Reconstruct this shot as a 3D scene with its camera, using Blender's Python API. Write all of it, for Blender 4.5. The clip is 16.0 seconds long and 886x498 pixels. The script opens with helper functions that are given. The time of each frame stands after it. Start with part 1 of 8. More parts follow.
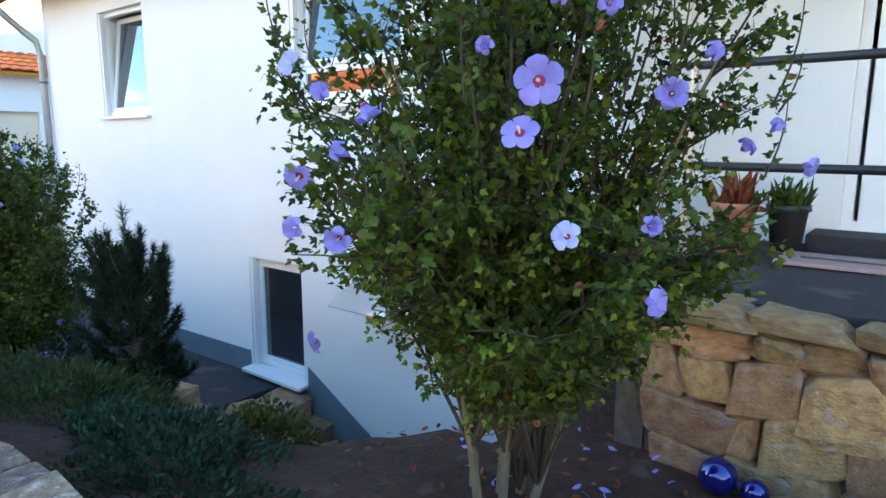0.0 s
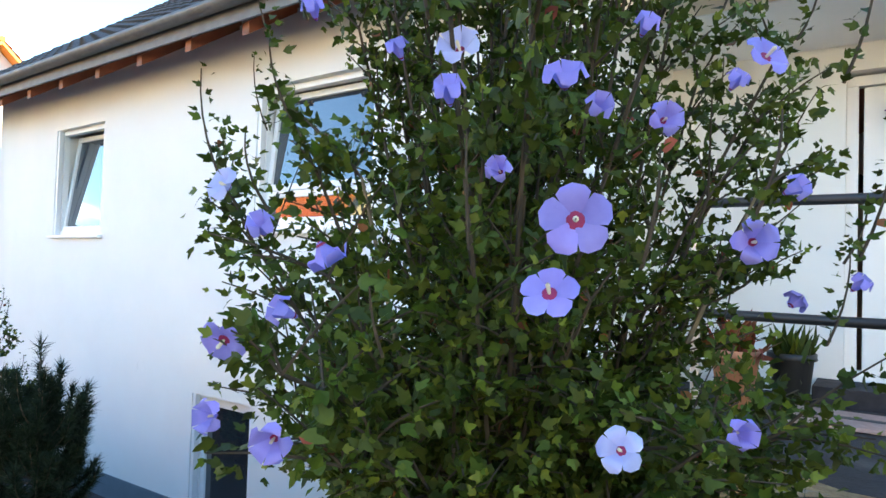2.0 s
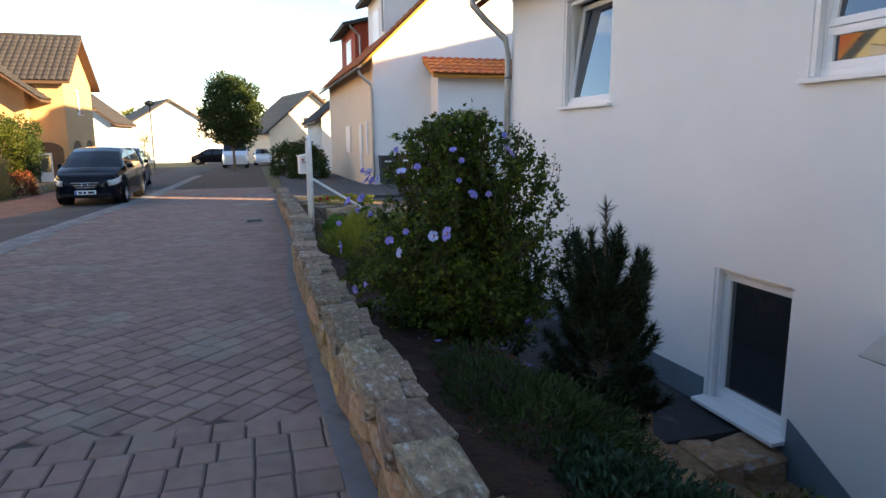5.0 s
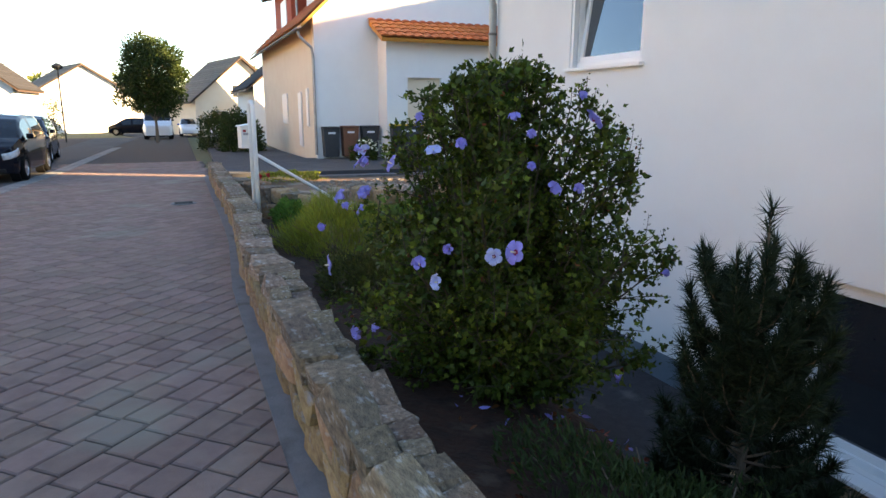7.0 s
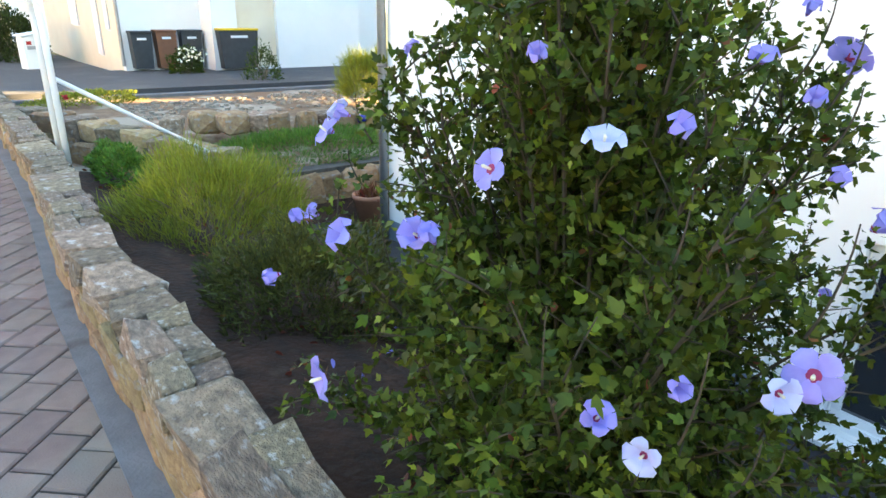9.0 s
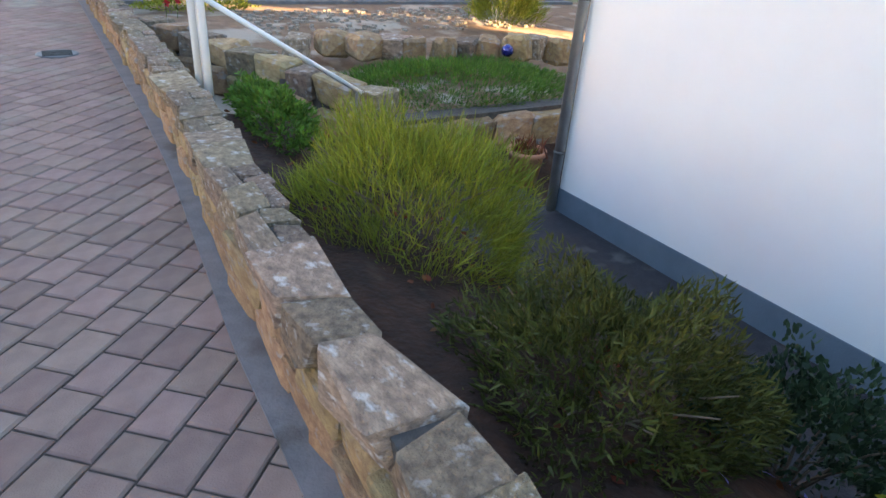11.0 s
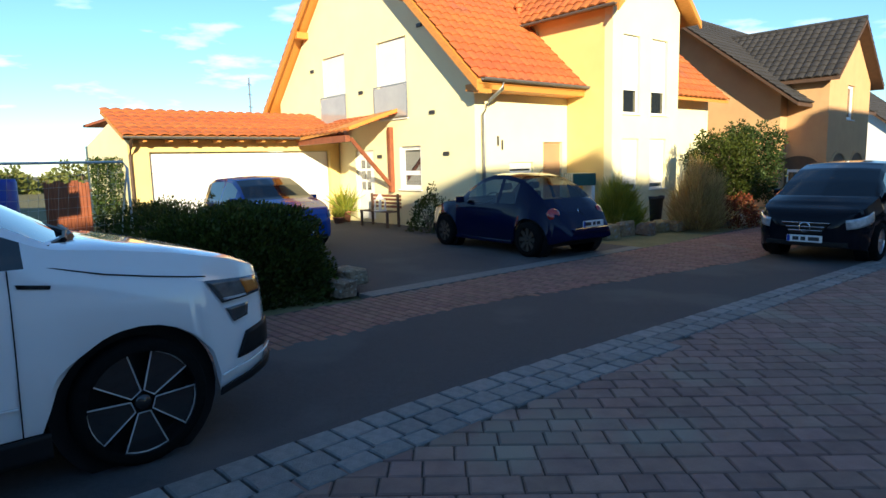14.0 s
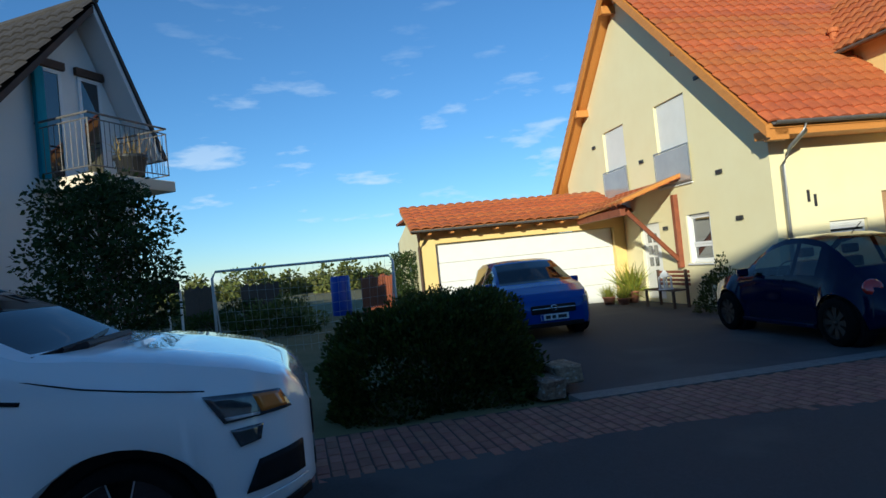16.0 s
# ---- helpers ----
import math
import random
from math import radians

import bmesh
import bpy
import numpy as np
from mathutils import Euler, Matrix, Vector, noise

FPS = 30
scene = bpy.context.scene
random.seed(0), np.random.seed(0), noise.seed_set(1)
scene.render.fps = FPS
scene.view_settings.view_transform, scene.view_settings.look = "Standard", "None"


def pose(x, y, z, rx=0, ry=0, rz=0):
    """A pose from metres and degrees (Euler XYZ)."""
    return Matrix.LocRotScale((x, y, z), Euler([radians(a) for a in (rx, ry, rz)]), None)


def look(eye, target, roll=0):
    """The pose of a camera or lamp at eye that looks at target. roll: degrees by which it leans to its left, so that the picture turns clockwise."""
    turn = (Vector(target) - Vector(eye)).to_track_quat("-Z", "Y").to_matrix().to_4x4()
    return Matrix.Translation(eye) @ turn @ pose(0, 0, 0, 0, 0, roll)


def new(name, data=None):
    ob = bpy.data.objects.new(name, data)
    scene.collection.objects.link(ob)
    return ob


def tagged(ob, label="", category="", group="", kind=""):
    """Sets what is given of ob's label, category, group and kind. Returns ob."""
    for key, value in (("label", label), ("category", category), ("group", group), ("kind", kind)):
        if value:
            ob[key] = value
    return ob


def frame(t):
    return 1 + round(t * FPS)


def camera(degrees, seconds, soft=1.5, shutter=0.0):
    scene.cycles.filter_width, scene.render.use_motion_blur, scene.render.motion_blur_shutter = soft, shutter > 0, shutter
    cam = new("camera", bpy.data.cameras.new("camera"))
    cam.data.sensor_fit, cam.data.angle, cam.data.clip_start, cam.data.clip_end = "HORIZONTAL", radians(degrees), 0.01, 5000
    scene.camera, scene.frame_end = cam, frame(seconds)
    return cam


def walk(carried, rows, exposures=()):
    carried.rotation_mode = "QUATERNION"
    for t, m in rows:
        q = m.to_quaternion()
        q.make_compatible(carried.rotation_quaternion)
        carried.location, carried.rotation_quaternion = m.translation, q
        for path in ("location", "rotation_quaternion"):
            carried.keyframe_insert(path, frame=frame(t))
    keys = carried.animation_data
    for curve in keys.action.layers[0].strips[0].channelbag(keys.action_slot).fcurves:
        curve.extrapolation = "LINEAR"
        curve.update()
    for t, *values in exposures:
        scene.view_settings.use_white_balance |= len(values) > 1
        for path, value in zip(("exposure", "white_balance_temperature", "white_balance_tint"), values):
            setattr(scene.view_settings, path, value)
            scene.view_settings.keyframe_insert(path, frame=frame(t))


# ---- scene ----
cam = camera(70.5, 16.0)
PATH = [
    (0, pose(-0.056, 0.087, 1.554, 80.25, -0.23, -52.02)),
    (0.5, pose(0.076, 0.201, 1.593, 84.89, -0.41, -55.58)),
    (1, pose(0.236, 0.308, 1.626, 90.80, -0.76, -55.41)),
    (1.5, pose(0.274, 0.360, 1.638, 93.61, -0.99, -56.55)),
    (2, pose(0.279, 0.399, 1.605, 91.68, -1.72, -55.10)),
    (2.5, pose(0.244, 0.431, 1.581, 88.85, -2.60, -48.58)),
    (3, pose(0.198, 0.443, 1.562, 86.01, -2.59, -41.90)),
    (3.5, pose(0.088, 0.460, 1.561, 83.40, -1.26, -31.97)),
    (4, pose(-0.021, 0.623, 1.549, 83.53, -0.41, -23.87)),
    (4.5, pose(-0.061, 0.867, 1.515, 82.31, 0.12, -19.45)),
    (5, pose(-0.003, 1.252, 1.487, 79.84, 0.34, -16.49)),
    (5.2, pose(0.010, 1.395, 1.480, 79.04, 0.37, -15.80)),
    (7.3, pose(-0.053, 3.215, 1.410, 76.89, -0.21, -24.21)),
    (7.5, pose(-0.036, 3.400, 1.393, 76.38, -0.23, -25.36)),
    (8, pose(0.022, 3.852, 1.378, 74.14, -0.92, -26.96)),
    (8.2, pose(0.031, 4.044, 1.385, 73.60, -0.94, -28.19)),
    (10.3, pose(0.014, 5.829, 1.571, 63.07, -2.58, -50.63)),
    (10.5, pose(-0.009, 6.005, 1.565, 62.10, -1.81, -48.65)),
    (11, pose(-0.135, 6.461, 1.502, 61.46, -3.78, -30.54)),
    (11.5, pose(-0.415, 6.877, 1.470, 60.94, -3.11, -17.72)),
    (12, pose(-0.604, 7.406, 1.451, 65.57, -8.88, 2.01)),
    (12.5, pose(-0.760, 7.843, 1.419, 69.91, -9.20, 11.04)),
    (13, pose(-0.890, 8.299, 1.395, 73.96, -4.95, 19.05)),
    (13.5, pose(-0.906, 8.744, 1.417, 76.38, -4.44, 34.89)),
    (14, pose(-1.101, 9.207, 1.391, 82.27, 1.49, 46.93)),
    (14.5, pose(-1.185, 9.680, 1.302, 85.49, 2.01, 54.80)),
    (15, pose(-1.300, 10.150, 1.272, 87.52, 2.00, 60.02)),
    (15.5, pose(-1.386, 10.597, 1.278, 90.74, 5.34, 64.07)),
    (16, pose(-1.383, 11.049, 1.281, 91.47, 5.77, 76.57)),
]
walk(cam, PATH, exposures=[
    (0.0, 3.5, 7300, 6), (1.0, 3.3, 7300, 6), (2.0, 3.48, 7600, 7), (3.0, 3.4, 8100, 9), (3.5, 3.05, 8400, 14), (4.0, 2.5, 8300, 16), (5.0, 2.33, 8300, 16), (7.5, 2.95, 8800, 13), (8.2, 3.7, 9300, 6),
    (10.3, 4.1, 9700, 8), (11.0, 3.5, 9200, 16), (11.5, 3.5, 9900, 18), (12.5, 2.7, 9500, 8), (13.3, 2.3, 7500, 7), (13.6, 2.0, 7000, 6), (14.0, 1.2, 6000, 3), (14.5, 0.6, 5300, 0), (15.5, 0.35, 5200, 1), (16.0, 0.25, 5100, 0)])

# ---- world and sun ----
SUN_EL, SUN_AZ = 15.5, 123.0     # degrees above the horizon, degrees from +y towards +x
world = bpy.data.worlds.new("evening_sky")
scene.world = world
world.use_nodes = True
wn = world.node_tree.nodes
wl = world.node_tree.links
wn.clear()
w_out = wn.new("ShaderNodeOutputWorld")
w_bg = wn.new("ShaderNodeBackground")
w_sky = wn.new("ShaderNodeTexSky")
w_sky.sky_type = "NISHITA"
w_sky.sun_disc = False
w_sky.sun_elevation = radians(SUN_EL)
w_sky.sun_rotation = radians(SUN_AZ)
w_sky.air_density = 1.0
w_sky.dust_density = 0.0
w_sky.ozone_density = 4.0
w_tc = wn.new("ShaderNodeTexCoord")
w_map = wn.new("ShaderNodeMapping")
w_map.inputs["Scale"].default_value = (3.0, 3.0, 12.0)
w_noise = wn.new("ShaderNodeTexNoise")
w_noise.inputs["Scale"].default_value = 2.2
w_noise.inputs["Detail"].default_value = 6.0
w_noise.inputs["Roughness"].default_value = 0.55
w_ramp = wn.new("ShaderNodeValToRGB")
w_ramp.color_ramp.elements[0].position = 0.58
w_ramp.color_ramp.elements[1].position = 0.68
w_ramp.color_ramp.elements[1].color = (0.8, 0.8, 0.8, 1)
w_mix = wn.new("ShaderNodeMix")
w_mix.data_type = "RGBA"
w_mix.inputs["B"].default_value = (7.5, 7.2, 6.9, 1)
wl.new(w_tc.outputs["Generated"], w_map.inputs["Vector"])
wl.new(w_map.outputs["Vector"], w_noise.inputs["Vector"])
wl.new(w_noise.outputs["Fac"], w_ramp.inputs["Fac"])
w_sep = wn.new("ShaderNodeSeparateXYZ")
w_low = wn.new("ShaderNodeMapRange")      # more cloud towards the horizon
w_low.inputs["From Min"].default_value, w_low.inputs["From Max"].default_value = 0.04, 0.34
w_low.inputs["To Min"].default_value, w_low.inputs["To Max"].default_value = 1.0, 0.12
w_mul = wn.new("ShaderNodeMath")
w_mul.operation = "MULTIPLY"
wl.new(w_tc.outputs["Generated"], w_sep.inputs["Vector"])
wl.new(w_sep.outputs["Z"], w_low.inputs["Value"])
wl.new(w_low.outputs["Result"], w_mul.inputs[0])
wl.new(w_ramp.outputs["Color"], w_mul.inputs[1])
wl.new(w_mul.outputs["Value"], w_mix.inputs["Factor"])
wl.new(w_sky.outputs["Color"], w_mix.inputs["A"])
wl.new(w_mix.outputs["Result"], w_bg.inputs["Color"])
w_bg.inputs["Strength"].default_value = 0.10
wl.new(w_bg.outputs["Background"], w_out.inputs["Surface"])

sun = new("sun", bpy.data.lights.new("sun", "SUN"))
sun.data.energy = 5.0
sun.data.angle = radians(0.6)
sun.data.color = (1.0, 0.80, 0.52)
SUN_WAY = Vector((math.sin(radians(SUN_AZ)) * math.cos(radians(SUN_EL)), math.cos(radians(SUN_AZ)) * math.cos(radians(SUN_EL)), math.sin(radians(SUN_EL))))
sun.matrix_world = look((0, 0, 30), Vector((0, 0, 30)) - SUN_WAY)


# ---- materials ----
def mat(name, base, base2=None, rough=0.7, metal=0.0, scale=6.0, bump=0.0, bump_scale=60.0, spots=None, spot_scale=2.0, spot_at=0.6,
        per=0.0, coat=0.0, alpha=None, stretch=(1, 1, 1), spec=0.5, trans=0.0, sheen=0.0):
    """A surface with grain at one scale, stains at another and fine relief."""
    m = bpy.data.materials.new(name)
    m.use_nodes = True
    n, l = m.node_tree.nodes, m.node_tree.links
    b = n["Principled BSDF"]
    b.inputs["Roughness"].default_value = rough
    b.inputs["Metallic"].default_value = metal
    b.inputs["Coat Weight"].default_value = coat
    b.inputs["Specular IOR Level"].default_value = spec
    b.inputs["Transmission Weight"].default_value = trans
    tc = n.new("ShaderNodeTexCoord")
    mp = n.new("ShaderNodeMapping")
    mp.inputs["Scale"].default_value = stretch
    l.new(tc.outputs["Object"], mp.inputs["Vector"])
    base2 = base2 or tuple(c * 0.82 for c in base)
    no = n.new("ShaderNodeTexNoise")
    no.inputs["Scale"].default_value = scale
    no.inputs["Detail"].default_value = 5.0
    no.inputs["Roughness"].default_value = 0.6
    l.new(mp.outputs["Vector"], no.inputs["Vector"])
    rp = n.new("ShaderNodeValToRGB")
    rp.color_ramp.elements[0].position, rp.color_ramp.elements[1].position = 0.32, 0.68
    rp.color_ramp.elements[0].color, rp.color_ramp.elements[1].color = (*base2, 1), (*base, 1)
    l.new(no.outputs["Fac"], rp.inputs["Fac"])
    col = rp.outputs["Color"]
    if spots:
        n2 = n.new("ShaderNodeTexNoise")
        n2.inputs["Scale"].default_value = spot_scale
        n2.inputs["Detail"].default_value = 7.0
        l.new(mp.outputs["Vector"], n2.inputs["Vector"])
        r2 = n.new("ShaderNodeValToRGB")
        r2.color_ramp.elements[0].position, r2.color_ramp.elements[1].position = spot_at, spot_at + 0.12
        l.new(n2.outputs["Fac"], r2.inputs["Fac"])
        mx = n.new("ShaderNodeMix")
        mx.data_type = "RGBA"
        mx.inputs["B"].default_value = (*spots, 1)
        l.new(r2.outputs["Color"], mx.inputs["Factor"])
        l.new(col, mx.inputs["A"])
        col = mx.outputs["Result"]
    if per:
        oi = n.new("ShaderNodeObjectInfo")
        geo = n.new("ShaderNodeNewGeometry")
        ad = n.new("ShaderNodeMath")
        ad.operation = "ADD"
        l.new(oi.outputs["Random"], ad.inputs[0])
        l.new(geo.outputs["Random Per Island"], ad.inputs[1])
        fr = n.new("ShaderNodeMath")
        fr.operation = "FRACT"
        l.new(ad.outputs[0], fr.inputs[0])
        mr = n.new("ShaderNodeMapRange")
        mr.inputs["To Min"].default_value, mr.inputs["To Max"].default_value = 1 - per, 1 + per
        l.new(fr.outputs[0], mr.inputs["Value"])
        hs = n.new("ShaderNodeHueSaturation")
        l.new(mr.outputs["Result"], hs.inputs["Value"])
        ml = n.new("ShaderNodeMapRange")
        ml.inputs["To Min"].default_value, ml.inputs["To Max"].default_value = 0.5 - per * 0.06, 0.5 + per * 0.06
        f3 = n.new("ShaderNodeMath")
        f3.operation = "MULTIPLY"
        f3.inputs[1].default_value = 7.31
        l.new(fr.outputs[0], f3.inputs[0])
        f4 = n.new("ShaderNodeMath")
        f4.operation = "FRACT"
        l.new(f3.outputs[0], f4.inputs[0])
        l.new(f4.outputs[0], ml.inputs["Value"])
        l.new(ml.outputs["Result"], hs.inputs["Hue"])
        l.new(col, hs.inputs["Color"])
        col = hs.outputs["Color"]
    l.new(col, b.inputs["Base Color"])
    if bump:
        n3 = n.new("ShaderNodeTexNoise")
        n3.inputs["Scale"].default_value = bump_scale
        n3.inputs["Detail"].default_value = 4.0
        l.new(mp.outputs["Vector"], n3.inputs["Vector"])
        bm_ = n.new("ShaderNodeBump")
        bm_.inputs["Strength"].default_value = bump
        bm_.inputs["Distance"].default_value = 0.02
        l.new(n3.outputs["Fac"], bm_.inputs["Height"])
        l.new(bm_.outputs["Normal"], b.inputs["Normal"])
    return m


def leaf_mat(name, c1, c2, rough=0.5, per=0.35):
    """Leaves: a little light passes through them."""
    m = mat(name, c1, c2, rough=rough, scale=9.0, per=per, spec=0.22)
    n, l = m.node_tree.nodes, m.node_tree.links
    b = n["Principled BSDF"]
    src = b.inputs["Base Color"].links[0].from_socket
    tr = n.new("ShaderNodeBsdfTranslucent")
    l.new(src, tr.inputs["Color"])
    ms = n.new("ShaderNodeMixShader")
    ms.inputs["Fac"].default_value = 0.3
    l.new(b.outputs[0], ms.inputs[1])
    l.new(tr.outputs[0], ms.inputs[2])
    l.new(ms.outputs[0], n["Material Output"].inputs["Surface"])
    return m


def glass_mat(name, tint=(0.02, 0.025, 0.03), rough=0.02):
    m = mat(name, tint, tint, rough=rough, scale=2.0, spec=1.0, coat=1.0)
    m.node_tree.nodes["Principled BSDF"].inputs["Coat Roughness"].default_value = 0.02
    return m


M_RENDER = mat("white_render", (0.80, 0.79, 0.77), (0.76, 0.755, 0.74), rough=0.9, scale=1.3, bump=0.12, bump_scale=120)
M_PLINTH = mat("blue_grey_plinth_paint", (0.13, 0.18, 0.22), (0.10, 0.145, 0.18), rough=0.7, scale=3, bump=0.15)
M_APRON = mat("dark_asphalt_apron", (0.036, 0.034, 0.040), (0.024, 0.023, 0.027), rough=0.95, scale=14, bump=0.3, spots=(0.09, 0.085, 0.08), spot_scale=3)
M_SOIL = mat("red_brown_soil", (0.062, 0.022, 0.011), (0.022, 0.009, 0.005), rough=1.0, scale=9, bump=0.8, bump_scale=28, spots=(0.075, 0.045, 0.03), spot_scale=6)
M_ASPHALT = mat("asphalt", (0.062, 0.062, 0.066), (0.045, 0.045, 0.048), rough=0.92, scale=40, bump=0.35, bump_scale=160, spots=(0.08, 0.079, 0.078), spot_scale=0.7, spot_at=0.52)
M_PAVER = mat("concrete_paver", (0.25, 0.165, 0.135), (0.19, 0.12, 0.10), rough=0.88, scale=7, bump=0.25, bump_scale=140, per=0.16, spots=(0.23, 0.19, 0.15), spot_scale=1.1, spot_at=0.55)
M_JOINT = mat("sanded_joint", (0.085, 0.062, 0.05), (0.055, 0.042, 0.034), rough=1.0, scale=30, bump=0.4, bump_scale=120)
M_COBBLE = mat("grey_granite_sett", (0.25, 0.24, 0.225), (0.17, 0.165, 0.16), rough=0.85, scale=14, bump=0.4, bump_scale=90, per=0.18)
M_GUTTER = mat("grey_concrete_gutter", (0.17, 0.165, 0.17), (0.12, 0.118, 0.122), rough=0.9, scale=7, bump=0.3, spots=(0.07, 0.06, 0.05), spot_scale=2.5)
M_STONE = mat("sandstone_rubble", (0.40, 0.27, 0.14), (0.22, 0.13, 0.07), rough=0.95, scale=5, bump=0.75, bump_scale=24, per=0.28, spots=(0.30, 0.28, 0.26), spot_scale=3.2, spot_at=0.55)
M_STONE_TOP = mat("weathered_stone_top", (0.33, 0.235, 0.155), (0.12, 0.085, 0.06), rough=0.97, scale=6, bump=0.9, bump_scale=22, per=0.32, spots=(0.40, 0.37, 0.33), spot_scale=5.0, spot_at=0.57)
M_MORTAR = mat("dark_mossy_mortar", (0.11, 0.095, 0.08), (0.06, 0.052, 0.046), rough=1.0, scale=12, bump=0.6, bump_scale=40)
M_TILE = mat("orange_clay_tile", (0.47, 0.135, 0.035), (0.36, 0.095, 0.028), rough=0.75, scale=4, bump=0.2, per=0.10, spots=(0.3, 0.10, 0.05), spot_scale=1.0, spot_at=0.58)
M_TILE_GREY = mat("dark_grey_roof_tile", (0.042, 0.039, 0.040), (0.028, 0.026, 0.027), rough=0.8, scale=4, bump=0.2, per=0.12)
M_TILE_TAN = mat("tan_roof_tile", (0.26, 0.20, 0.15), (0.19, 0.14, 0.105), rough=0.85, scale=4, bump=0.3, per=0.12)
M_YELLOW = mat("pale_yellow_render", (0.83, 0.76, 0.48), (0.80, 0.72, 0.44), rough=0.9, scale=1.2, bump=0.1, bump_scale=120)
# deeper copy of the yellow render; on the bay sides it paints their shade
M_YELLOW_DEEP = mat("deep_yellow_render", (0.80, 0.60, 0.24), (0.76, 0.56, 0.21), rough=0.9, scale=1.2, bump=0.1, bump_scale=120)
M_PEACH = mat("peach_render", (0.58, 0.36, 0.18), (0.52, 0.31, 0.155), rough=0.9, scale=1.2, bump=0.1)
M_CREAM = mat("cream_render", (0.76, 0.66, 0.52), (0.72, 0.61, 0.47), rough=0.9, scale=1.2, bump=0.1)
M_RED_RENDER = mat("brick_red_render", (0.42, 0.09, 0.05), (0.36, 0.075, 0.045), rough=0.9, scale=1.5, bump=0.1)
M_WOOD_O = mat("orange_stained_timber", (0.62, 0.27, 0.05), (0.48, 0.19, 0.035), rough=0.55, scale=5, stretch=(1, 8, 8), bump=0.15)
M_WOOD_R = mat("red_brown_timber", (0.28, 0.085, 0.035), (0.19, 0.055, 0.025), rough=0.6, scale=5, bump=0.15)
M_WOOD_DARK = mat("dark_brown_timber", (0.09, 0.05, 0.032), (0.06, 0.034, 0.022), rough=0.7, scale=6, bump=0.2)
M_PVC = mat("white_window_plastic", (0.82, 0.82, 0.82), (0.79, 0.79, 0.79), rough=0.35, scale=2)
M_SHUTTER = mat("white_roller_shutter", (0.80, 0.80, 0.78), (0.76, 0.76, 0.74), rough=0.5, scale=3)
M_TAN_SLAT = mat("tan_roller_shutter", (0.42, 0.27, 0.15), (0.36, 0.22, 0.12), rough=0.6, scale=3)
M_GLASS = glass_mat("window_glass")
M_GLASS_SKY = mat("reflecting_pane", (0.05, 0.07, 0.09), (0.04, 0.055, 0.07), rough=0.03, scale=1.0, metal=0.55, spec=1.0, coat=1.0)
M_ZINC = mat("zinc_gutter", (0.42, 0.42, 0.41), (0.33, 0.33, 0.325), rough=0.45, metal=0.7, scale=7)
M_ZINC_DARK = mat("weathered_gutter", (0.17, 0.16, 0.155), (0.12, 0.115, 0.11), rough=0.55, metal=0.4, scale=7)
M_WHITE_PAINT = mat("white_painted_steel", (0.80, 0.80, 0.79), (0.74, 0.74, 0.73), rough=0.35, scale=6, spots=(0.55, 0.52, 0.48), spot_scale=9, spot_at=0.68)
M_STEEL = mat("galvanised_steel", (0.45, 0.46, 0.47), (0.36, 0.37, 0.38), rough=0.4, metal=0.8, scale=8)
M_BLACK_METAL = mat("dark_grey_steel", (0.05, 0.052, 0.055), (0.035, 0.036, 0.04), rough=0.45, metal=0.4, scale=8)
M_BLACK = mat("black_plastic", (0.012, 0.012, 0.013), (0.008, 0.008, 0.009), rough=0.5, scale=8, spec=0.2)
M_RUBBER = mat("tyre_rubber", (0.008, 0.008, 0.008), (0.005, 0.005, 0.005), rough=0.9, scale=20, bump=0.2, spec=0.1)
M_TERRA = mat("terracotta", (0.50, 0.22, 0.13), (0.40, 0.165, 0.10), rough=0.85, scale=5, spots=(0.55, 0.36, 0.27), spot_scale=4, bump=0.15)
M_BARK = mat("grey_brown_bark", (0.21, 0.155, 0.11), (0.12, 0.085, 0.06), rough=0.95, scale=14, stretch=(1, 1, 0.25), bump=0.6, bump_scale=50)
M_STEM = mat("young_grey_stem", (0.24, 0.19, 0.12), (0.13, 0.105, 0.065), rough=0.9, scale=14, stretch=(1, 1, 0.3), bump=0.4)
M_LEAF = leaf_mat("hibiscus_leaf", (0.080, 0.115, 0.014), (0.024, 0.042, 0.006), per=0.45)
M_LEAF_YOUNG = leaf_mat("young_yellow_green_leaf", (0.17, 0.22, 0.03), (0.09, 0.13, 0.016))
M_TWIG = mat("dark_brown_twig", (0.075, 0.055, 0.036), (0.04, 0.03, 0.02), rough=0.95, scale=14)
M_LEAF_HEDGE = leaf_mat("hedge_leaf", (0.075, 0.095, 0.014), (0.028, 0.042, 0.008))
M_LEAF_TREE = leaf_mat("tree_leaf", (0.055, 0.085, 0.022), (0.03, 0.05, 0.014))
M_LEAF_YELLOW = leaf_mat("yellow_green_twig", (0.30, 0.30, 0.035), (0.15, 0.19, 0.03))
M_LEAF_JUNIPER = leaf_mat("juniper_needle", (0.115, 0.122, 0.028), (0.035, 0.044, 0.011))
M_LEAF_IVY = leaf_mat("blue_green_groundcover", (0.04, 0.085, 0.042), (0.016, 0.036, 0.02))
M_LEAF_LAWN = leaf_mat("green_cushion_plant", (0.12, 0.25, 0.035), (0.045, 0.11, 0.02))
# dark brown that paints in the shade under the porch arches
M_PORCH_SHADE = mat("painted_porch_shade", (0.16, 0.10, 0.06), (0.11, 0.07, 0.045), rough=0.8, scale=2.0)
M_NEEDLE = leaf_mat("pine_needle", (0.034, 0.052, 0.026), (0.014, 0.024, 0.012), per=0.25)
M_STRAW = leaf_mat("straw_coloured_grass", (0.50, 0.36, 0.14), (0.36, 0.25, 0.10))
M_LEAF_DRY = leaf_mat("rust_red_leaf", (0.26, 0.075, 0.03), (0.14, 0.05, 0.025))
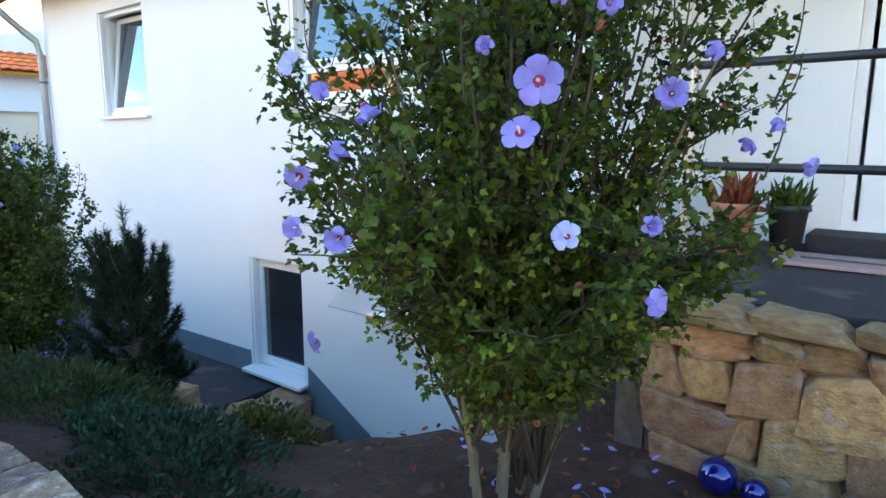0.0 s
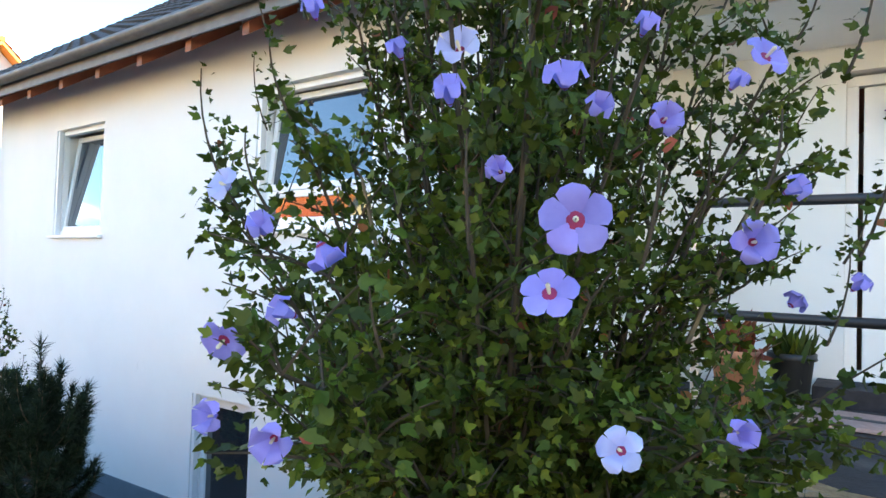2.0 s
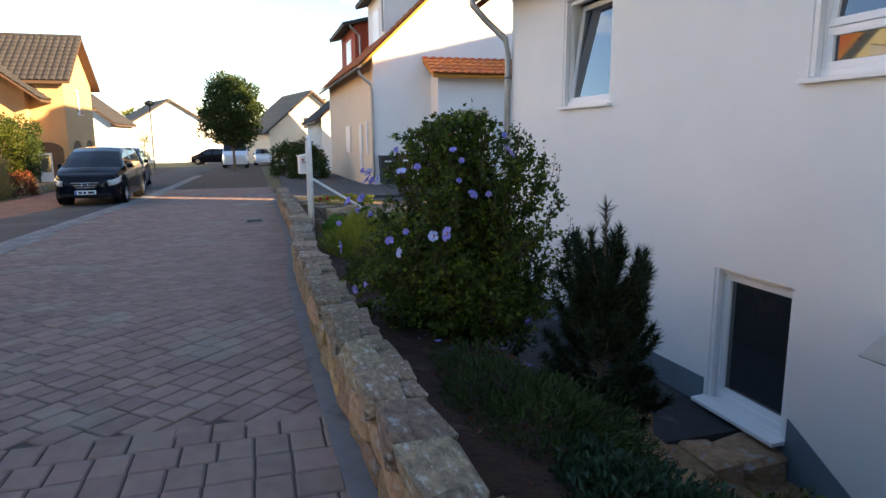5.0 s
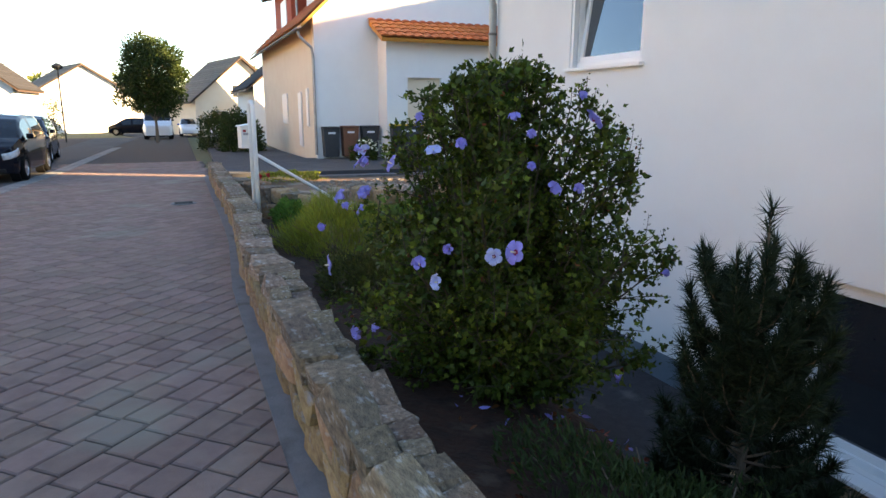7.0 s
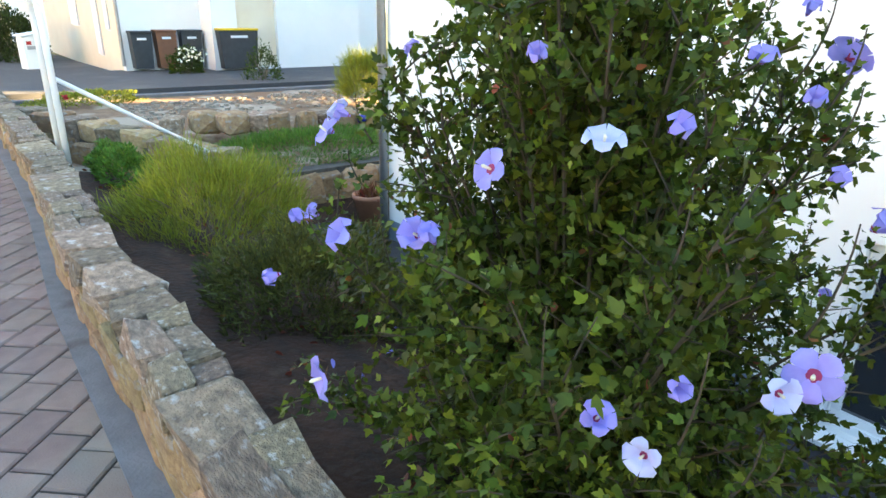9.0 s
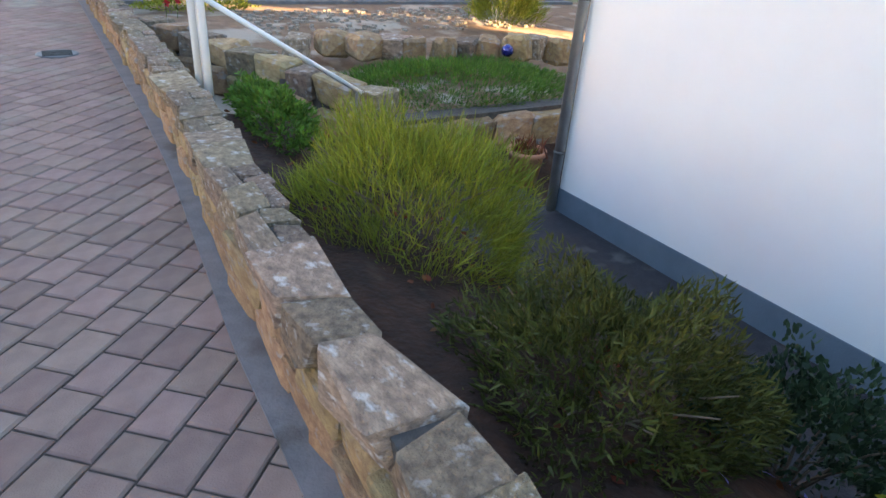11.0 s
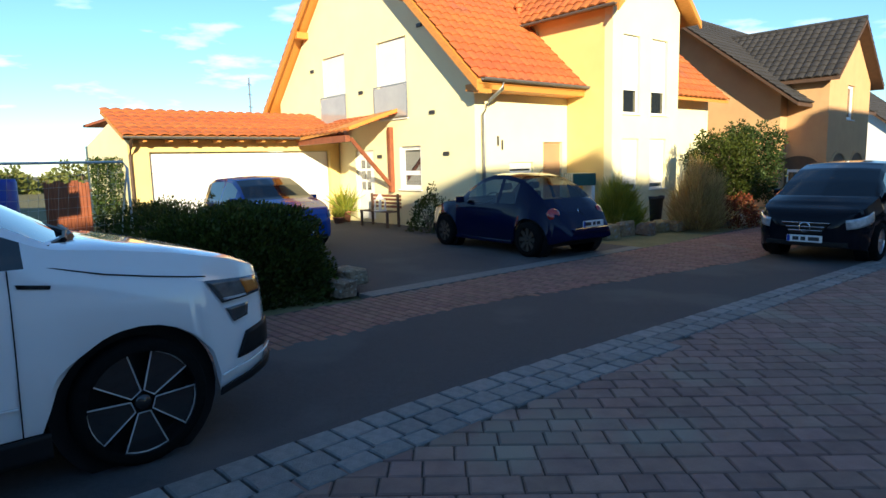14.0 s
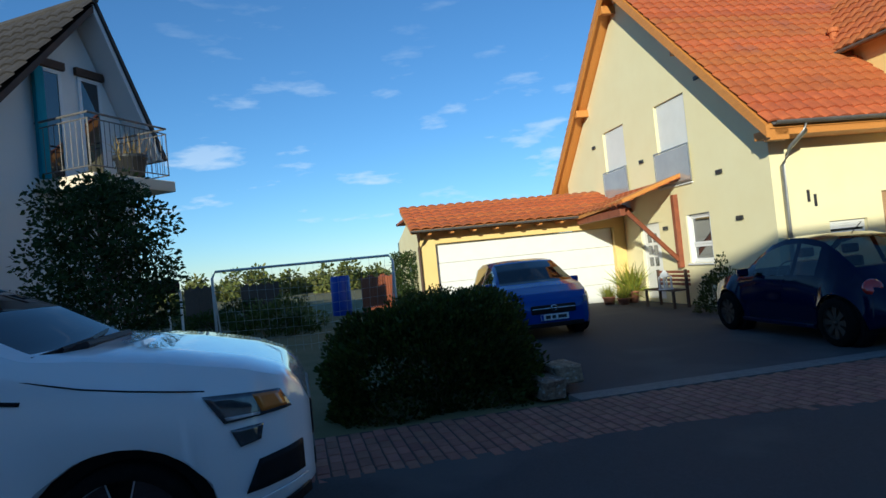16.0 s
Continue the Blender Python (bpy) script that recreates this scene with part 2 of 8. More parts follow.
M_PETAL = leaf_mat("blue_violet_petal", (0.36, 0.34, 0.80), (0.27, 0.24, 0.68), rough=0.6, per=0.14)
M_PETAL_PALE = leaf_mat("pale_blue_petal", (0.55, 0.60, 0.90), (0.45, 0.50, 0.85), rough=0.6, per=0.1)
M_PETAL_EYE = mat("dark_red_flower_eye", (0.30, 0.015, 0.09), (0.2, 0.01, 0.06), rough=0.7)
M_PISTIL = mat("cream_pistil", (0.85, 0.78, 0.55), (0.8, 0.7, 0.45), rough=0.7)
M_ROSE = mat("red_petal", (0.55, 0.02, 0.02), (0.4, 0.015, 0.02), rough=0.7)
M_WHITE_PETAL = mat("cream_petal", (0.85, 0.80, 0.62), (0.8, 0.74, 0.5), rough=0.7)
M_BLUE_BALL = mat("cobalt_glazed_ball", (0.01, 0.02, 0.22), (0.008, 0.015, 0.18), rough=0.06, scale=2, coat=1.0, metal=0.5)
M_GRAVEL = mat("grey_gravel", (0.36, 0.30, 0.24), (0.22, 0.18, 0.14), rough=0.95, scale=35, bump=0.8, bump_scale=70, spots=(0.45, 0.40, 0.34), spot_scale=12)
M_SKODA = mat("white_car_paint", (0.80, 0.81, 0.82), (0.79, 0.80, 0.81), rough=0.18, scale=1, coat=1.0)
M_NAVY = mat("dark_blue_car_paint", (0.004, 0.007, 0.034), (0.003, 0.006, 0.028), rough=0.08, scale=1, coat=0.0, spec=0.2)
M_BLUE_CAR = mat("bright_blue_car_paint", (0.010, 0.055, 0.30), (0.008, 0.045, 0.26), rough=0.16, scale=1, coat=0.4, spec=0.4)
M_DARK_CAR = mat("black_blue_car_paint", (0.006, 0.007, 0.012), (0.005, 0.006, 0.010), rough=0.08, scale=1, coat=0.0, spec=0.2)
M_CAR_GLASS = mat("car_glass", (0.010, 0.014, 0.018), (0.008, 0.011, 0.014), rough=0.02, scale=1, spec=0.5, coat=0.3)
M_CAR_CLEAR = bpy.data.materials.new("clear_car_glass")
M_CAR_CLEAR.use_nodes = True
cg_n, cg_l = M_CAR_CLEAR.node_tree.nodes, M_CAR_CLEAR.node_tree.links
cg_t, cg_g, cg_m = cg_n.new("ShaderNodeBsdfTransparent"), cg_n.new("ShaderNodeBsdfGlossy"), cg_n.new("ShaderNodeMixShader")
cg_t.inputs["Color"].default_value = (0.55, 0.60, 0.58, 1)
cg_g.inputs["Roughness"].default_value = 0.02
cg_m.inputs["Fac"].default_value = 0.10
cg_l.new(cg_t.outputs[0], cg_m.inputs[1])
cg_l.new(cg_g.outputs[0], cg_m.inputs[2])
cg_l.new(cg_m.outputs[0], cg_n["Material Output"].inputs["Surface"])
M_LAMP = mat("clear_headlamp", (0.55, 0.58, 0.60), (0.35, 0.37, 0.4), rough=0.08, scale=18, coat=1.0, metal=0.35)
M_LAMP_DARK = mat("smoked_headlamp", (0.10, 0.11, 0.12), (0.05, 0.055, 0.06), rough=0.06, scale=14, coat=1.0, metal=0.4)
M_AMBER = mat("amber_indicator", (0.60, 0.20, 0.02), (0.5, 0.15, 0.015), rough=0.15, coat=1.0)
M_TAIL = mat("red_tail_lamp", (0.45, 0.02, 0.012), (0.35, 0.015, 0.01), rough=0.12, scale=12, coat=1.0)
M_CHROME = mat("chrome", (0.75, 0.76, 0.78), (0.68, 0.69, 0.7), rough=0.12, metal=1.0, scale=3)
M_RIM = mat("silver_alloy", (0.55, 0.55, 0.56), (0.48, 0.48, 0.49), rough=0.28, metal=0.9, scale=6)
M_RIM_DARK = mat("black_alloy", (0.015, 0.015, 0.017), (0.012, 0.012, 0.013), rough=0.25, coat=0.6, scale=6)
M_BRONZE_RIM = mat("brown_steel_wheel", (0.10, 0.07, 0.05), (0.06, 0.045, 0.035), rough=0.6, metal=0.4, scale=8)
M_PLATE = mat("white_number_plate", (0.75, 0.76, 0.76), (0.72, 0.73, 0.73), rough=0.4)
M_INK = mat("black_ink", (0.03, 0.03, 0.035), (0.025, 0.025, 0.03), rough=0.6)
M_GREEN_MARK = mat("green_emblem", (0.03, 0.25, 0.06), (0.025, 0.22, 0.05), rough=0.4)
M_CURTAIN = mat("turquoise_curtain", (0.05, 0.28, 0.36), (0.03, 0.20, 0.27), rough=0.9, scale=4, stretch=(1, 1, 0.1))
M_BLUE_BIN = mat("blue_plastic", (0.015, 0.05, 0.40), (0.012, 0.04, 0.33), rough=0.45)
M_GREY_BIN = mat("anthracite_plastic", (0.035, 0.038, 0.042), (0.026, 0.028, 0.03), rough=0.55)
M_BROWN_BIN = mat("brown_plastic", (0.20, 0.075, 0.035), (0.16, 0.06, 0.03), rough=0.55)
M_YELLOW_LID = mat("yellow_plastic", (0.75, 0.50, 0.03), (0.68, 0.44, 0.03), rough=0.5)
M_NET = mat("white_net_cord", (0.62, 0.64, 0.62), (0.5, 0.52, 0.5), rough=0.8)
M_MAT = mat("worn_pink_doormat", (0.42, 0.30, 0.28), (0.30, 0.22, 0.21), rough=0.95, scale=20, bump=0.4)
M_CANOPY = mat("smoky_acrylic", (0.42, 0.40, 0.38), (0.36, 0.34, 0.33), rough=0.15, scale=2, coat=1.0)
M_BRASS = mat("brass", (0.60, 0.36, 0.13), (0.5, 0.28, 0.1), rough=0.3, metal=0.9)
# darkness of an unlit room, put into the colour
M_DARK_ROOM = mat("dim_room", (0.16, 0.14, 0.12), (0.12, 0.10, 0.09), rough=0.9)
M_FAR_TREE = leaf_mat("far_tree_leaf", (0.20, 0.21, 0.055), (0.10, 0.12, 0.035))
M_FIELD = mat("dry_grass_ground", (0.18, 0.155, 0.07), (0.12, 0.115, 0.045), rough=1.0, scale=2, bump=0.5, spots=(0.09, 0.10, 0.035), spot_scale=0.4)


# ---- building helpers ----
SLOPE = -0.016


def gz(y):
    """Height of the road at y: the street falls gently."""
    return SLOPE * y if -60 < y < 90 else SLOPE * (90 if y > 0 else -60)


def mesh_ob(name, me, material, parent=None, label="", category="", group="", kind="", smooth=False):
    ob = new(name, me)
    for mm in (material if isinstance(material, (list, tuple)) else [material]):
        me.materials.append(mm)
    if smooth:
        for p in me.polygons:
            p.use_smooth = True
    if parent:
        ob.parent = parent
    return tagged(ob, label, category, group, kind)


def part(name, bm, material, parent=None, label="", category="", group="", kind="", smooth=False):
    me = bpy.data.meshes.new(name)
    bmesh.ops.recalc_face_normals(bm, faces=bm.faces)
    bm.to_mesh(me)
    bm.free()
    return mesh_ob(name, me, material, parent, label, category, group, kind, smooth)


def raw(name, verts, faces, material, parent=None, label="", category="", group="", kind="", smooth=False):
    me = bpy.data.meshes.new(name)
    me.from_pydata([tuple(v) for v in verts], [], [tuple(f) for f in faces])
    me.update()
    return mesh_ob(name, me, material, parent, label, category, group, kind, smooth)


def thing(name, at=(0, 0, 0), rz=0, label="", category="", group="", kind=""):
    ob = new(name)
    ob.empty_display_size = 0.1
    ob.matrix_basis = pose(*at, 0, 0, rz)
    return tagged(ob, label, category, group, kind)


def box(bm, x0, x1, y0, y1, z0, z1, bevel=0.0, m=None):
    vs = [bm.verts.new((x, y, z)) for x in (x0, x1) for y in (y0, y1) for z in (z0, z1)]
    for f in ((0, 1, 3, 2), (4, 6, 7, 5), (0, 4, 5, 1), (2, 3, 7, 6), (0, 2, 6, 4), (1, 5, 7, 3)):
        bm.faces.new([vs[i] for i in f])
    if bevel:
        es = list({e for v in vs for e in v.link_edges})
        r = bmesh.ops.bevel(bm, geom=es, offset=bevel, segments=2, affect="EDGES", profile=0.6)
        vs = list({v for f in r["faces"] for v in f.verts} | {v for v in vs if v.is_valid})
    if m is not None:
        bmesh.ops.transform(bm, matrix=m, verts=[v for v in vs if v.is_valid])
    return vs


def bx(x0, x1, y0, y1, z0, z1, bevel=0.0):
    bm = bmesh.new()
    box(bm, x0, x1, y0, y1, z0, z1, bevel)
    return bm


def prism(bm, pts, y0, y1, axis="y"):
    """Extrude an outline: pts in (x, z) along y, (y, z) along x or (x, y) along z."""
    def at(p, d):
        return (p[0], d, p[1]) if axis == "y" else (d, p[0], p[1]) if axis == "x" else (p[0], p[1], d)
    a = [bm.verts.new(at(p, y0)) for p in pts]
    b = [bm.verts.new(at(p, y1)) for p in pts]
    bm.faces.new(a)
    bm.faces.new(b[::-1])
    for i in range(len(pts)):
        j = (i + 1) % len(pts)
        bm.faces.new((a[i], b[i], b[j], a[j]))
    return a + b


def tube(bm, path, r, seg=8, r_end=None):
    """A round bar along a list of points."""
    path = [Vector(p) for p in path]
    rings = []
    for i, p in enumerate(path):
        d = (path[min(i + 1, len(path) - 1)] - path[max(i - 1, 0)]).normalized()
        up = Vector((0, 0, 1)) if abs(d.z) < 0.9 else Vector((1, 0, 0))
        u = d.cross(up).normalized()
        w = d.cross(u).normalized()
        rr = r if r_end is None else r + (r_end - r) * i / max(1, len(path) - 1)
        rings.append([bm.verts.new(p + rr * (math.cos(a) * u + math.sin(a) * w)) for a in (2 * math.pi * k / seg for k in range(seg))])
    for a, b in zip(rings, rings[1:]):
        for k in range(seg):
            bm.faces.new((a[k], a[(k + 1) % seg], b[(k + 1) % seg], b[k]))
    bm.faces.new(rings[0][::-1])
    bm.faces.new(rings[-1])


def tb(path, r, seg=8, r_end=None):
    bm = bmesh.new()
    tube(bm, path, r, seg, r_end)
    return bm


def lathe(bm, profile, seg=24, m=None):
    """Turn a profile of (radius, z) about z."""
    rings = [[bm.verts.new((max(r, 1e-4) * math.cos(2 * math.pi * k / seg), max(r, 1e-4) * math.sin(2 * math.pi * k / seg), z)) for k in range(seg)] for r, z in profile]
    for a, b in zip(rings, rings[1:]):
        for k in range(seg):
            bm.faces.new((a[k], a[(k + 1) % seg], b[(k + 1) % seg], b[k]))
    if m is not None:
        bmesh.ops.transform(bm, matrix=m, verts=[v for r in rings for v in r])


def lt(profile, seg=24, m=None):
    bm = bmesh.new()
    lathe(bm, profile, seg, m)
    return bm


def lerp_tab(v, tab):
    for (a, p), (b, q) in zip(tab, tab[1:]):
        if v <= b:
            return p + (q - p) * max(0.0, min(1.0, (v - a) / (b - a)))
    return tab[-1][1]


def lean(y):
    """Sideways swing of the low wall and its gutter."""
    return lerp_tab(y, [(2.5, -0.07), (5.5, -0.14), (8.6, -0.14), (10.8, -0.02), (12, 0.0)])


def bed_depth(x, y):
    """How far the planted bed behind the low wall lies below the road."""
    if x > 2.64 and 1.9 < y < 5.4:      # the pit of the garden stair
        return min(2.2, 1.12 + (5.4 - y) * 0.57)
    low = lerp_tab(x, [(0.75, -0.20), (1.4, -0.06), (2.0, 0.25), (2.45, 0.75), (2.6, 1.03), (3.97, 1.03)])
    near = lerp_tab(x, [(0.75, -0.15), (1.6, -0.08), (2.6, 0.0), (3.97, 0.06)])
    k = max(0.0, min(1.0, (y - 2.2) / 1.4))
    return near * (1 - k) + low * k


def ground_z(x, y):
    z = gz(y) - 0.06
    if 0.6 < x < 4.2 and -6 < y < 11.6:
        z = gz(y) - bed_depth(x, y)
    elif 0.6 < x < 30 and -6 < y < 12.6:
        z = gz(y) - 1.05
    elif 0.72 < x < 12 and 12.6 <= y < 16.8:
        z = gz(y) - lerp_tab(y, [(12.6, 0.6), (12.7, 0.5), (14.4, 0.40), (15.2, 0.22), (16.8, 0.06)]) * min(1, max(0.25, (x - 0.6) / 1.6))
    elif x < -7 and y < 14:
        z = gz(y) - 0.06 + 0.02 * math.sin(x * 2) * math.cos(y * 1.7)
    return z


xs = sorted({*[-900, -400, -200, -100, -60, -40, -30, -22, -15, -10, -7, -3, 0.5, 0.58, 0.62, 0.72, 0.74], *[0.75 + 0.13 * i for i in range(28)], 4.21, 6, 9, 12, 12.01, 20, 30, 30.01, 50, 100, 250, 900})
ys = sorted({*[-900, -300, -100, -60, -30, -15, -6.01, -6, 12.6, 12.61, 12.72, 14.4, 15.2, 16.8, 16.81, 19.3, 25, 40, 60, 90, 150, 300, 900], *[-6 + 0.3 * i for i in range(1, 59)], 11.6, 11.61})
vid = {}
gv, gf = [], []
for i, x in enumerate(xs):
    for j, y in enumerate(ys):
        vid[i, j] = len(gv)
        rough_z = 0.05 * noise.noise(Vector((x * 2.5, y * 2.5, 0))) if 0.8 < x < 3.2 and -5 < y < 12 else 0
        gv.append((x, y, ground_z(x, y) + rough_z))
soil_faces, gmat = [], []
for i in range(len(xs) - 1):
    for j in range(len(ys) - 1):
        gf.append((vid[i, j], vid[i + 1, j], vid[i + 1, j + 1], vid[i, j + 1]))
        gmat.append(0 if not (0.5 <= xs[i] < 12 and -6.5 < ys[j] < 19.3) else 2 if ys[j] >= 12.6 else 1)
M_EARTH = mat("dry_red_earth", (0.24, 0.135, 0.075), (0.15, 0.085, 0.05), rough=1.0, scale=5, bump=0.6, bump_scale=40, spots=(0.36, 0.29, 0.22), spot_scale=1.6, spot_at=0.5)
ground = raw("ground", gv, gf, [M_FIELD, M_SOIL, M_EARTH], label="open ground with brown planting beds and dry grass", category="ground", kind="structure")
for p, k in zip(ground.data.polygons, gmat):
    p.material_index = k


def strip(name, pts, dz, material, label, category, depth=0.3):
    """A flat piece of paving: an outline in plan, following the fall of the street, with thickness."""
    bm = bmesh.new()
    a = [bm.verts.new((x, y, gz(y) + dz)) for x, y in pts]
    b = [bm.verts.new((x, y, gz(y) + dz - depth)) for x, y in pts]
    bm.faces.new(a)
    bm.faces.new(b[::-1])
    for i in range(len(pts)):
        j = (i + 1) % len(pts)
        bm.faces.new((a[i], b[i], b[j], a[j]))
    return part(name, bm, material, None, label, category, kind="structure")


road = strip("road", [(-3.72, -40), (0.41, -40), (0.41, 90), (-3.72, 90)], -0.012, M_JOINT, "block-paved street bedded in dark sand", "road")
asphalt_lane = strip("road_asphalt_lane", [(-6.1, -40), (-4.22, -40), (-4.22, 12), (-3.55, 24), (-3.2, 60), (-6.3, 60), (-5.15, 20), (-6.1, 14)], 0.0, M_ASPHALT, "dark asphalt lane beside the paving", "road")
sett_bed = strip("road_sett_bed", [(-4.22, -40), (-3.72, -40), (-3.72, 60), (-3.2, 60), (-3.55, 24), (-4.22, 12)], -0.014, M_JOINT, "dark bed under the granite setts", "road")
far_road = strip("road_far", [(-3.3, 60.0), (1.5, 60.0), (2.5, 89), (-9, 89)], 0.004, M_ASPHALT, "asphalt end of the street", "road")
verge_paving = strip("pavement", [(-7.31, -40), (-6.1, -40), (-6.1, 14), (-5.15, 20), (-6.3, 60), (-8.8, 60), (-7.31, 22), (-7.31, 14)], -0.006, M_JOINT, "red block-paved strip beside the asphalt", "pavement")
driveway = strip("driveway", [(-7.3, 13.75), (-7.3, 20.3), (-9.9, 20.6), (-12.6, 20.9), (-19.5, 21.6), (-19.6, 13.7), (-9.0, 14.0)], -0.004, M_ASPHALT, "dark grey paved driveway before the yellow house", "driveway")
drive_kerb = strip("kerb", [(-7.6, 13.75), (-7.3, 13.75), (-7.3, 20.3), (-7.6, 20.3)], 0.004, M_COBBLE, "flush grey kerb along the driveway", "kerb")
neighbour_drive = strip("driveway_neighbour", [(0.75, 19.9), (11, 19.2), (11, 25.5), (4.0, 25.5), (3.9, 42), (1.2, 42), (1.0, 30)], 0.10, M_ASPHALT, "asphalt forecourt of the white neighbour house", "driveway")
light_kerb = strip("kerb_neighbour", [(0.9, 19.55), (11, 18.85), (11, 19.2), (0.9, 19.9)], 0.0, M_GUTTER, "pale kerb row at the forecourt edge", "kerb")
apron = strip("pavement_apron", [(2.55, 5.4), (3.97, 5.4), (3.97, 12.0), (2.55, 12.0)], -0.95, M_APRON, "dark asphalt apron along the house foot", "pavement", 0.1)
GY = [-8, 2.5, 4, 5.5, 7, 8.6, 9.7, 10.8, 12, 20.5]
gutter = strip("gutter", [(0.405 + lean(y), y) for y in GY] + [(0.53 + lean(y), y) for y in GY[::-1]], 0.012, M_GUTTER, "grey concrete gutter strip beside the low wall", "gutter")


# ---- houses ----
def pierced(u0, u1, z0, top, holes, thick, extra=()):
    """A wall in its own frame (u along, thickness towards +y), with openings and a top that may slope."""
    bm = bmesh.new()
    us = sorted({u0, u1, *extra, *[h[0] for h in holes], *[h[1] for h in holes]})

    def quad(*ps):
        bm.faces.new([bm.verts.new(p) for p in ps])
    for a, b in zip(us, us[1:]):
        cu = (a + b) / 2
        cuts = sorted((h[2], h[3]) for h in holes if h[0] < cu < h[1])
        ta, tb_ = top(a + 1e-6), top(b - 1e-6)
        za = zb = z0
        for lo, hi in cuts + [(None, None)]:
            ea, eb = (ta, tb_) if lo is None else (lo, lo)
            for y in (0, thick):
                quad((a, y, za), (b, y, zb), (b, y, eb), (a, y, ea))
            if lo is not None:
                quad((a, 0, lo), (b, 0, lo), (b, thick, lo), (a, thick, lo))
                quad((a, 0, hi), (b, 0, hi), (b, thick, hi), (a, thick, hi))
                za = zb = hi
        quad((a, 0, ta), (b, 0, tb_), (b, thick, tb_), (a, thick, ta))
    for h in holes:
        for u in (h[0], h[1]):
            quad((u, 0, h[2]), (u, thick, h[2]), (u, thick, h[3]), (u, 0, h[3]))
    for u in (u0, u1):
        t = top(u + (1e-6 if u == u0 else -1e-6))
        quad((u, 0, z0), (u, thick, z0), (u, thick, t), (u, 0, t))
    bmesh.ops.remove_doubles(bm, verts=bm.verts, dist=1e-4)
    return bm


def put(ob, x=0, y=0, z=0, rz=0, rx=0, ry=0):
    ob.matrix_basis = pose(x, y, z, rx, ry, rz)
    return ob


def ring(u0, u1, z0, z1, w, y0, y1):
    bm = bmesh.new()
    box(bm, u0, u1, y0, y1, z0, z0 + w, 0.006)
    box(bm, u0, u1, y0, y1, z1 - w, z1, 0.006)
    box(bm, u0, u0 + w, y0 + 0.001, y1 - 0.001, z0 + w, z1 - w, 0.004)
    box(bm, u1 - w, u1, y0 + 0.001, y1 - 0.001, z0 + w, z1 - w, 0.004)
    return bm


def window(house, u0, u1, z0, z1, depth=0.07, tilt=0.0, split=None, sill=True, glass=None, guides=True, name="window", face_x=None, y_at=0.0, out=0.06):
    """A plastic window set into an opening of a wall in the house's frame."""
    holder = new(name)
    holder.parent = house
    holder.matrix_basis = pose(0, y_at, 0) if face_x is None else pose(face_x[0], face_x[1], 0, 0, 0, 90)
    part("window_frame", ring(u0, u1, z0, z1, 0.055, depth, depth + 0.07), M_PVC, holder)
    gl = glass or M_GLASS
    panes = [(z0 + 0.05, z1 - 0.05)] if not split else [(z0 + 0.05, split), (split + 0.004, z1 - 0.05)]
    for k, (a, b) in enumerate(panes):
        lean = tilt if k == len(panes) - 1 else 0.0
        sash = part("sash", ring(u0 + 0.05, u1 - 0.05, 0, b - a, 0.06, -0.025, 0.03), M_PVC, holder)
        put(sash, 0, depth + 0.045, a, rx=-lean)
        pane = part("pane", bx(u0 + 0.105, u1 - 0.105, 0.0, 0.012, 0.055, b - a - 0.055), gl, holder)
        put(pane, 0, depth + 0.045, a, rx=-lean)
    if guides:
        for u in (u0, u1 - 0.045):
            part("shutter_guide", bx(u, u + 0.045, 0.012, depth - 0.004, z0 + 0.005, z1 - 0.005, 0.004), M_PVC, holder)
    if sill:
        s = part("window_sill", bx(u0 - 0.04, u1 + 0.04, -out, depth, -0.04, -0.004, 0.006), M_PVC, holder)
        put(s, 0, 0, z0, rx=3)
    # added sheet behind the pane, coloured dark for the room's shade
    part("dim_room_sheet", bx(u0 + 0.02, u1 - 0.02, depth + 0.24, depth + 0.26, z0 + 0.02, z1 - 0.02), M_DARK_ROOM, holder)
    return holder


def shuttered(house, u0, u1, z0, z1, open_h=0.0, face_x=None, balcony=False, y_at=0.0, slats=None):
    """An opening closed by a white roller shutter, open by a hand at the foot where open_h is given."""
    holder = new("window")
    holder.parent = house
    holder.matrix_basis = pose(0, y_at, 0) if face_x is None else pose(face_x[0], face_x[1], 0, 0, 0, 90)
    z = z0 + open_h
    while z < z1 - 0.01:
        part("shutter_slat", bx(u0 + 0.03, u1 - 0.03, 0.06, 0.075, z, min(z + 0.05, z1 - 0.004), 0.004), slats or M_SHUTTER, holder)
        z += 0.052
    part("window_frame", ring(u0, u1, z0, z1, 0.05, 0.085, 0.14), M_PVC, holder)
    part("pane", bx(u0 + 0.05, u1 - 0.05, 0.10, 0.11, z0 + 0.05, z1 - 0.05), M_GLASS, holder)
    part("window_sill", bx(u0 - 0.04, u1 + 0.04, -0.05, 0.06, z0 - 0.035, z0 - 0.003, 0.005), M_PVC, holder)
    if balcony:
        fr = ring(u0 - 0.1, u1 + 0.1, z0 + 0.02, z0 + 0.95, 0.035, -0.09, -0.055)
        part("balcony_rail", fr, M_STEEL, holder, "slim steel rail with a frosted panel")
        part("frosted_panel", bx(u0 - 0.06, u1 + 0.06, -0.08, -0.07, z0 + 0.06, z0 + 0.9), M_CANOPY, holder)
    return holder


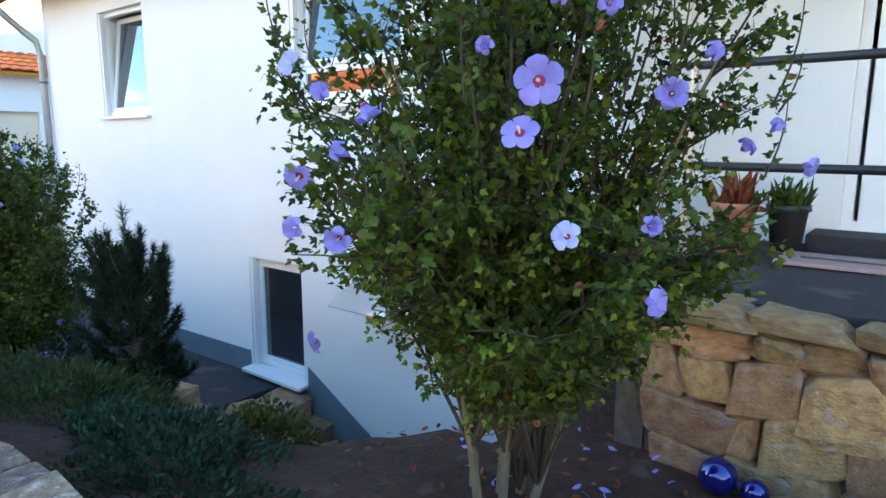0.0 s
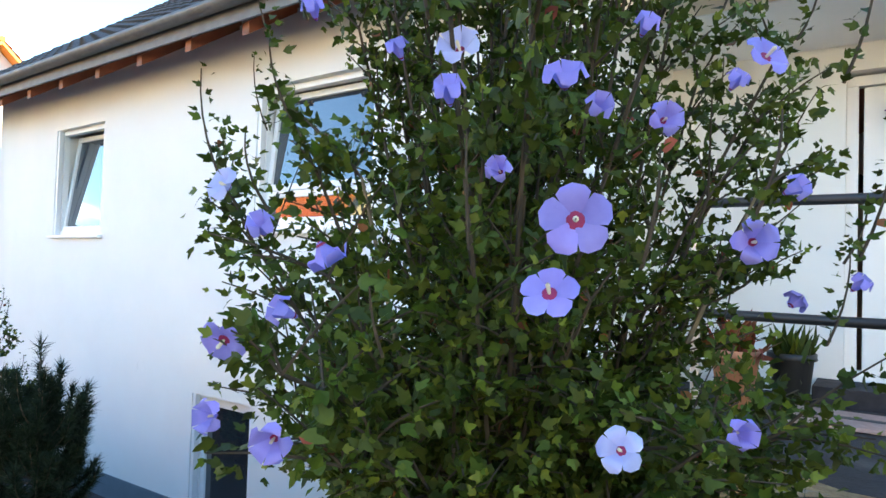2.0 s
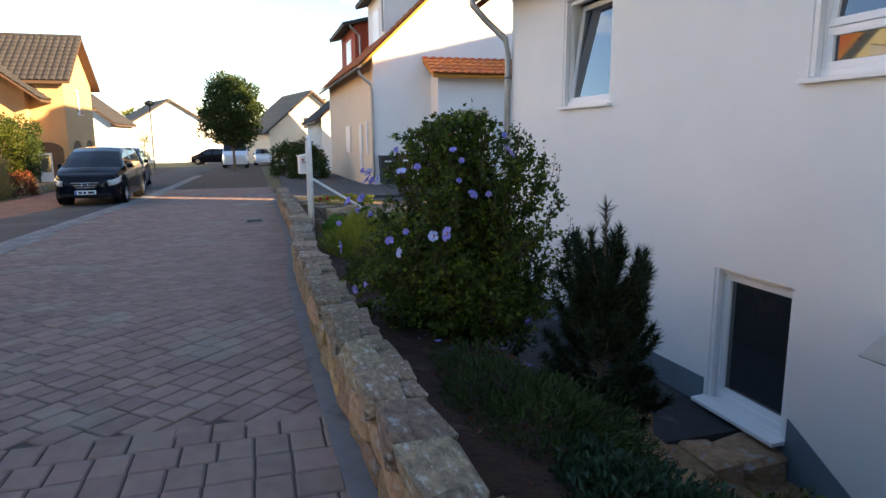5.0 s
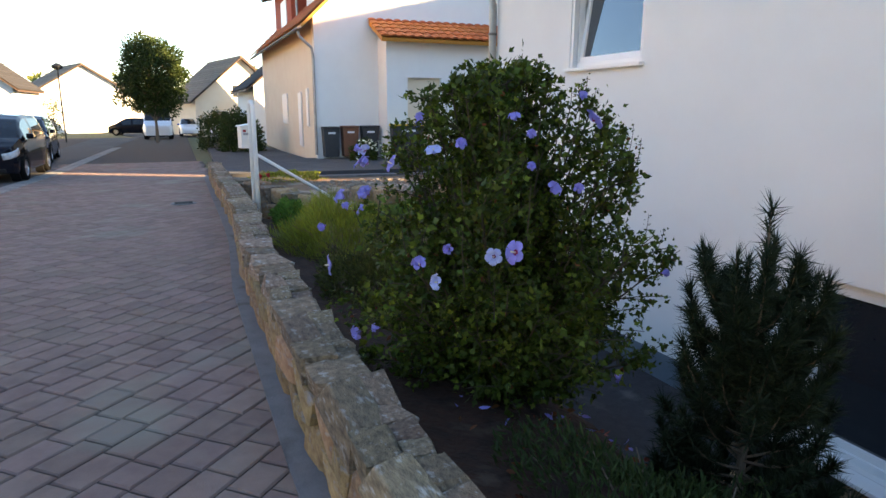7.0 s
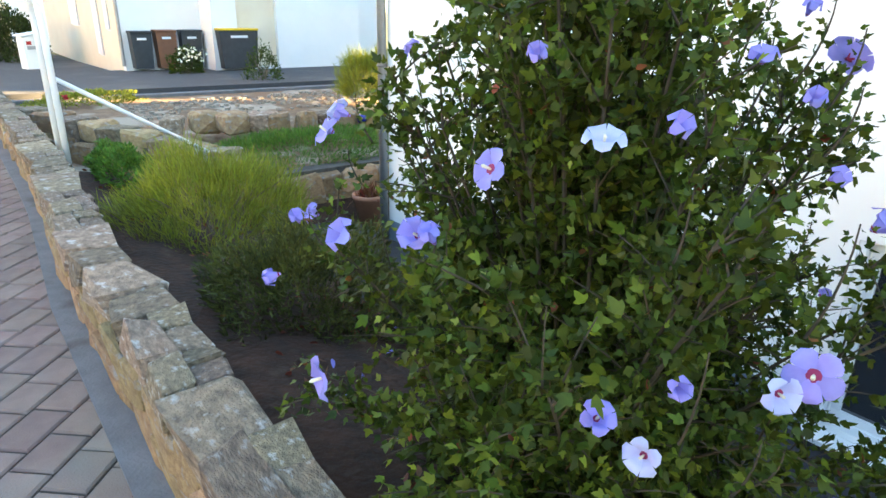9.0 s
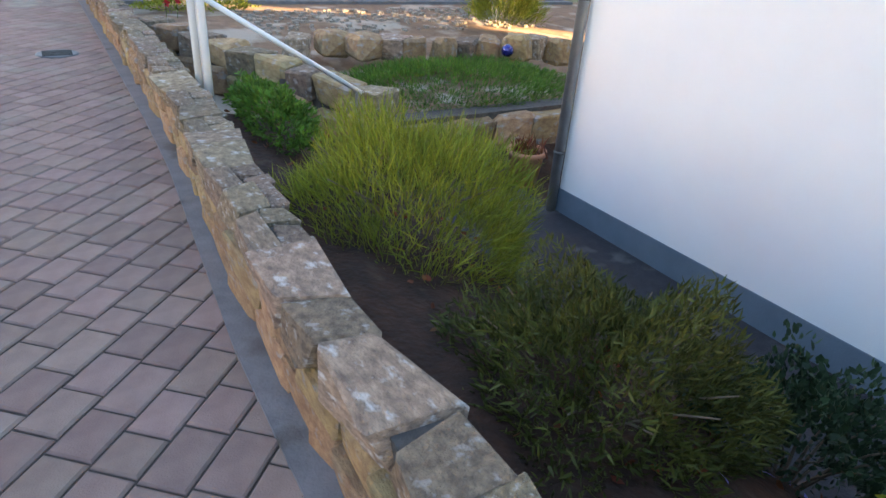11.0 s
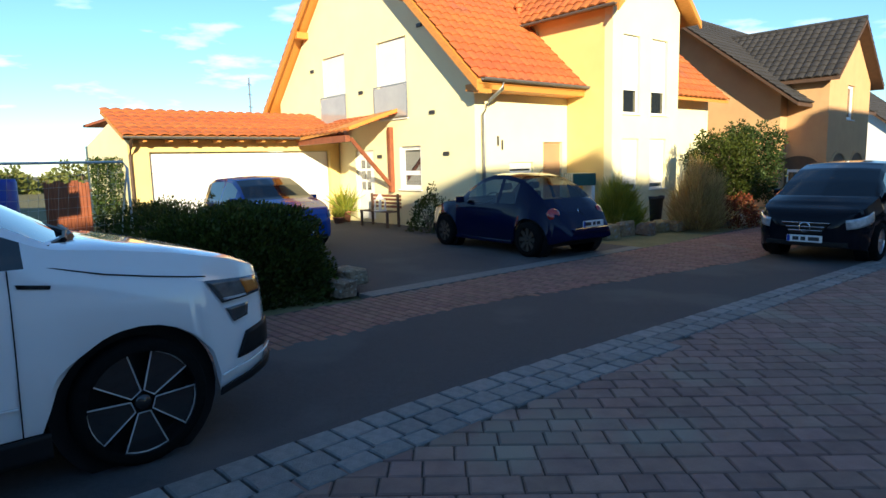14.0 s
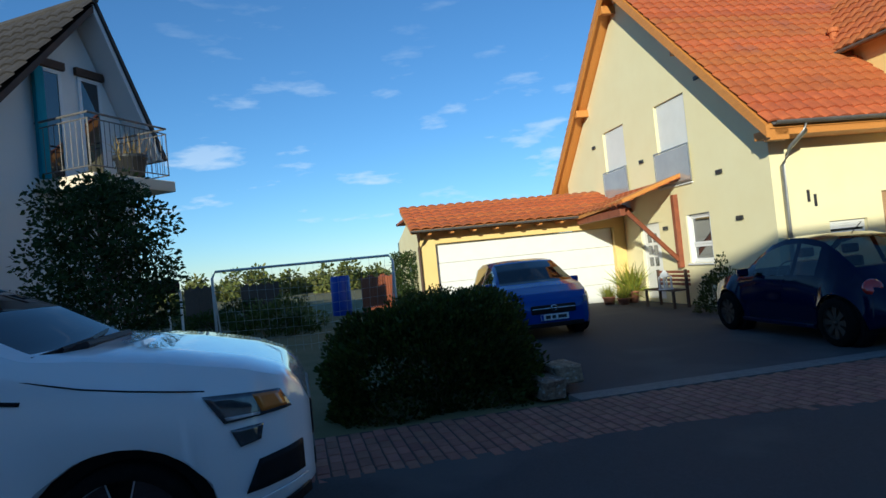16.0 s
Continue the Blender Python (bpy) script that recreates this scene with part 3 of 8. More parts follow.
def tiled(house, name, width, length, at, rx, rz, material, tile_w=0.30, course=0.34, label="", cut=None):
    """A pitched roof face laid in courses of pantiles. Its own frame: x along the eave, y up the slope."""
    n_w = max(2, int(width / tile_w))
    n_c = max(2, int(length / course))
    cols = []
    for i in range(n_w):
        for k, h in ((0.0, 0.0), (0.22, 0.035), (0.5, 0.05), (0.78, 0.035)):
            cols.append(((i + k) * width / n_w, h))
    cols.append((width, 0.0))
    vs, fs = [], []
    nc = len(cols)
    for c in range(n_c):
        y0, y1 = c * length / n_c, (c + 1) * length / n_c + 0.02
        base = len(vs)
        jit = 0.006 * math.sin(c * 12.9)
        for y, lift in ((y0, 0.0), (y0 + 0.001, 0.045), (y1, 0.01)):
            for x, h in cols:
                vs.append((x, y + jit, h + lift + 0.02))
        for r in range(2):
            for k in range(nc - 1):
                a = base + r * nc + k
                if cut and cut((vs[a][0] + vs[a + 1][0]) / 2, (y0 + y1) / 2):
                    continue
                fs.append((a, a + 1, a + nc + 1, a + nc))
    ob = raw(name, vs, fs, material, house, label, kind="stuff")
    ob.matrix_basis = pose(*at, rx, 0, rz)
    return ob


def gutter_pipe(house, p0, p1, r=0.06, material=None):
    """Half-round gutter between two points."""
    bm = bmesh.new()
    a, b = Vector(p0), Vector(p1)
    d = (b - a).normalized()
    u = d.cross(Vector((0, 0, 1))).normalized()
    rings = []
    for p in (a, b):
        rings.append([bm.verts.new(p + u * (r * math.cos(t)) - Vector((0, 0, 1)) * (r * math.sin(t)) * 1.0) for t in (math.pi * k / 8 for k in range(9))])
        rings.append([bm.verts.new(p + u * ((r - 0.006) * math.cos(t)) - Vector((0, 0, 1)) * ((r - 0.006) * math.sin(t))) for t in (math.pi * k / 8 for k in range(9))])
    for k in range(8):
        bm.faces.new((rings[0][k], rings[0][k + 1], rings[2][k + 1], rings[2][k]))
        bm.faces.new((rings[1][k], rings[1][k + 1], rings[3][k + 1], rings[3][k]))
    for k in (0, 8):
        bm.faces.new((rings[0][k], rings[1][k], rings[3][k], rings[2][k]))
    return part("gutter", bm, material or M_ZINC, house, smooth=True)


# --- white house beside the bed; its frame: u = 10.80 - y, v = x - 3.97
HA = thing("house", (3.97, 10.80, 0), -90, "white rendered house with blue-grey plinth and grey eaves", "house")
A_TOP = 3.84
A_HOLES = [(1.75, 2.95, 1.87, 3.20), (5.70, 7.15, 1.90, 3.20), (4.87, 5.78, -0.94, 0.30), (7.75, 8.65, -2.3, -0.1)]
part("wall_front", pierced(0, 9.05, -2.5, lambda u: A_TOP, A_HOLES, 0.3), M_RENDER, HA)
part("wall_gable_north", pierced(0, 10, -2.5, lambda u: A_TOP + 0.78 * (min(u, 10 - u)), [], 0.3, extra=(5,)), M_RENDER, HA).matrix_basis = pose(0.001, 0.301, 0, 0, 0, 90)
part("wall_rear", bx(0, 14.5, 10.0, 10.3, -2.5, 3.6), M_RENDER, HA)
part("wall_gable_south", bx(14.2, 14.5, 2.5, 10, -2.5, 6.0), M_RENDER, HA)
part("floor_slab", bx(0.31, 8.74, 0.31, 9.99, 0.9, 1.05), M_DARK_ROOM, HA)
# recessed porch
PZ = 0.80
part("porch_side_wall", bx(8.75, 9.05, 0.301, 1.33, -2.5, A_TOP), M_RENDER, HA)
part("porch_back_wall", pierced(9.05, 14.2, -2.5, lambda u: A_TOP, [(10.2, 11.5, PZ + 0.12, 3.02)], 0.3), M_RENDER, HA).matrix_basis = pose(0, 1.331, 0)
part("porch_beam", bx(9.052, 14.5, 0.02, 0.32, 3.2, A_TOP, 0.01), M_CREAM, HA)
part("porch_ceiling", bx(9.06, 14.1, 0.33, 1.32, 3.2, 3.25), M_PVC, HA)
# plinth paint, stepping down beside the stair
bm = bmesh.new()
prism(bm, [(-0.004, -2.4), (-0.004, -0.88), (4.83, -0.78), (4.83, -1.0), (5.82, -1.0), (5.82, -0.75), (7.2, -1.52), (9.06, -2.3), (9.06, -2.4)], -0.012, -0.002)
part("plinth", bm, M_PLINTH, HA, "blue-grey painted plinth band")
window(HA, 1.75, 2.95, 1.87, 3.20, tilt=7, glass=M_GLASS_SKY)
window(HA, 5.70, 7.15, 1.90, 3.20, split=2.25, tilt=6, glass=M_GLASS_SKY)
window(HA, 4.87, 5.78, -0.94, 0.30, tilt=0, out=0.14)
part("cellar_door", bx(7.78, 8.62, 0.1, 0.15, -2.3, -0.12, 0.01), M_PVC, HA)
part("vent_cap", lt([(0, -0.02), (0.05, -0.02), (0.062, -0.008), (0.062, 0)], 16, pose(3.92, -0.003, 0.45, 90, 0, 0)), M_RENDER, HA, smooth=True)
# roof
ROOF_A = math.degrees(math.atan(0.78))
E_Z = A_TOP + 0.30 - 0.78 * 0.55
tiled(HA, "roof", 15.3, 7.2, (-0.4, -0.55, E_Z), ROOF_A, 0, M_TILE_GREY, label="dark roof tiles")
bm = bmesh.new()
prism(bm, [(-0.55, E_Z - 0.03), (5.0, E_Z - 0.03 + 0.78 * 5.55), (10.55, E_Z - 0.03), (10.55, E_Z - 0.15), (5.0, E_Z - 0.15 + 0.78 * 5.55), (-0.55, E_Z - 0.15)], -0.4, 14.9, "x")
part("roof_deck", bm, M_WOOD_R, HA, "red-brown boarded eaves")
for i in range(19):
    bm = bmesh.new()
    u = -0.3 + i * 0.8
    prism(bm, [(-0.5, E_Z - 0.16), (0.02, E_Z - 0.16 + 0.78 * 0.52), (0.02, E_Z - 0.30 + 0.78 * 0.52), (-0.5, E_Z - 0.26)], u, u + 0.09, "x")
    part("rafter", bm, M_WOOD_R, HA)
part("fascia", bx(-0.42, 14.9, -0.575, -0.552, E_Z - 0.17, E_Z + 0.02), M_ZINC_DARK, HA)
gutter_pipe(HA, (-0.45, -0.64, E_Z + 0.0), (14.9, -0.64, E_Z + 0.0), 0.075, M_ZINC_DARK)
part("downpipe", tb([(-0.12, -0.64, E_Z - 0.05), (-0.12, -0.62, E_Z - 0.22), (-0.10, -0.4, E_Z - 0.45), (-0.04, -0.1, E_Z - 0.72), (-0.02, -0.06, E_Z - 0.95), (-0.02, -0.06, -1.2)], 0.05, 10), M_ZINC, HA, smooth=True)
for z in (2.4, 0.9, -0.5):
    part("pipe_bracket", lt([(0.056, -0.015), (0.062, 0), (0.056, 0.015)], 12, pose(-0.02, -0.06, z)), M_ZINC_DARK, HA)
# entrance door with arched light, slits and wreath hook
door = new("door")
door.parent = HA
door.matrix_basis = pose(10.2, 1.331, PZ + 0.12)
part("door_frame", ring(0, 1.3, 0, 2.08, 0.07, 0.08, 0.16), M_PVC, door)
part("door_leaf", bx(0.1, 1.2, 0.09, 0.14, 0.06, 2.0, 0.01), M_PVC, door)
for u in (0.33, 0.93):
    part("glass_slit", bx(u, u + 0.05, 0.075, 0.092, 0.75, 1.68, 0.004), M_BRASS, door, "slim amber glass slit")
bm = bmesh.new()
prism(bm, [(0.655 + 0.27 * math.cos(a), 1.62 + 0.27 * math.sin(a)) for a in (math.pi * k / 14 for k in range(15))], 0.07, 0.09)
part("arched_light", bm, M_GLASS, door)
for k in range(5):
    a = math.pi * (k + 0.5) / 5
    part("light_bar", tb([(0.655, 0.066, 1.62), (0.655 + 0.27 * math.cos(a), 0.066, 1.62 + 0.27 * math.sin(a))], 0.008, 6), M_PVC, door)
for z in (0.15, 0.5):
    part("door_panel", bx(0.28, 1.02, 0.08, 0.095, z, z + 0.24, 0.01), M_PVC, door)

# stone-fronted landing before the porch
landing = strip("landing", [(3.10, 1.16), (3.96, 1.16), (3.96, 1.74), (5.29, 1.74), (5.29, -2.6), (3.10, -2.6)], PZ + 0.02, M_APRON, "dark slate-grey landing floor at the entrance", "landing", 0.12)
step_1 = part("door_step", bx(4.88, 5.29, -0.95, 0.75, PZ + 0.0, PZ + 0.13, 0.008), M_APRON, None, "dark stone doorstep under the white door", "step", kind="structure")

# --- yellow house across the street
Z2 = gz(21.4)
HB = thing("house", (-12.0, 20.5, Z2), -3.5, "pale yellow house with orange tiled roof and timber verges", "house")
W2, L2, EV, RISE = 10.7, 11.0, 3.85, 0.93
APEX = -W2 / 2


def gable2(u):
    return EV + RISE * (W2 / 2 - abs(u - APEX)) + 0.25


G2 = [(-4.2, -2.75, 3.05, 5.25), (-7.4, -6.0, 3.05, 5.25), (-3.2, -2.2, 1.05, 2.25), (-5.6, -4.55, 0.1, 2.2)]
part("wall_gable", pierced(-W2, 0, -0.2, gable2, G2, 0.3, extra=(APEX,)), M_YELLOW, HB)
S2 = [(2.5, 3.3, 0.3, 2.25), (1.2, 2.1, 1.45, 1.72)]
w = part("wall_side", pierced(0.30, L2, -0.2, lambda u: EV + 0.25, S2, 0.3), M_YELLOW, HB)
w.matrix_basis = pose(0, 0, 0, 0, 0, 90)
part("wall_back", bx(-W2, 0, L2, L2 + 0.3, -0.2, EV), M_YELLOW, HB)
part("wall_far", bx(-W2, -W2 + 0.3, 0.301, L2, -0.2, EV), M_YELLOW, HB)
shuttered(HB, -4.2, -2.75, 3.05, 5.25, balcony=True)
shuttered(HB, -7.4, -6.0, 3.05, 5.25, balcony=True)
window(HB, -3.2, -2.2, 1.05, 2.25, split=1.5)
shuttered(HB, 1.2, 2.1, 1.45, 1.72, 0.1, face_x=(0, 0))
shuttered(HB, 2.5, 3.3, 0.3, 2.25, face_x=(0, 0), slats=M_TAN_SLAT)
front = new("door")
front.parent = HB
part("door_frame", ring(-5.6, -4.55, 0.1, 2.2, 0.07, 0.06, 0.13), M_PVC, front)
part("door_leaf", bx(-5.53, -4.62, 0.07, 0.12, 0.13, 2.13, 0.008), M_PVC, front)
for i in range(2):
    for j in range(3):
        part("door_light", bx(-5.35 + i * 0.3, -5.15 + i * 0.3, 0.058, 0.072, 1.0 + j * 0.33, 1.25 + j * 0.33, 0.004), M_GLASS, front)
OV, OG = 0.65, 0.48
A2 = math.degrees(math.atan(RISE))
SL = (W2 / 2 + OV) / math.cos(radians(A2))
ez = EV + 0.42 - RISE * OV
tiled(HB, "roof", L2 + 2 * OG, SL, (OV, -OG, ez), A2, 90, M_TILE, label="orange clay pantiles", cut=lambda x, y: 4.2 < x < 7.5 and y < 2.9)
tiled(HB, "roof", L2 + 2 * OG, SL, (-W2 - OV, L2 + OG, ez), A2, -90, M_TILE, label="orange clay pantiles")
part("ridge", tb([(APEX, -OG, ez + RISE * (W2 / 2 + OV) + 0.06), (APEX, L2 + OG, ez + RISE * (W2 / 2 + OV) + 0.06)], 0.11, 10), M_TILE, HB)
for s in (-1, 1):
    bm = bmesh.new()
    x0, x1 = APEX + s * (W2 / 2 + OV), APEX
    zt = ez + RISE * (W2 / 2 + OV)
    prism(bm, [(x0, ez - 0.02), (x1, zt - 0.02), (x1, zt - 0.30), (x0, ez - 0.26)], -OG - 0.03, -OG + 0.05)
    part("verge_board", bm, M_WOOD_O, HB, "orange stained verge board")
    bm = bmesh.new()
    prism(bm, [(x0, ez - 0.01), (x1, zt - 0.01), (x1, zt - 0.09), (x0, ez - 0.09)], -OG + 0.05, L2 + OG)
    part("roof_deck", bm, M_WOOD_O, HB, "orange stained eaves boarding")
    for k in (0.02, 0.5, 0.93):
        px_ = x0 + (x1 - x0) * k
        pz_ = ez + RISE * abs(px_ - x0) - 0.32
        part("purlin_end", bx(px_ - 0.09, px_ + 0.09, -OG + 0.06, 0.0, pz_ - 0.1, pz_ + 0.12, 0.01), M_WOOD_O, HB)
part("eaves_box", bx(0.01, OV - 0.03, -0.3, 3.49, ez - 0.22, ez - 0.06, 0.01), M_WOOD_O, HB, "orange boarded eaves box")
gutter_pipe(HB, (OV + 0.08, -OG + 0.1, ez + 0.03), (OV + 0.08, 3.5, ez + 0.03), 0.075, M_ZINC_DARK)
part("downpipe", tb([(OV + 0.06, 0.3, ez - 0.02), (OV + 0.06, 0.28, ez - 0.18), (0.3, 0.25, ez - 0.42), (0.07, 0.22, ez - 0.75), (0.06, 0.22, 0.0)], 0.045, 10), M_ZINC, HB, smooth=True)
part("roof_vent", lt([(0.09, -0.25), (0.09, 0.22), (0.13, 0.23), (0.13, 0.33), (0, 0.36)], 12, pose(-1.9, 3.6, ez + RISE * 2.55)), M_TILE, HB)
# cross gable bay
BX, B0, B1, BE = 1.5, 3.5, 6.7, 5.85
bay_top = lambda u: BE + 0.95 * (1.6 - abs(u - (B0 + B1) / 2))
BW = [(3.98, 4.74, 2.95, 5.0), (5.3, 6.1, 2.95, 5.0), (3.98, 4.74, 0.88, 2.28), (5.3, 6.1, 0.88, 2.28)]
w = part("bay_front", pierced(B0, B1, -0.2, bay_top, BW, 0.25, extra=((B0 + B1) / 2,)), M_YELLOW, HB)
w.matrix_basis = pose(BX, 0, 0, 0, 0, 90)
for y in (B0, B1 - 0.25):
    # same yellow as the bay front, with the side's shade in its colour
    part("bay_side", bx(-4.0, BX - 0.251, y, y + 0.25, -0.2, BE), M_YELLOW_DEEP, HB, "side of the bay, its yellow deepened for shade")
for (a, b, c, d) in BW:
    shuttered(HB, a, b, c, d, 0.62 if c > 2 else 0.16, face_x=(BX, 0))
AB = math.degrees(math.atan(0.95))
bl = (1.6 + 0.4) / math.cos(radians(AB))
be = BE + 0.12 - 0.95 * 0.4
tiled(HB, "bay_roof", 5.2, bl, (-3.6, B0 - 0.4, be), AB, 0, M_TILE, label="orange clay pantiles")
tiled(HB, "bay_roof", 5.2, bl, (1.6, B1 + 0.4, be), AB, 180, M_TILE, label="orange clay pantiles")
for s in (-1, 1):
    bm = bmesh.new()
    ym = (B0 + B1) / 2
    prism(bm, [(ym + s * 2.0, be - 0.02), (ym, be + 0.95 * 2.0 - 0.02), (ym, be + 0.95 * 2.0 - 0.24), (ym + s * 2.0, be - 0.2)], BX + 0.40, BX + 0.46, "x")
    part("verge_board", bm, M_WOOD_O, HB, "orange stained verge board")
    bm = bmesh.new()
    prism(bm, [(ym + s * 2.0, be - 0.01), (ym, be + 0.95 * 2.0 - 0.01), (ym, be + 0.95 * 2.0 - 0.07), (ym + s * 2.0, be - 0.07)], -3.6, BX + 0.40, "x")
    part("bay_roof_deck", bm, M_WOOD_O, HB)
gutter_pipe(HB, (-2.2, B0 - 0.46, be), (BX + 0.4, B0 - 0.46, be), 0.06, M_ZINC_DARK)

# --- its garage, in the same frame, front facing the street
GX, G0, G1, GE = -6.55, -6.3, -0.02, 2.62
HG = thing("garage", (-12.0, 20.5, Z2), -3.5, "flat yellow garage with a wide white door", "garage")
w = part("wall_front", pierced(G0, G1, -0.2, lambda u: GE, [(G0 + 0.45, G1 - 0.35, 0.0, 2.25)], 0.3), M_YELLOW_DEEP, HG)
w.matrix_basis = pose(GX, 0, 0, 0, 0, 90)
bm = bmesh.new()
prism(bm, [(GX - 0.301, -0.2), (GX - 0.301, GE), (GX - 1.75, GE + 0.60), (GX - 5.5, GE), (GX - 5.5, -0.2)], G0, G0 + 0.3)
part("wall_end", bm, M_YELLOW, HG)
part("wall_rear", bx(GX - 5.8, GX - 5.5, G0, G1, -0.2, GE), M_YELLOW, HG)
for i in range(4):
    w = part("door_section", bx(G0 + 0.46, G1 - 0.36, 0.16, 0.20, 0.01 + i * 0.558, 0.01 + i * 0.558 + 0.55, 0.006), M_SHUTTER, HG, "white sectional garage door panel")
    w.matrix_basis = pose(GX, 0, 0, 0, 0, 90)
RG = math.degrees(math.atan(0.36))
tiled(HG, "roof", G1 - G0 + 0.35, 2.5, (GX + 0.55, G0 - 0.3, GE + 0.02), RG, 90, M_TILE, label="orange clay pantiles")
part("roof_deck", bx(0, G1 - G0 + 0.3, 0, 2.45, -0.1, 0.0), M_WOOD_O, HG).matrix_basis = pose(GX + 0.55, G0 - 0.28, GE + 0.02, RG, 0, 90)
part("flat_roof", bx(GX - 5.8, GX - 1.75, G0, G1, GE + 0.62, GE + 0.70), M_TILE, HG)
for i in range(9):
    part("rafter", bx(GX + 0.02, GX + 0.5, G0 + 0.2 + i * 0.65, G0 + 0.3 + i * 0.65, GE - 0.12, GE - 0.01, 0.008), M_WOOD_O, HG)
gutter_pipe(HG, (GX + 0.62, G0 - 0.3, GE + 0.02), (GX + 0.62, G1, GE + 0.02), 0.06, M_ZINC_DARK)
part("downpipe", tb([(GX + 0.6, G0 - 0.1, GE), (GX + 0.3, G0 - 0.05, GE - 0.25), (GX + 0.06, G0 - 0.03, GE - 0.45), (GX + 0.06, G0 - 0.03, 0)], 0.04, 8), M_WOOD_DARK, HG)
# porch roof over the entrance
part("porch_deck", bx(0, 3.1, 0, 1.75, -0.09, 0.0), M_WOOD_O, HG).matrix_basis = pose(GX + 0.35, -1.72, GE + 0.0, 18, -3, 0)
tiled(HG, "porch_roof", 3.1, 1.75, (GX + 0.35, -1.72, GE + 0.0), 18, 0, M_TILE, label="orange clay pantiles")
part("porch_beam", bx(GX + 0.3, -3.45, -1.62, -1.47, GE - 0.22, GE - 0.04, 0.012), M_WOOD_R, HG)
part("porch_post", bx(-3.62, -3.48, -0.13, 0.0, 0.95, GE + 0.2, 0.012), M_WOOD_R, HG)
part("porch_brace", tb([(-3.55, -0.1, 1.15), (-3.55, -1.4, GE - 0.12)], 0.06, 6), M_WOOD_R, HG)


def simple_house(at, rz, w, l, ev, rise, wall_m, roof_m, label, overhang=0.45, windows=(), side_windows=(), deck=None, cat="house", chimney=None):
    """A plain gabled house: the gable faces its -y, the eaves run along y."""
    h = thing("house", at, rz, label, cat)
    top = lambda u: ev + rise * (w / 2 - abs(u)) + 0.12
    part("wall_gable", pierced(-w / 2, w / 2, -0.4, top, [q[:4] for q in windows], 0.3, extra=(0,)), wall_m, h)
    for s, holes in ((1, [q for q in side_windows if q[4] > 0]), (-1, [q for q in side_windows if q[4] < 0])):
        o = part("wall_side", pierced(0.302, l, -0.4, lambda u: ev + 0.1, [q[:4] for q in holes], 0.3), wall_m, h)
        o.matrix_basis = pose(w / 2, 0, 0, 0, 0, 90) if s > 0 else pose(-w / 2, 0, 0, 0, 0, 90) @ Matrix.Scale(-1, 4, (0, 1, 0))
        for q in holes:
            holder = new("window")
            holder.parent = h
            holder.matrix_basis = o.matrix_basis.copy()
            part("window_frame", ring(q[0], q[1], q[2], q[3], 0.06, 0.06, 0.12), M_PVC, holder)
            part("pane", bx(q[0] + 0.05, q[1] - 0.05, 0.08, 0.1, q[2] + 0.05, q[3] - 0.05), M_GLASS, holder)
    for q in windows:
        window(h, *q[:4], guides=False)
    part("wall_back", pierced(-w / 2, w / 2, -0.4, top, [], 0.3, extra=(0,)), wall_m, h).matrix_basis = pose(0, l, 0)
    an = math.degrees(math.atan(rise))
    sl = (w / 2 + overhang) / math.cos(radians(an))
    e = ev + 0.28 - rise * overhang
    tiled(h, "roof", l + 2 * overhang, sl, (w / 2 + overhang, -overhang, e), an, 90, roof_m)
    tiled(h, "roof", l + 2 * overhang, sl, (-w / 2 - overhang, l + overhang, e), an, -90, roof_m)
    zt = e + rise * (w / 2 + overhang)
    for s in (-1, 1):
        bm = bmesh.new()
        x0 = s * (w / 2 + overhang)
        prism(bm, [(x0, e - 0.01), (0, zt - 0.01), (0, zt - 0.13), (x0, e - 0.13)], -overhang, l + overhang)
        part("roof_deck", bm, deck or M_WOOD_DARK, h)
    part("ridge", tb([(0, -overhang, zt + 0.05), (0, l + overhang, zt + 0.05)], 0.1, 8), roof_m, h)
    if chimney:
        part("chimney", bx(chimney[0] - 0.3, chimney[0] + 0.3, chimney[1] - 0.3, chimney[1] + 0.3, ev, zt + 0.7, 0.02), M_TILE_GREY, h)
    return h


# --- white neighbour house up the street: gable towards us
HN = simple_house((8.73, 25.0, gz(25.5) + 0.25), 0, 8.8, 14, 4.45, 0.95, M_RENDER, M_TILE, "white gabled house with orange verge and garage", 0.5, deck=M_WOOD_O)
part("side_facing", pierced(0.3, 14, -0.4, lambda u: 4.4, [(1.2, 1.7, 0.9, 2.3), (2.6, 3.4, 0.1, 2.2), (6, 7.5, 0.9, 2.2)], 0.05), M_CREAM, HN, "cream side wall").matrix_basis = pose(-4.41, 0, 0, 0, 0, 90) @ Matrix.Scale(-1, 4, (0, 1, 0))
for (a, b, c, d) in ((1.2, 1.7, 0.9, 2.3), (2.6, 3.4, 0.1, 2.2), (6, 7.5, 0.9, 2.2)):
    part("side_window", bx(-4.45, -4.42, a + 0.05, b - 0.05, c + 0.05, d - 0.05), M_PVC, HN)
# dormers: a white shed dormer and a red one behind it
part("dormer", bx(-3.6, 0.0, 1.6, 5.2, 4.7, 7.6), M_RENDER, HN, "white shed dormer")
part("dormer_roof", bx(0, 4.6, 0, 4.4, -0.1, 0.06), M_TILE_GREY, HN).matrix_basis = pose(-4.1, 1.2, 7.35, 0, -14, 0)
part("dormer_window", bx(-3.63, -3.6, 2.6, 4.0, 5.5, 6.8), M_PVC, HN)
part("dormer_red", bx(-3.9, 0.0, 7.2, 12.0, 4.5, 7.0), M_RED_RENDER, HN, "brick-red dormer")
part("dormer_red_roof", bx(0, 4.6, 0, 5.6, -0.1, 0.06), M_TILE_GREY, HN).matrix_basis = pose(-4.5, 6.8, 6.85, 0, -14, 0)
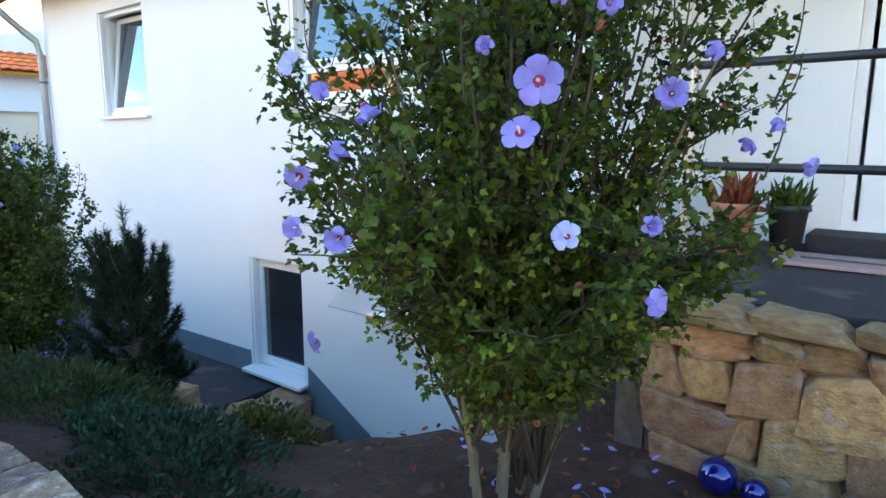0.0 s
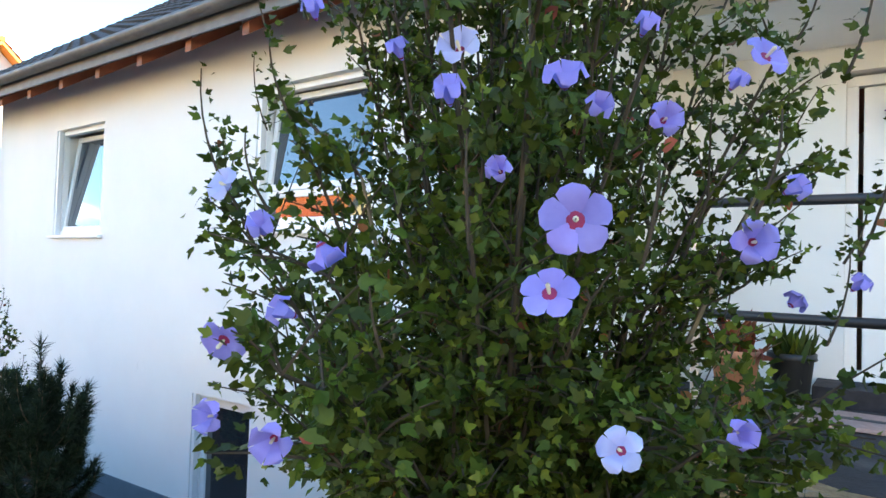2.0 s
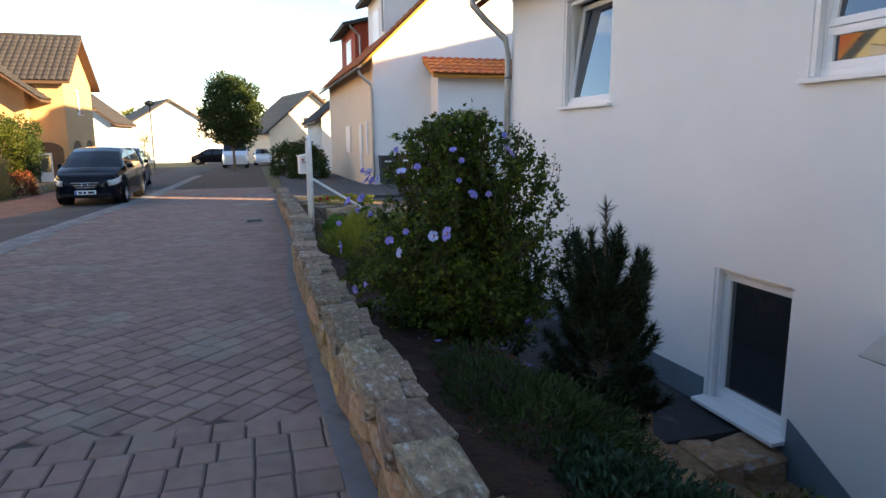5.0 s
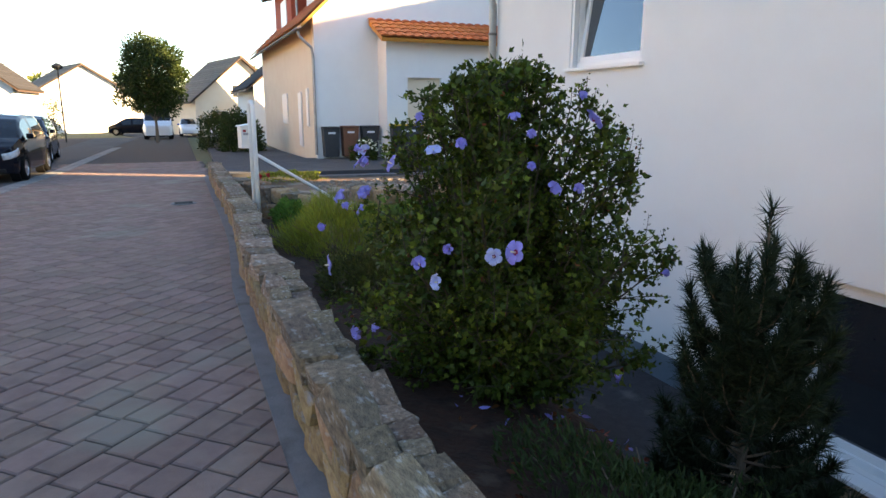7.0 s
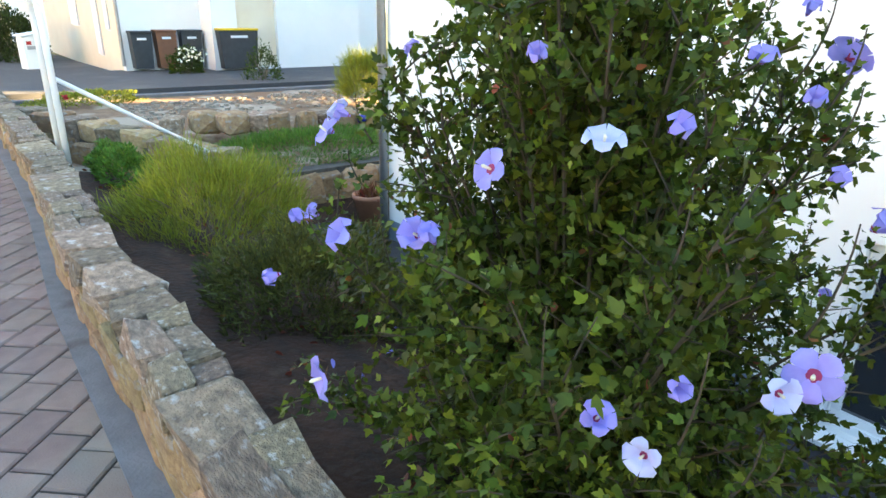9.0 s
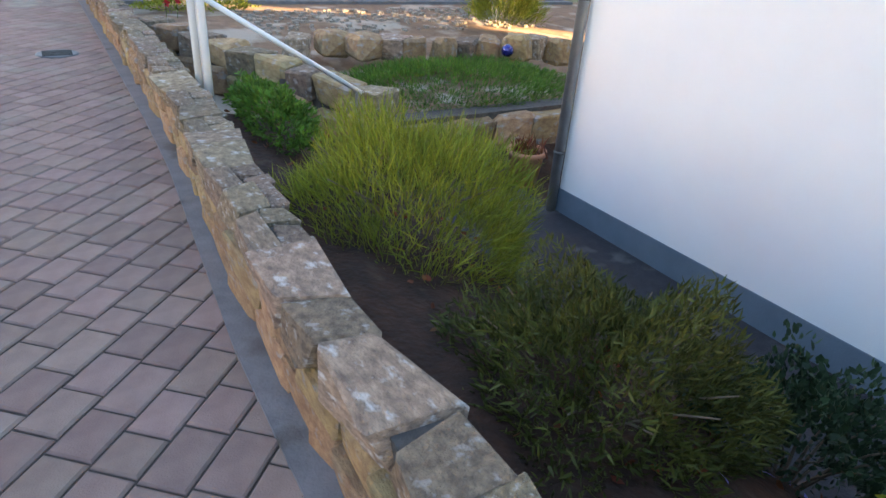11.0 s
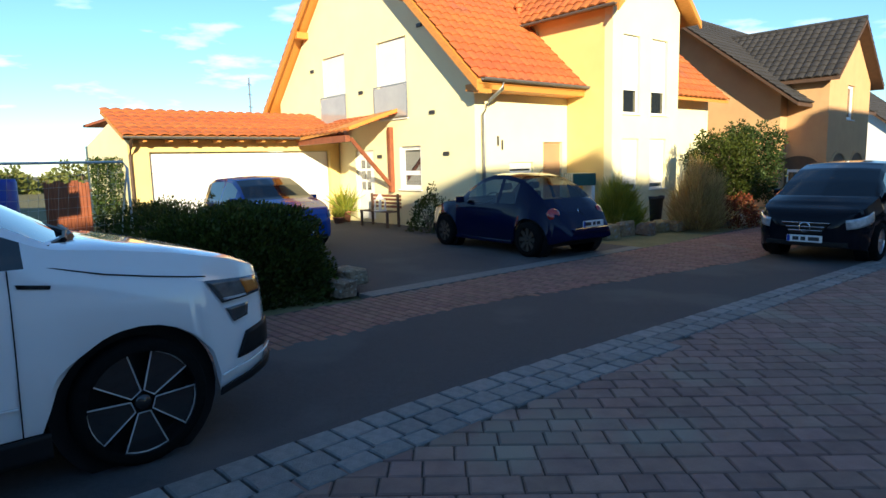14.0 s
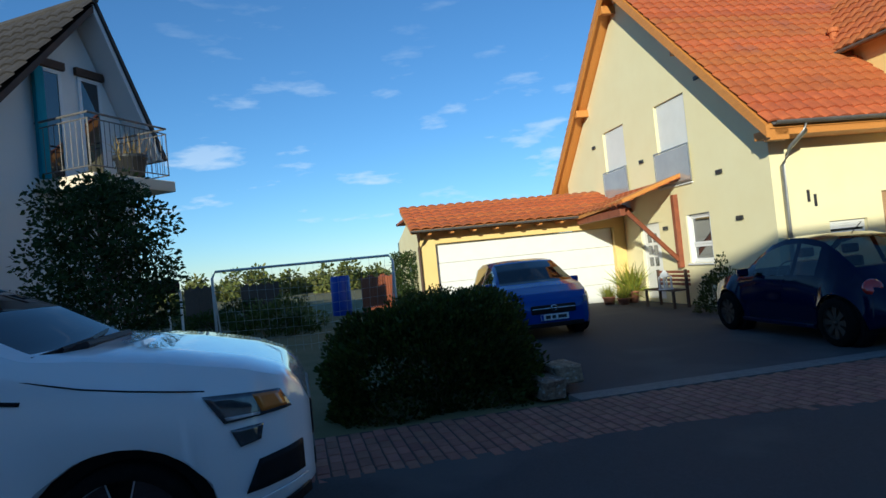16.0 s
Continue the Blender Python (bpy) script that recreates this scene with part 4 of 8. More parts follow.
part("dormer_red_window", bx(-3.93, -3.9, 8.4, 10.0, 5.3, 6.4), M_PVC, HN)
for y, z, s in ((1.45, 7.4, 0.55), (6.9, 6.85, 0.4)):
    part("downpipe", tb([(-4.15, y, z), (-4.15, y, z - 0.12), (-3.72, y, z - 0.5), (-3.7, y, z - 1.7)], 0.05, 8), M_ZINC, HN)
part("downpipe", tb([(-4.95, -0.1, 4.05), (-4.9, -0.1, 3.9), (-4.5, -0.08, 3.55), (-4.46, -0.06, 3.3), (-4.46, -0.06, 0)], 0.05, 8), M_ZINC, HN)
gutter_pipe(HN, (-4.98, -0.5, 4.15), (-4.98, 14.4, 4.15), 0.06, M_ZINC_DARK)
part("wall_lamp", bx(-1.75, -1.62, -0.08, 0.0, 2.3, 2.45, 0.02), M_BLACK_METAL, HN)
HNG = thing("garage", (6.55, 25.2, gz(25.5) + 0.25), 0, "white garage with a pale door and orange tiles", "garage")
part("wall_front", pierced(0, 4.6, -0.4, lambda u: 3.95, [(0.75, 2.0, -0.05, 2.62)], 0.3), M_RENDER, HNG).matrix_basis = pose(0, -1.2, 0)
part("wall_side", bx(0, 0.3, -0.899, -0.2, -0.4, 3.95), M_RENDER, HNG)
part("wall_far_side", bx(4.6, 4.9, -1.2, -0.2, -0.4, 3.95), M_RENDER, HNG)
part("garage_door", bx(0.75, 2.0, -1.02, -0.98, -0.05, 2.62), M_CREAM, HNG, "cream side door")
tiled(HNG, "roof", 5.6, 3.4, (-0.35, -1.75, 3.85), 24, 0, M_TILE, label="orange clay pantiles")
part("roof_deck", bx(0, 5.5, 0, 3.3, -0.12, 0.0), M_WOOD_O, HNG).matrix_basis = pose(-0.3, -1.72, 3.84, 24, 0, 0)

# --- grey-white house with the balcony, beyond the hedge
HC = thing("house", (-14.0, 7.55, 0.30), 147, "white house with a balcony, in shade, its tan roof darkened for shade", "house")
bm = bmesh.new()
prism(bm, [(-3.6, -0.9), (1.05, -0.9), (1.05, 4.03), (0.0, 6.1), (-3.6, 2.14)], 0.0, 10.0)
part("wall", bm, M_RENDER, HC)
bm = bmesh.new()
prism(bm, [(-4.1, 1.68), (0.0, 6.19), (0.0, 6.33), (-4.1, 1.82)], -0.5, 10.5)
part("roof_deck", bm, M_WOOD_DARK, HC)
bm = bmesh.new()
prism(bm, [(0.0, 6.19), (1.28, 3.64), (1.38, 3.64), (0.0, 6.35)], -0.5, 10.5)
part("soffit", bm, M_PVC, HC, "white boarded soffit")
bm = bmesh.new()
# tan roof given dark grey tile, so its shade sits in the colour
prism(bm, [(0.0, 6.355), (1.385, 3.64), (1.47, 3.64), (0.0, 6.47)], -0.55, 10.55)
part("roof_steep_side", bm, M_TILE_GREY, HC)
tiled(HC, "roof", 11.1, 6.15, (-4.14, 10.55, 1.83), 47.7, -90, M_TILE_GREY)
part("ridge", tb([(0, -0.55, 6.44), (0, 10.55, 6.44)], 0.09, 8), M_TILE_GREY, HC)

# --- houses further along
HP = simple_house((-14.7, 35.6, gz(36)), 0, 9.0, 9, 3.71 - gz(36), 0.77, M_PEACH, M_TILE_GREY, "peach rendered house with a dark tiled roof", 0.9, windows=[(2.3, 3.3, 0.9, 2.2)], chimney=(-0.8, 3))
HW = simple_house((-8.75, 39.05, gz(38)), 90, 5.5, 9.5, 4.25 - gz(38), 0.76, M_PEACH, M_TILE_GREY, "peach gabled wing with an arched porch and dark roof", 0.42, windows=[(-0.45, 0.45, 3.35, 4.7)])


def archway(house, half, spring, m):
    """A round-headed porch opening: flat panel painted dark as its shade, rendered surround and keyed band."""
    o = new("archway")
    o.parent = house
    o.matrix_basis = m
    rise = half * 0.55
    head = [(half * math.cos(math.pi * k / 12), spring + rise * math.sin(math.pi * k / 12)) for k in range(13)]
    bm = bmesh.new()
    prism(bm, [(half, 0.0)] + head + [(-half, 0.0)], -0.012, 0.02)
    part("porch_shade_panel", bm, M_PORCH_SHADE, o, "flat dark panel painted as the porch shade")
    bm = bmesh.new()
    big = [(x * 1.11, spring + (z - spring) * 1.2) for x, z in head]
    for k in range(12):
        prism(bm, [head[k], head[k + 1], big[k + 1], big[k]], -0.05, 0.01)
    for sg in (1, -1):
        prism(bm, [(sg * half, 0.0), (sg * half * 1.11, 0.0), (sg * half * 1.11, spring), (sg * half, spring)], -0.05, 0.01)
    part("surround", bm, M_PEACH, o)
    part("porch_door", bx(-half * 0.55, half * 0.25, -0.03, -0.013, 0.02, spring * 0.92, 0.008), M_PVC, o, "white framed porch door")
    part("door_pane", bx(-half * 0.45, half * 0.15, -0.036, -0.031, 0.5, spring * 0.85), M_GLASS, o)


archway(HW, 0.85, 1.55, pose(1.2, 0, 0))
archway(HW, 0.85, 1.55, pose(-1.3, 0, 0))
archway(HW, 0.72, 1.55, pose(-2.75, 0.95, 0, 0, 0, -90))
simple_house((-15.5, 58, gz(58)), 0, 9, 9, 3.6, 0.8, M_RENDER, M_TILE_GREY, "white house with dark roof", 0.4, windows=[(-1, 0.2, 1, 2.4)])
simple_house((-9.6, 84, gz(80)), 20, 12, 10, 3.3, 0.62, M_RENDER, M_TILE_TAN, "white house with brown roof at the street end", 0.5)
simple_house((-1.5, 90, gz(88)), 90, 8, 12, 2.6, 0.3, M_RENDER, M_TILE_TAN, "long low white house at the street end", 0.3)
simple_house((5.2, 62, gz(62)), 12, 8, 10, 3.0, 0.85, M_CREAM, M_TILE_TAN, "cream gabled house with tan roof", 0.5, windows=[(-0.9, 0.3, 3.2, 4.4), (-2.4, -1.2, 0.9, 2.2)])
simple_house((8.6, 45, gz(45)), 0, 8.4, 12, 3.4, 0.8, M_RENDER, M_TILE_GREY, "white house with dark roof", 0.5)
# three unseen houses added behind, placed so that their shade falls on the street
simple_house((19.5, -12, -1.0), 0, 11, 13, 4.4, 0.9, M_RENDER, M_TILE_GREY, "unseen white house added behind the front row to cast shade", 0.5)
# slot between two added sun blockers, passes one thin sunbeam to the road
GAP = Vector((23.5, 5.75, -1.0))
ACROSS = Vector((math.sin(radians(33)), math.cos(radians(33)), 0))
simple_house(tuple(GAP - ACROSS * 24.8), -33, 11, 24, 7.25, 0.9, M_CREAM, M_TILE_GREY, "unseen cream house added behind the front row to cast shade", 0.5)
simple_house(tuple(GAP + ACROSS * 0.75), -33, 11, 24, 7.25, 0.9, M_RENDER, M_TILE_GREY, "unseen white house added behind the front row to cast shade", 0.5)
simple_house((-18, -16, gz(-16)), 0, 10, 12, 3.4, 0.9, M_RENDER, M_TILE_TAN, "white house down the street", 0.5)
simple_house((8.5, -22, gz(-20)), 0, 9, 12, 3.4, 0.9, M_CREAM, M_TILE_GREY, "cream house down the street", 0.5)
# ---- cars ----
M_RIM_EDGE = mat("machined_rim_edge", (0.5, 0.5, 0.5), (0.5, 0.5, 0.5), rough=0.4, metal=0.3, scale=6)
def interp(v, tab):
    return float(np.interp(v, [a for a, _ in tab], [b for _, b in tab]))


def car(at, rz, p, name="car"):
    """A car from its side line: s runs from the nose (0) to the tail (length), half-widths and heights along it.
    Its own frame: x ahead (nose at +x), y to its left."""
    h = thing(name, at, rz, p["label"], "car", p.get("group", "parked cars"))
    L, W = p["L"], p["W"] / 2
    wheels, wr = p["wheels"], p["wr"]
    arch = wr * p.get("arch", 1.13)
    marks = {0, L}
    for w in wheels:
        marks |= {w + arch * math.cos(math.pi * k / 14) for k in range(15)}
    marks |= {L * k / 46 for k in range(47)}
    marks |= {a for t in ("top", "belt", "wide") for a, _ in p[t]}
    ss = sorted(m for m in marks if 0 <= m <= L)
    ss = [s for i, s in enumerate(ss) if i == 0 or s - ss[i - 1] > 0.012]

    def rings_at(s):
        top, belt, wide = interp(s, p["top"]), interp(s, p["belt"]), W * interp(s, p["wide"])
        low = interp(s, p["low"])
        belt = min(belt, top - 0.015)
        for w in wheels:
            if abs(s - w) < arch:
                low = max(low, wr + math.sqrt(arch * arch - (s - w) ** 2) - 0.02)
        up = max(0.0, top - belt)
        wt = wide * (0.955 - p.get("tumble", 0.36) * min(up, 0.7))
        mid = max(low + 0.02, belt * 0.62)
        flare = 0.0
        for w in wheels:
            flare = max(flare, p.get("flare", 0.02) * math.exp(-((s - w) / (arch * 1.15)) ** 2))
        ys_ = [wide * 0.955 + flare, wide * 0.985 + flare, wide * 1.0 + flare * 0.5, wide * 0.985, wide * 0.955, wt + (wide * 0.955 - wt) * 0.06, wt * 0.93, wt * 0.5, 0.0]
        zs_ = [low, low + (mid - low) * 0.35, mid, mid + (belt - mid) * 0.7, belt, belt + up * 0.80, belt + up * 0.95, top - 0.004, top]
        return ys_, zs_
    grid = [rings_at(s) for s in ss]
    nr = 9
    g0, g1, g2, g3 = p["glass"]       # where the windscreen and the rear window begin and end
    body_v, body_f = [], []
    for s, (ys_, zs_) in zip(ss, grid):
        for sg in (1, -1):
            for y, z in zip(ys_, zs_):
                k_ = zs_.index(z)
                fw = p.get("bulge", 0.16) * min(1.0, max(0.0, (s - g0 + 0.45) / 0.4)) * min(1.0, max(0.0, (g1 + 0.5 - s) / 0.5))
                body_v.append((-s + (fw * (1 - (y / max(ys_[5], 0.01)) ** 2) if k_ >= 6 else 0.0), sg * y, z))
    glass = {k: ([], []) for k in ("windscreen", "rear_window", "side_window", "side_window_far")}
    for i in range(len(ss) - 1):
        sm = (ss[i] + ss[i + 1]) / 2
        for side in (0, 1):
            for k in range(nr - 1):
                a = (i * 2 + side) * nr + k
                b = ((i + 1) * 2 + side) * nr + k
                face = (a, a + 1, b + 1, b) if side == 0 else (a, b, b + 1, a + 1)
                which = None
                if k >= 6 and g0 < sm < g1:
                    which = "windscreen"
                elif k >= 6 and g2 < sm < g3:
                    which = "rear_window"
                elif k == 4 and g0 + p.get("apillar", 0.45) < sm < g3 - p.get("cpillar", 0.5) and abs(sm - p["bpillar"]) > 0.05:
                    which = "side_window" if side == 0 else "side_window_far"
                if which:
                    glass[which][1].append(face)
                else:
                    body_f.append(face)
    for i in (0, len(ss) - 1):
        for k in range(nr - 1):
            a, b = i * 2 * nr + k, (i * 2 + 1) * nr + k
            body_f.append((a, b, b + 1, a + 1) if i == 0 else (a, a + 1, b + 1, b))
    me_body = raw("body", body_v, body_f, p["paint"], h, smooth=True)
    bm = bmesh.new()
    bm.from_mesh(me_body.data)
    bmesh.ops.remove_doubles(bm, verts=bm.verts, dist=0.0005)
    bmesh.ops.recalc_face_normals(bm, faces=bm.faces)
    bm.to_mesh(me_body.data)
    bm.free()
    me_body.data.set_sharp_from_angle(angle=radians(38))
    for k, (_, fs) in glass.items():
        if fs:
            used = sorted({i for f in fs for i in f})
            ix = {v: i for i, v in enumerate(used)}
            raw(k.replace("_far", ""), [body_v[i] for i in used], [tuple(ix[i] for i in f) for f in fs], p.get("glass_m", M_CAR_GLASS), h, smooth=True)
    part("underbody", bx(-L + 0.4, -0.5, -W * 0.80, W * 0.80, 0.19, 0.45), M_BLACK, h)
    for w in wheels:
        for sg in (1, -1):
            o = new("wheel")
            o.parent = h
            o.matrix_basis = pose(-w, sg * (W - 0.115), wr, 90 if sg < 0 else -90, 0, 0)
            part("tyre", lt([(wr * (p.get("rimf", 0.67) - 0.01), 0.10), (wr * 0.92, 0.105), (wr * 0.985, 0.08), (wr, 0.04), (wr, -0.06), (wr * 0.97, -0.1), (wr * 0.66, -0.1)], 36), M_RUBBER, o, smooth=True)
            p["rim"](o, wr * p.get("rimf", 0.67))
            part("arch_liner", lt([(arch * 0.99, -0.14), (arch * 0.99, 0.055), (0.02, 0.054)], 28, pose(0, 0, -0.06)), M_BLACK, o)
    for sg in (1, -1):
        m_at = p["mirror"]
        mir = part("mirror", bx(-m_at[0] - 0.05, -m_at[0] + 0.06, sg * (W + 0.02) - 0.07, sg * (W + 0.02) + 0.09, m_at[1], m_at[1] + 0.13, 0.03), p.get("mirror_m", M_BLACK), h)
    for kind, s, y, z, dx, dy, dz, m in p.get("bits", ()):
        for sg in ((1, -1) if y else (1,)):
            part(kind, bx(-s - dx, -s + dx, sg * y - dy, sg * y + dy, z - dz, z + dz, min(dx, dy, dz) * 0.7), m, h)
    return h


def spoked(n, m_rim, m_face, edge=None, width=0.5):
    def make(o, r):
        part("rim", lt([(r, 0.09), (r * 0.985, 0.075), (r * 0.96, 0.03), (r * 0.9, -0.02), (0, -0.02)], 30), m_rim, o, smooth=True)
        for k in range(n):
            a = 2 * math.pi * k / n - math.pi / 2
            bm = bmesh.new()
            pts = [(r * 0.20, -r * 0.11), (r * 0.90, -r * width * 0.5), (r * 0.96, -r * width * 0.25), (r * 0.98, 0), (r * 0.96, r * width * 0.25), (r * 0.90, r * width * 0.5), (r * 0.20, r * 0.11)]
            prism(bm, pts, 0.045, 0.075, "z")
            bmesh.ops.transform(bm, matrix=Matrix.Rotation(a, 4, "Z"), verts=bm.verts)
            part("spoke", bm, m_face, o)
            if edge:
                bm = bmesh.new()
                lo = [Matrix.Rotation(a, 3, "Z") @ Vector((x, y, 0.078)) for x, y in pts]
                tube(bm, lo + [lo[0]], 0.0042, 5)
                part("bright_edge", bm, edge, o, "polished bright spoke edge")
        part("hub_cap", lt([(0, 0.088), (r * 0.13, 0.085), (r * 0.16, 0.07), (r * 0.16, 0.03)], 18), m_face, o, smooth=True)
    return make


def plate(h, x, y, z, nose=True, w=0.52):
    pl = part("number_plate", bx(-0.006, 0.006, -w / 2, w / 2, -0.055, 0.055, 0.003), M_PLATE, h, "white number plate with dark bars")
    pl.matrix_basis = pose(x, y, z)
    s = 1 if nose else -1
    part("plate_stripe", bx(-0.002, 0.002, -0.022, 0.022, -0.05, 0.05), M_BLUE_BIN, pl).matrix_basis = pose(s * 0.008, s * (-w / 2 + 0.03), 0)
    for k, (a, b) in enumerate(((-0.17, -0.08), (-0.05, 0.02), (0.06, 0.22))):
        part("plate_bar", bx(-0.002, 0.002, a, b, -0.03, 0.03), M_INK, pl).matrix_basis = pose(s * 0.008, 0, 0)


# white compact SUV, close by, nose up the street
SUV = dict(L=4.38, W=1.84, wheels=(0.87, 3.51), wr=0.345, paint=M_SKODA, label="white compact SUV parked on the asphalt lane", arch=1.25, flare=0.02, bulge=0.26, rimf=0.81,
           top=[(0, 0.80), (0.04, 0.90), (0.12, 0.985), (0.3, 1.06), (0.65, 1.145), (0.97, 1.195), (1.2, 1.215), (1.27, 1.235), (1.6, 1.43), (1.9, 1.56), (2.2, 1.63), (2.6, 1.66), (3.2, 1.65), (3.8, 1.58), (4.1, 1.40), (4.28, 1.1), (4.38, 0.8)],
           belt=[(0, 0.76), (0.15, 0.90), (0.4, 0.955), (0.6, 0.98), (1.0, 1.05), (1.3, 1.12), (4.0, 1.16), (4.38, 1.0)],
           wide=[(0, 0.60), (0.05, 0.73), (0.12, 0.83), (0.25, 0.915), (0.5, 0.98), (0.87, 1.0), (3.8, 1.0), (4.2, 0.94), (4.38, 0.8)],
           low=[(0, 0.40), (0.15, 0.33), (0.45, 0.28), (1.3, 0.32), (3.1, 0.32), (4.1, 0.28), (4.38, 0.36)], glass=(1.27, 2.2, 3.75, 4.3), bpillar=2.55, mirror=(1.66, 1.10), rim=spoked(5, M_RIM_DARK, M_RIM_DARK, M_RIM_EDGE, 0.76),
           tumble=0.34, mirror_m=M_BLACK, apillar=0.10)
suv = car((-3.66 + 0.0, 10.63 + 0.87, gz(10.6)), 90, SUV)
suv.matrix_basis = pose(-4.50 - 0.92, 10.20 + 0.87, gz(10.2), 0, 0, 90)


def shell_patch(h, name, s0, s1, z0, z1, p, material, slant=0.0, off=0.006, n=8, label="", sides=(1, -1)):
    """A lamp, a vent or a dark insert that follows the flank and nose of the body."""
    W = p["W"] / 2
    for sg in sides:
        vs, fs = [], []
        for i in range(n + 1):
            s = s0 + (s1 - s0) * i / n
            wide = W * interp(s, p["wide"])
            for j in range(5):
                z = z0 + (z1 - z0) * j / 4 + slant * (i / n - 0.5) * (1 if j else 1)
                belt = interp(s, p["belt"])
                k = min(1.0, max(0.0, (z - belt * 0.62) / (belt * 0.38)))
                y = wide * (1.0 - 0.045 * k * k) + off
                vs.append((-s + off * 0.6, sg * y, z))
        for i in range(n):
            for j in range(4):
                a = i * 5 + j
                fs.append((a, a + 1, a + 6, a + 5))
        o = raw(name, vs, fs, material, h, label, smooth=True)
        m = o.modifiers.new("thick", "SOLIDIFY")
        m.thickness = 0.012
        m.offset = 0


def shell_quad(h, name, corners, p, material, off=0.006, n=8, label="", sides=(1, -1), parent=None):
    """A four-cornered lamp or insert on the flank, corners as (along, height): lower back, lower front, upper front, upper back."""
    W = p["W"] / 2
    out = []
    for sg in sides:
        vs, fs = [], []
        for i in range(n + 1):
            a = i / n
            for j in range(6):
                b = j / 5
                s = (corners[0][0] * (1 - a) + corners[1][0] * a) * (1 - b) + (corners[3][0] * (1 - a) + corners[2][0] * a) * b
                z = (corners[0][1] * (1 - a) + corners[1][1] * a) * (1 - b) + (corners[3][1] * (1 - a) + corners[2][1] * a) * b
                belt = interp(s, p["belt"])
                k = min(1.2, max(0.0, (z - belt * 0.62) / (belt * 0.38)))
                vs.append((-s + off * 0.6, sg * (W * interp(s, p["wide"]) * (1.0 - 0.045 * k * k) + off), z))
        for i in range(n):
            for j in range(5):
                q = i * 6 + j
                fs.append((q, q + 1, q + 7, q + 6))
        o = raw(name, vs, fs, material, parent or h, label, smooth=True)
        m = o.modifiers.new("thick", "SOLIDIFY")
        m.thickness = 0.012
        m.offset = 0
        out.append(o)
    return out


shell_quad(suv, "headlight", [(0.41, 0.80), (0.10, 0.815), (0.15, 0.915), (0.50, 0.94)], SUV, M_LAMP_DARK, 0.012, 10, "smoked glass headlight")
shell_quad(suv, "indicator", [(0.24, 0.825), (0.12, 0.83), (0.16, 0.905), (0.28, 0.915)], SUV, M_AMBER, 0.016, 4)
shell_quad(suv, "daytime_light", [(0.40, 0.812), (0.25, 0.815), (0.25, 0.828), (0.41, 0.828)], SUV, M_LAMP, 0.017, 4)
shell_quad(suv, "fog_light", [(0.345, 0.68), (0.25, 0.70), (0.235, 0.772), (0.385, 0.765)], SUV, M_LAMP_DARK, 0.010, 5, "dark fog light")
shell_quad(suv, "bumper_vent", [(0.335, 0.457), (0.06, 0.49), (0.06, 0.635), (0.265, 0.605)], SUV, M_BLACK, 0.010, 8)
shell_quad(suv, "spoiler_lip", [(0.47, 0.275), (0.04, 0.36), (0.04, 0.41), (0.46, 0.315)], SUV, M_BLACK, 0.014, 8)
shell_quad(suv, "bumper_crease", [(0.45, 0.385), (0.05, 0.455), (0.05, 0.465), (0.44, 0.395)], SUV, M_SKODA, 0.016, 8)
shell_quad(suv, "fender_badge", [(1.375, 1.032), (1.245, 1.012), (1.24, 1.030), (1.38, 1.052)], SUV, M_BLACK, 0.006, 3)
shell_quad(suv, "door_gap", [(1.421, 0.33), (1.416, 0.33), (1.400, 1.12), (1.405, 1.12)], SUV, M_BLACK, 0.002, 1)
shell_quad(suv, "door_gap", [(2.548, 0.33), (2.543, 0.33), (2.543, 1.12), (2.548, 1.12)], SUV, M_BLACK, 0.002, 1)
shell_quad(suv, "sill_trim", [(3.08, 0.20), (1.31, 0.20), (1.31, 0.325), (3.08, 0.325)], SUV, M_BLACK, 0.006, 8)
shell_quad(suv, "door_crease", [(3.0, 0.485), (1.43, 0.475), (1.43, 0.485), (3.0, 0.495)], SUV, M_SKODA, 0.010, 8)
part("grille", bx(-0.05, 0.012, -0.50, 0.50, 0.60, 0.80, 0.02), M_BLACK, suv)
part("lower_intake", bx(-0.05, 0.010, -0.52, 0.52, 0.44, 0.54, 0.015), M_BLACK, suv)
part("bonnet_gap", tb([(-1.25, -0.872, 1.115), (-1.0, -0.884, 1.05), (-0.8, -0.881, 1.012), (-0.6, -0.871, 0.98), (-0.48, -0.858, 0.962)], 0.004, 5), M_BLACK, suv)
part("wiper", tb([(-1.12, -0.70, 1.225), (-1.06, -0.45, 1.245), (-1.10, 0.1, 1.27)], 0.014, 5), M_BLACK, suv)
part("cowl", tb([(-1.22, -0.80, 1.195), (-1.06, -0.55, 1.225), (-0.99, 0.0, 1.235)], 0.022, 6), M_BLACK, suv)
part("roof_rail", tb([(-2.3, -0.66, 1.65), (-2.5, -0.67, 1.70), (-3.6, -0.66, 1.68), (-3.75, -0.65, 1.62)], 0.016, 6), M_STEEL, suv)
# door lettering bars and round emblem
emblem = part("door_emblem", lt([(0.085, 0.0), (0.085, 0.006), (0.07, 0.0065), (0.068, 0.004), (0.02, 0.004)], 26, pose(-1.70, -0.925, 0.66, 90, 0, 0)), M_PLATE, suv, "round emblem with a green field")
part("emblem_field", lt([(0.066, 0.0), (0.066, 0.0075), (0.0, 0.0076)], 24, pose(-1.70, -0.925, 0.66, 90, 0, 0)), M_GREEN_MARK, emblem)
part("emblem_rim", lt([(0.085, 0.0), (0.088, 0.004), (0.085, 0.008), (0.08, 0.008)], 26, pose(-1.70, -0.925, 0.66, 90, 0, 0)), M_INK, emblem)
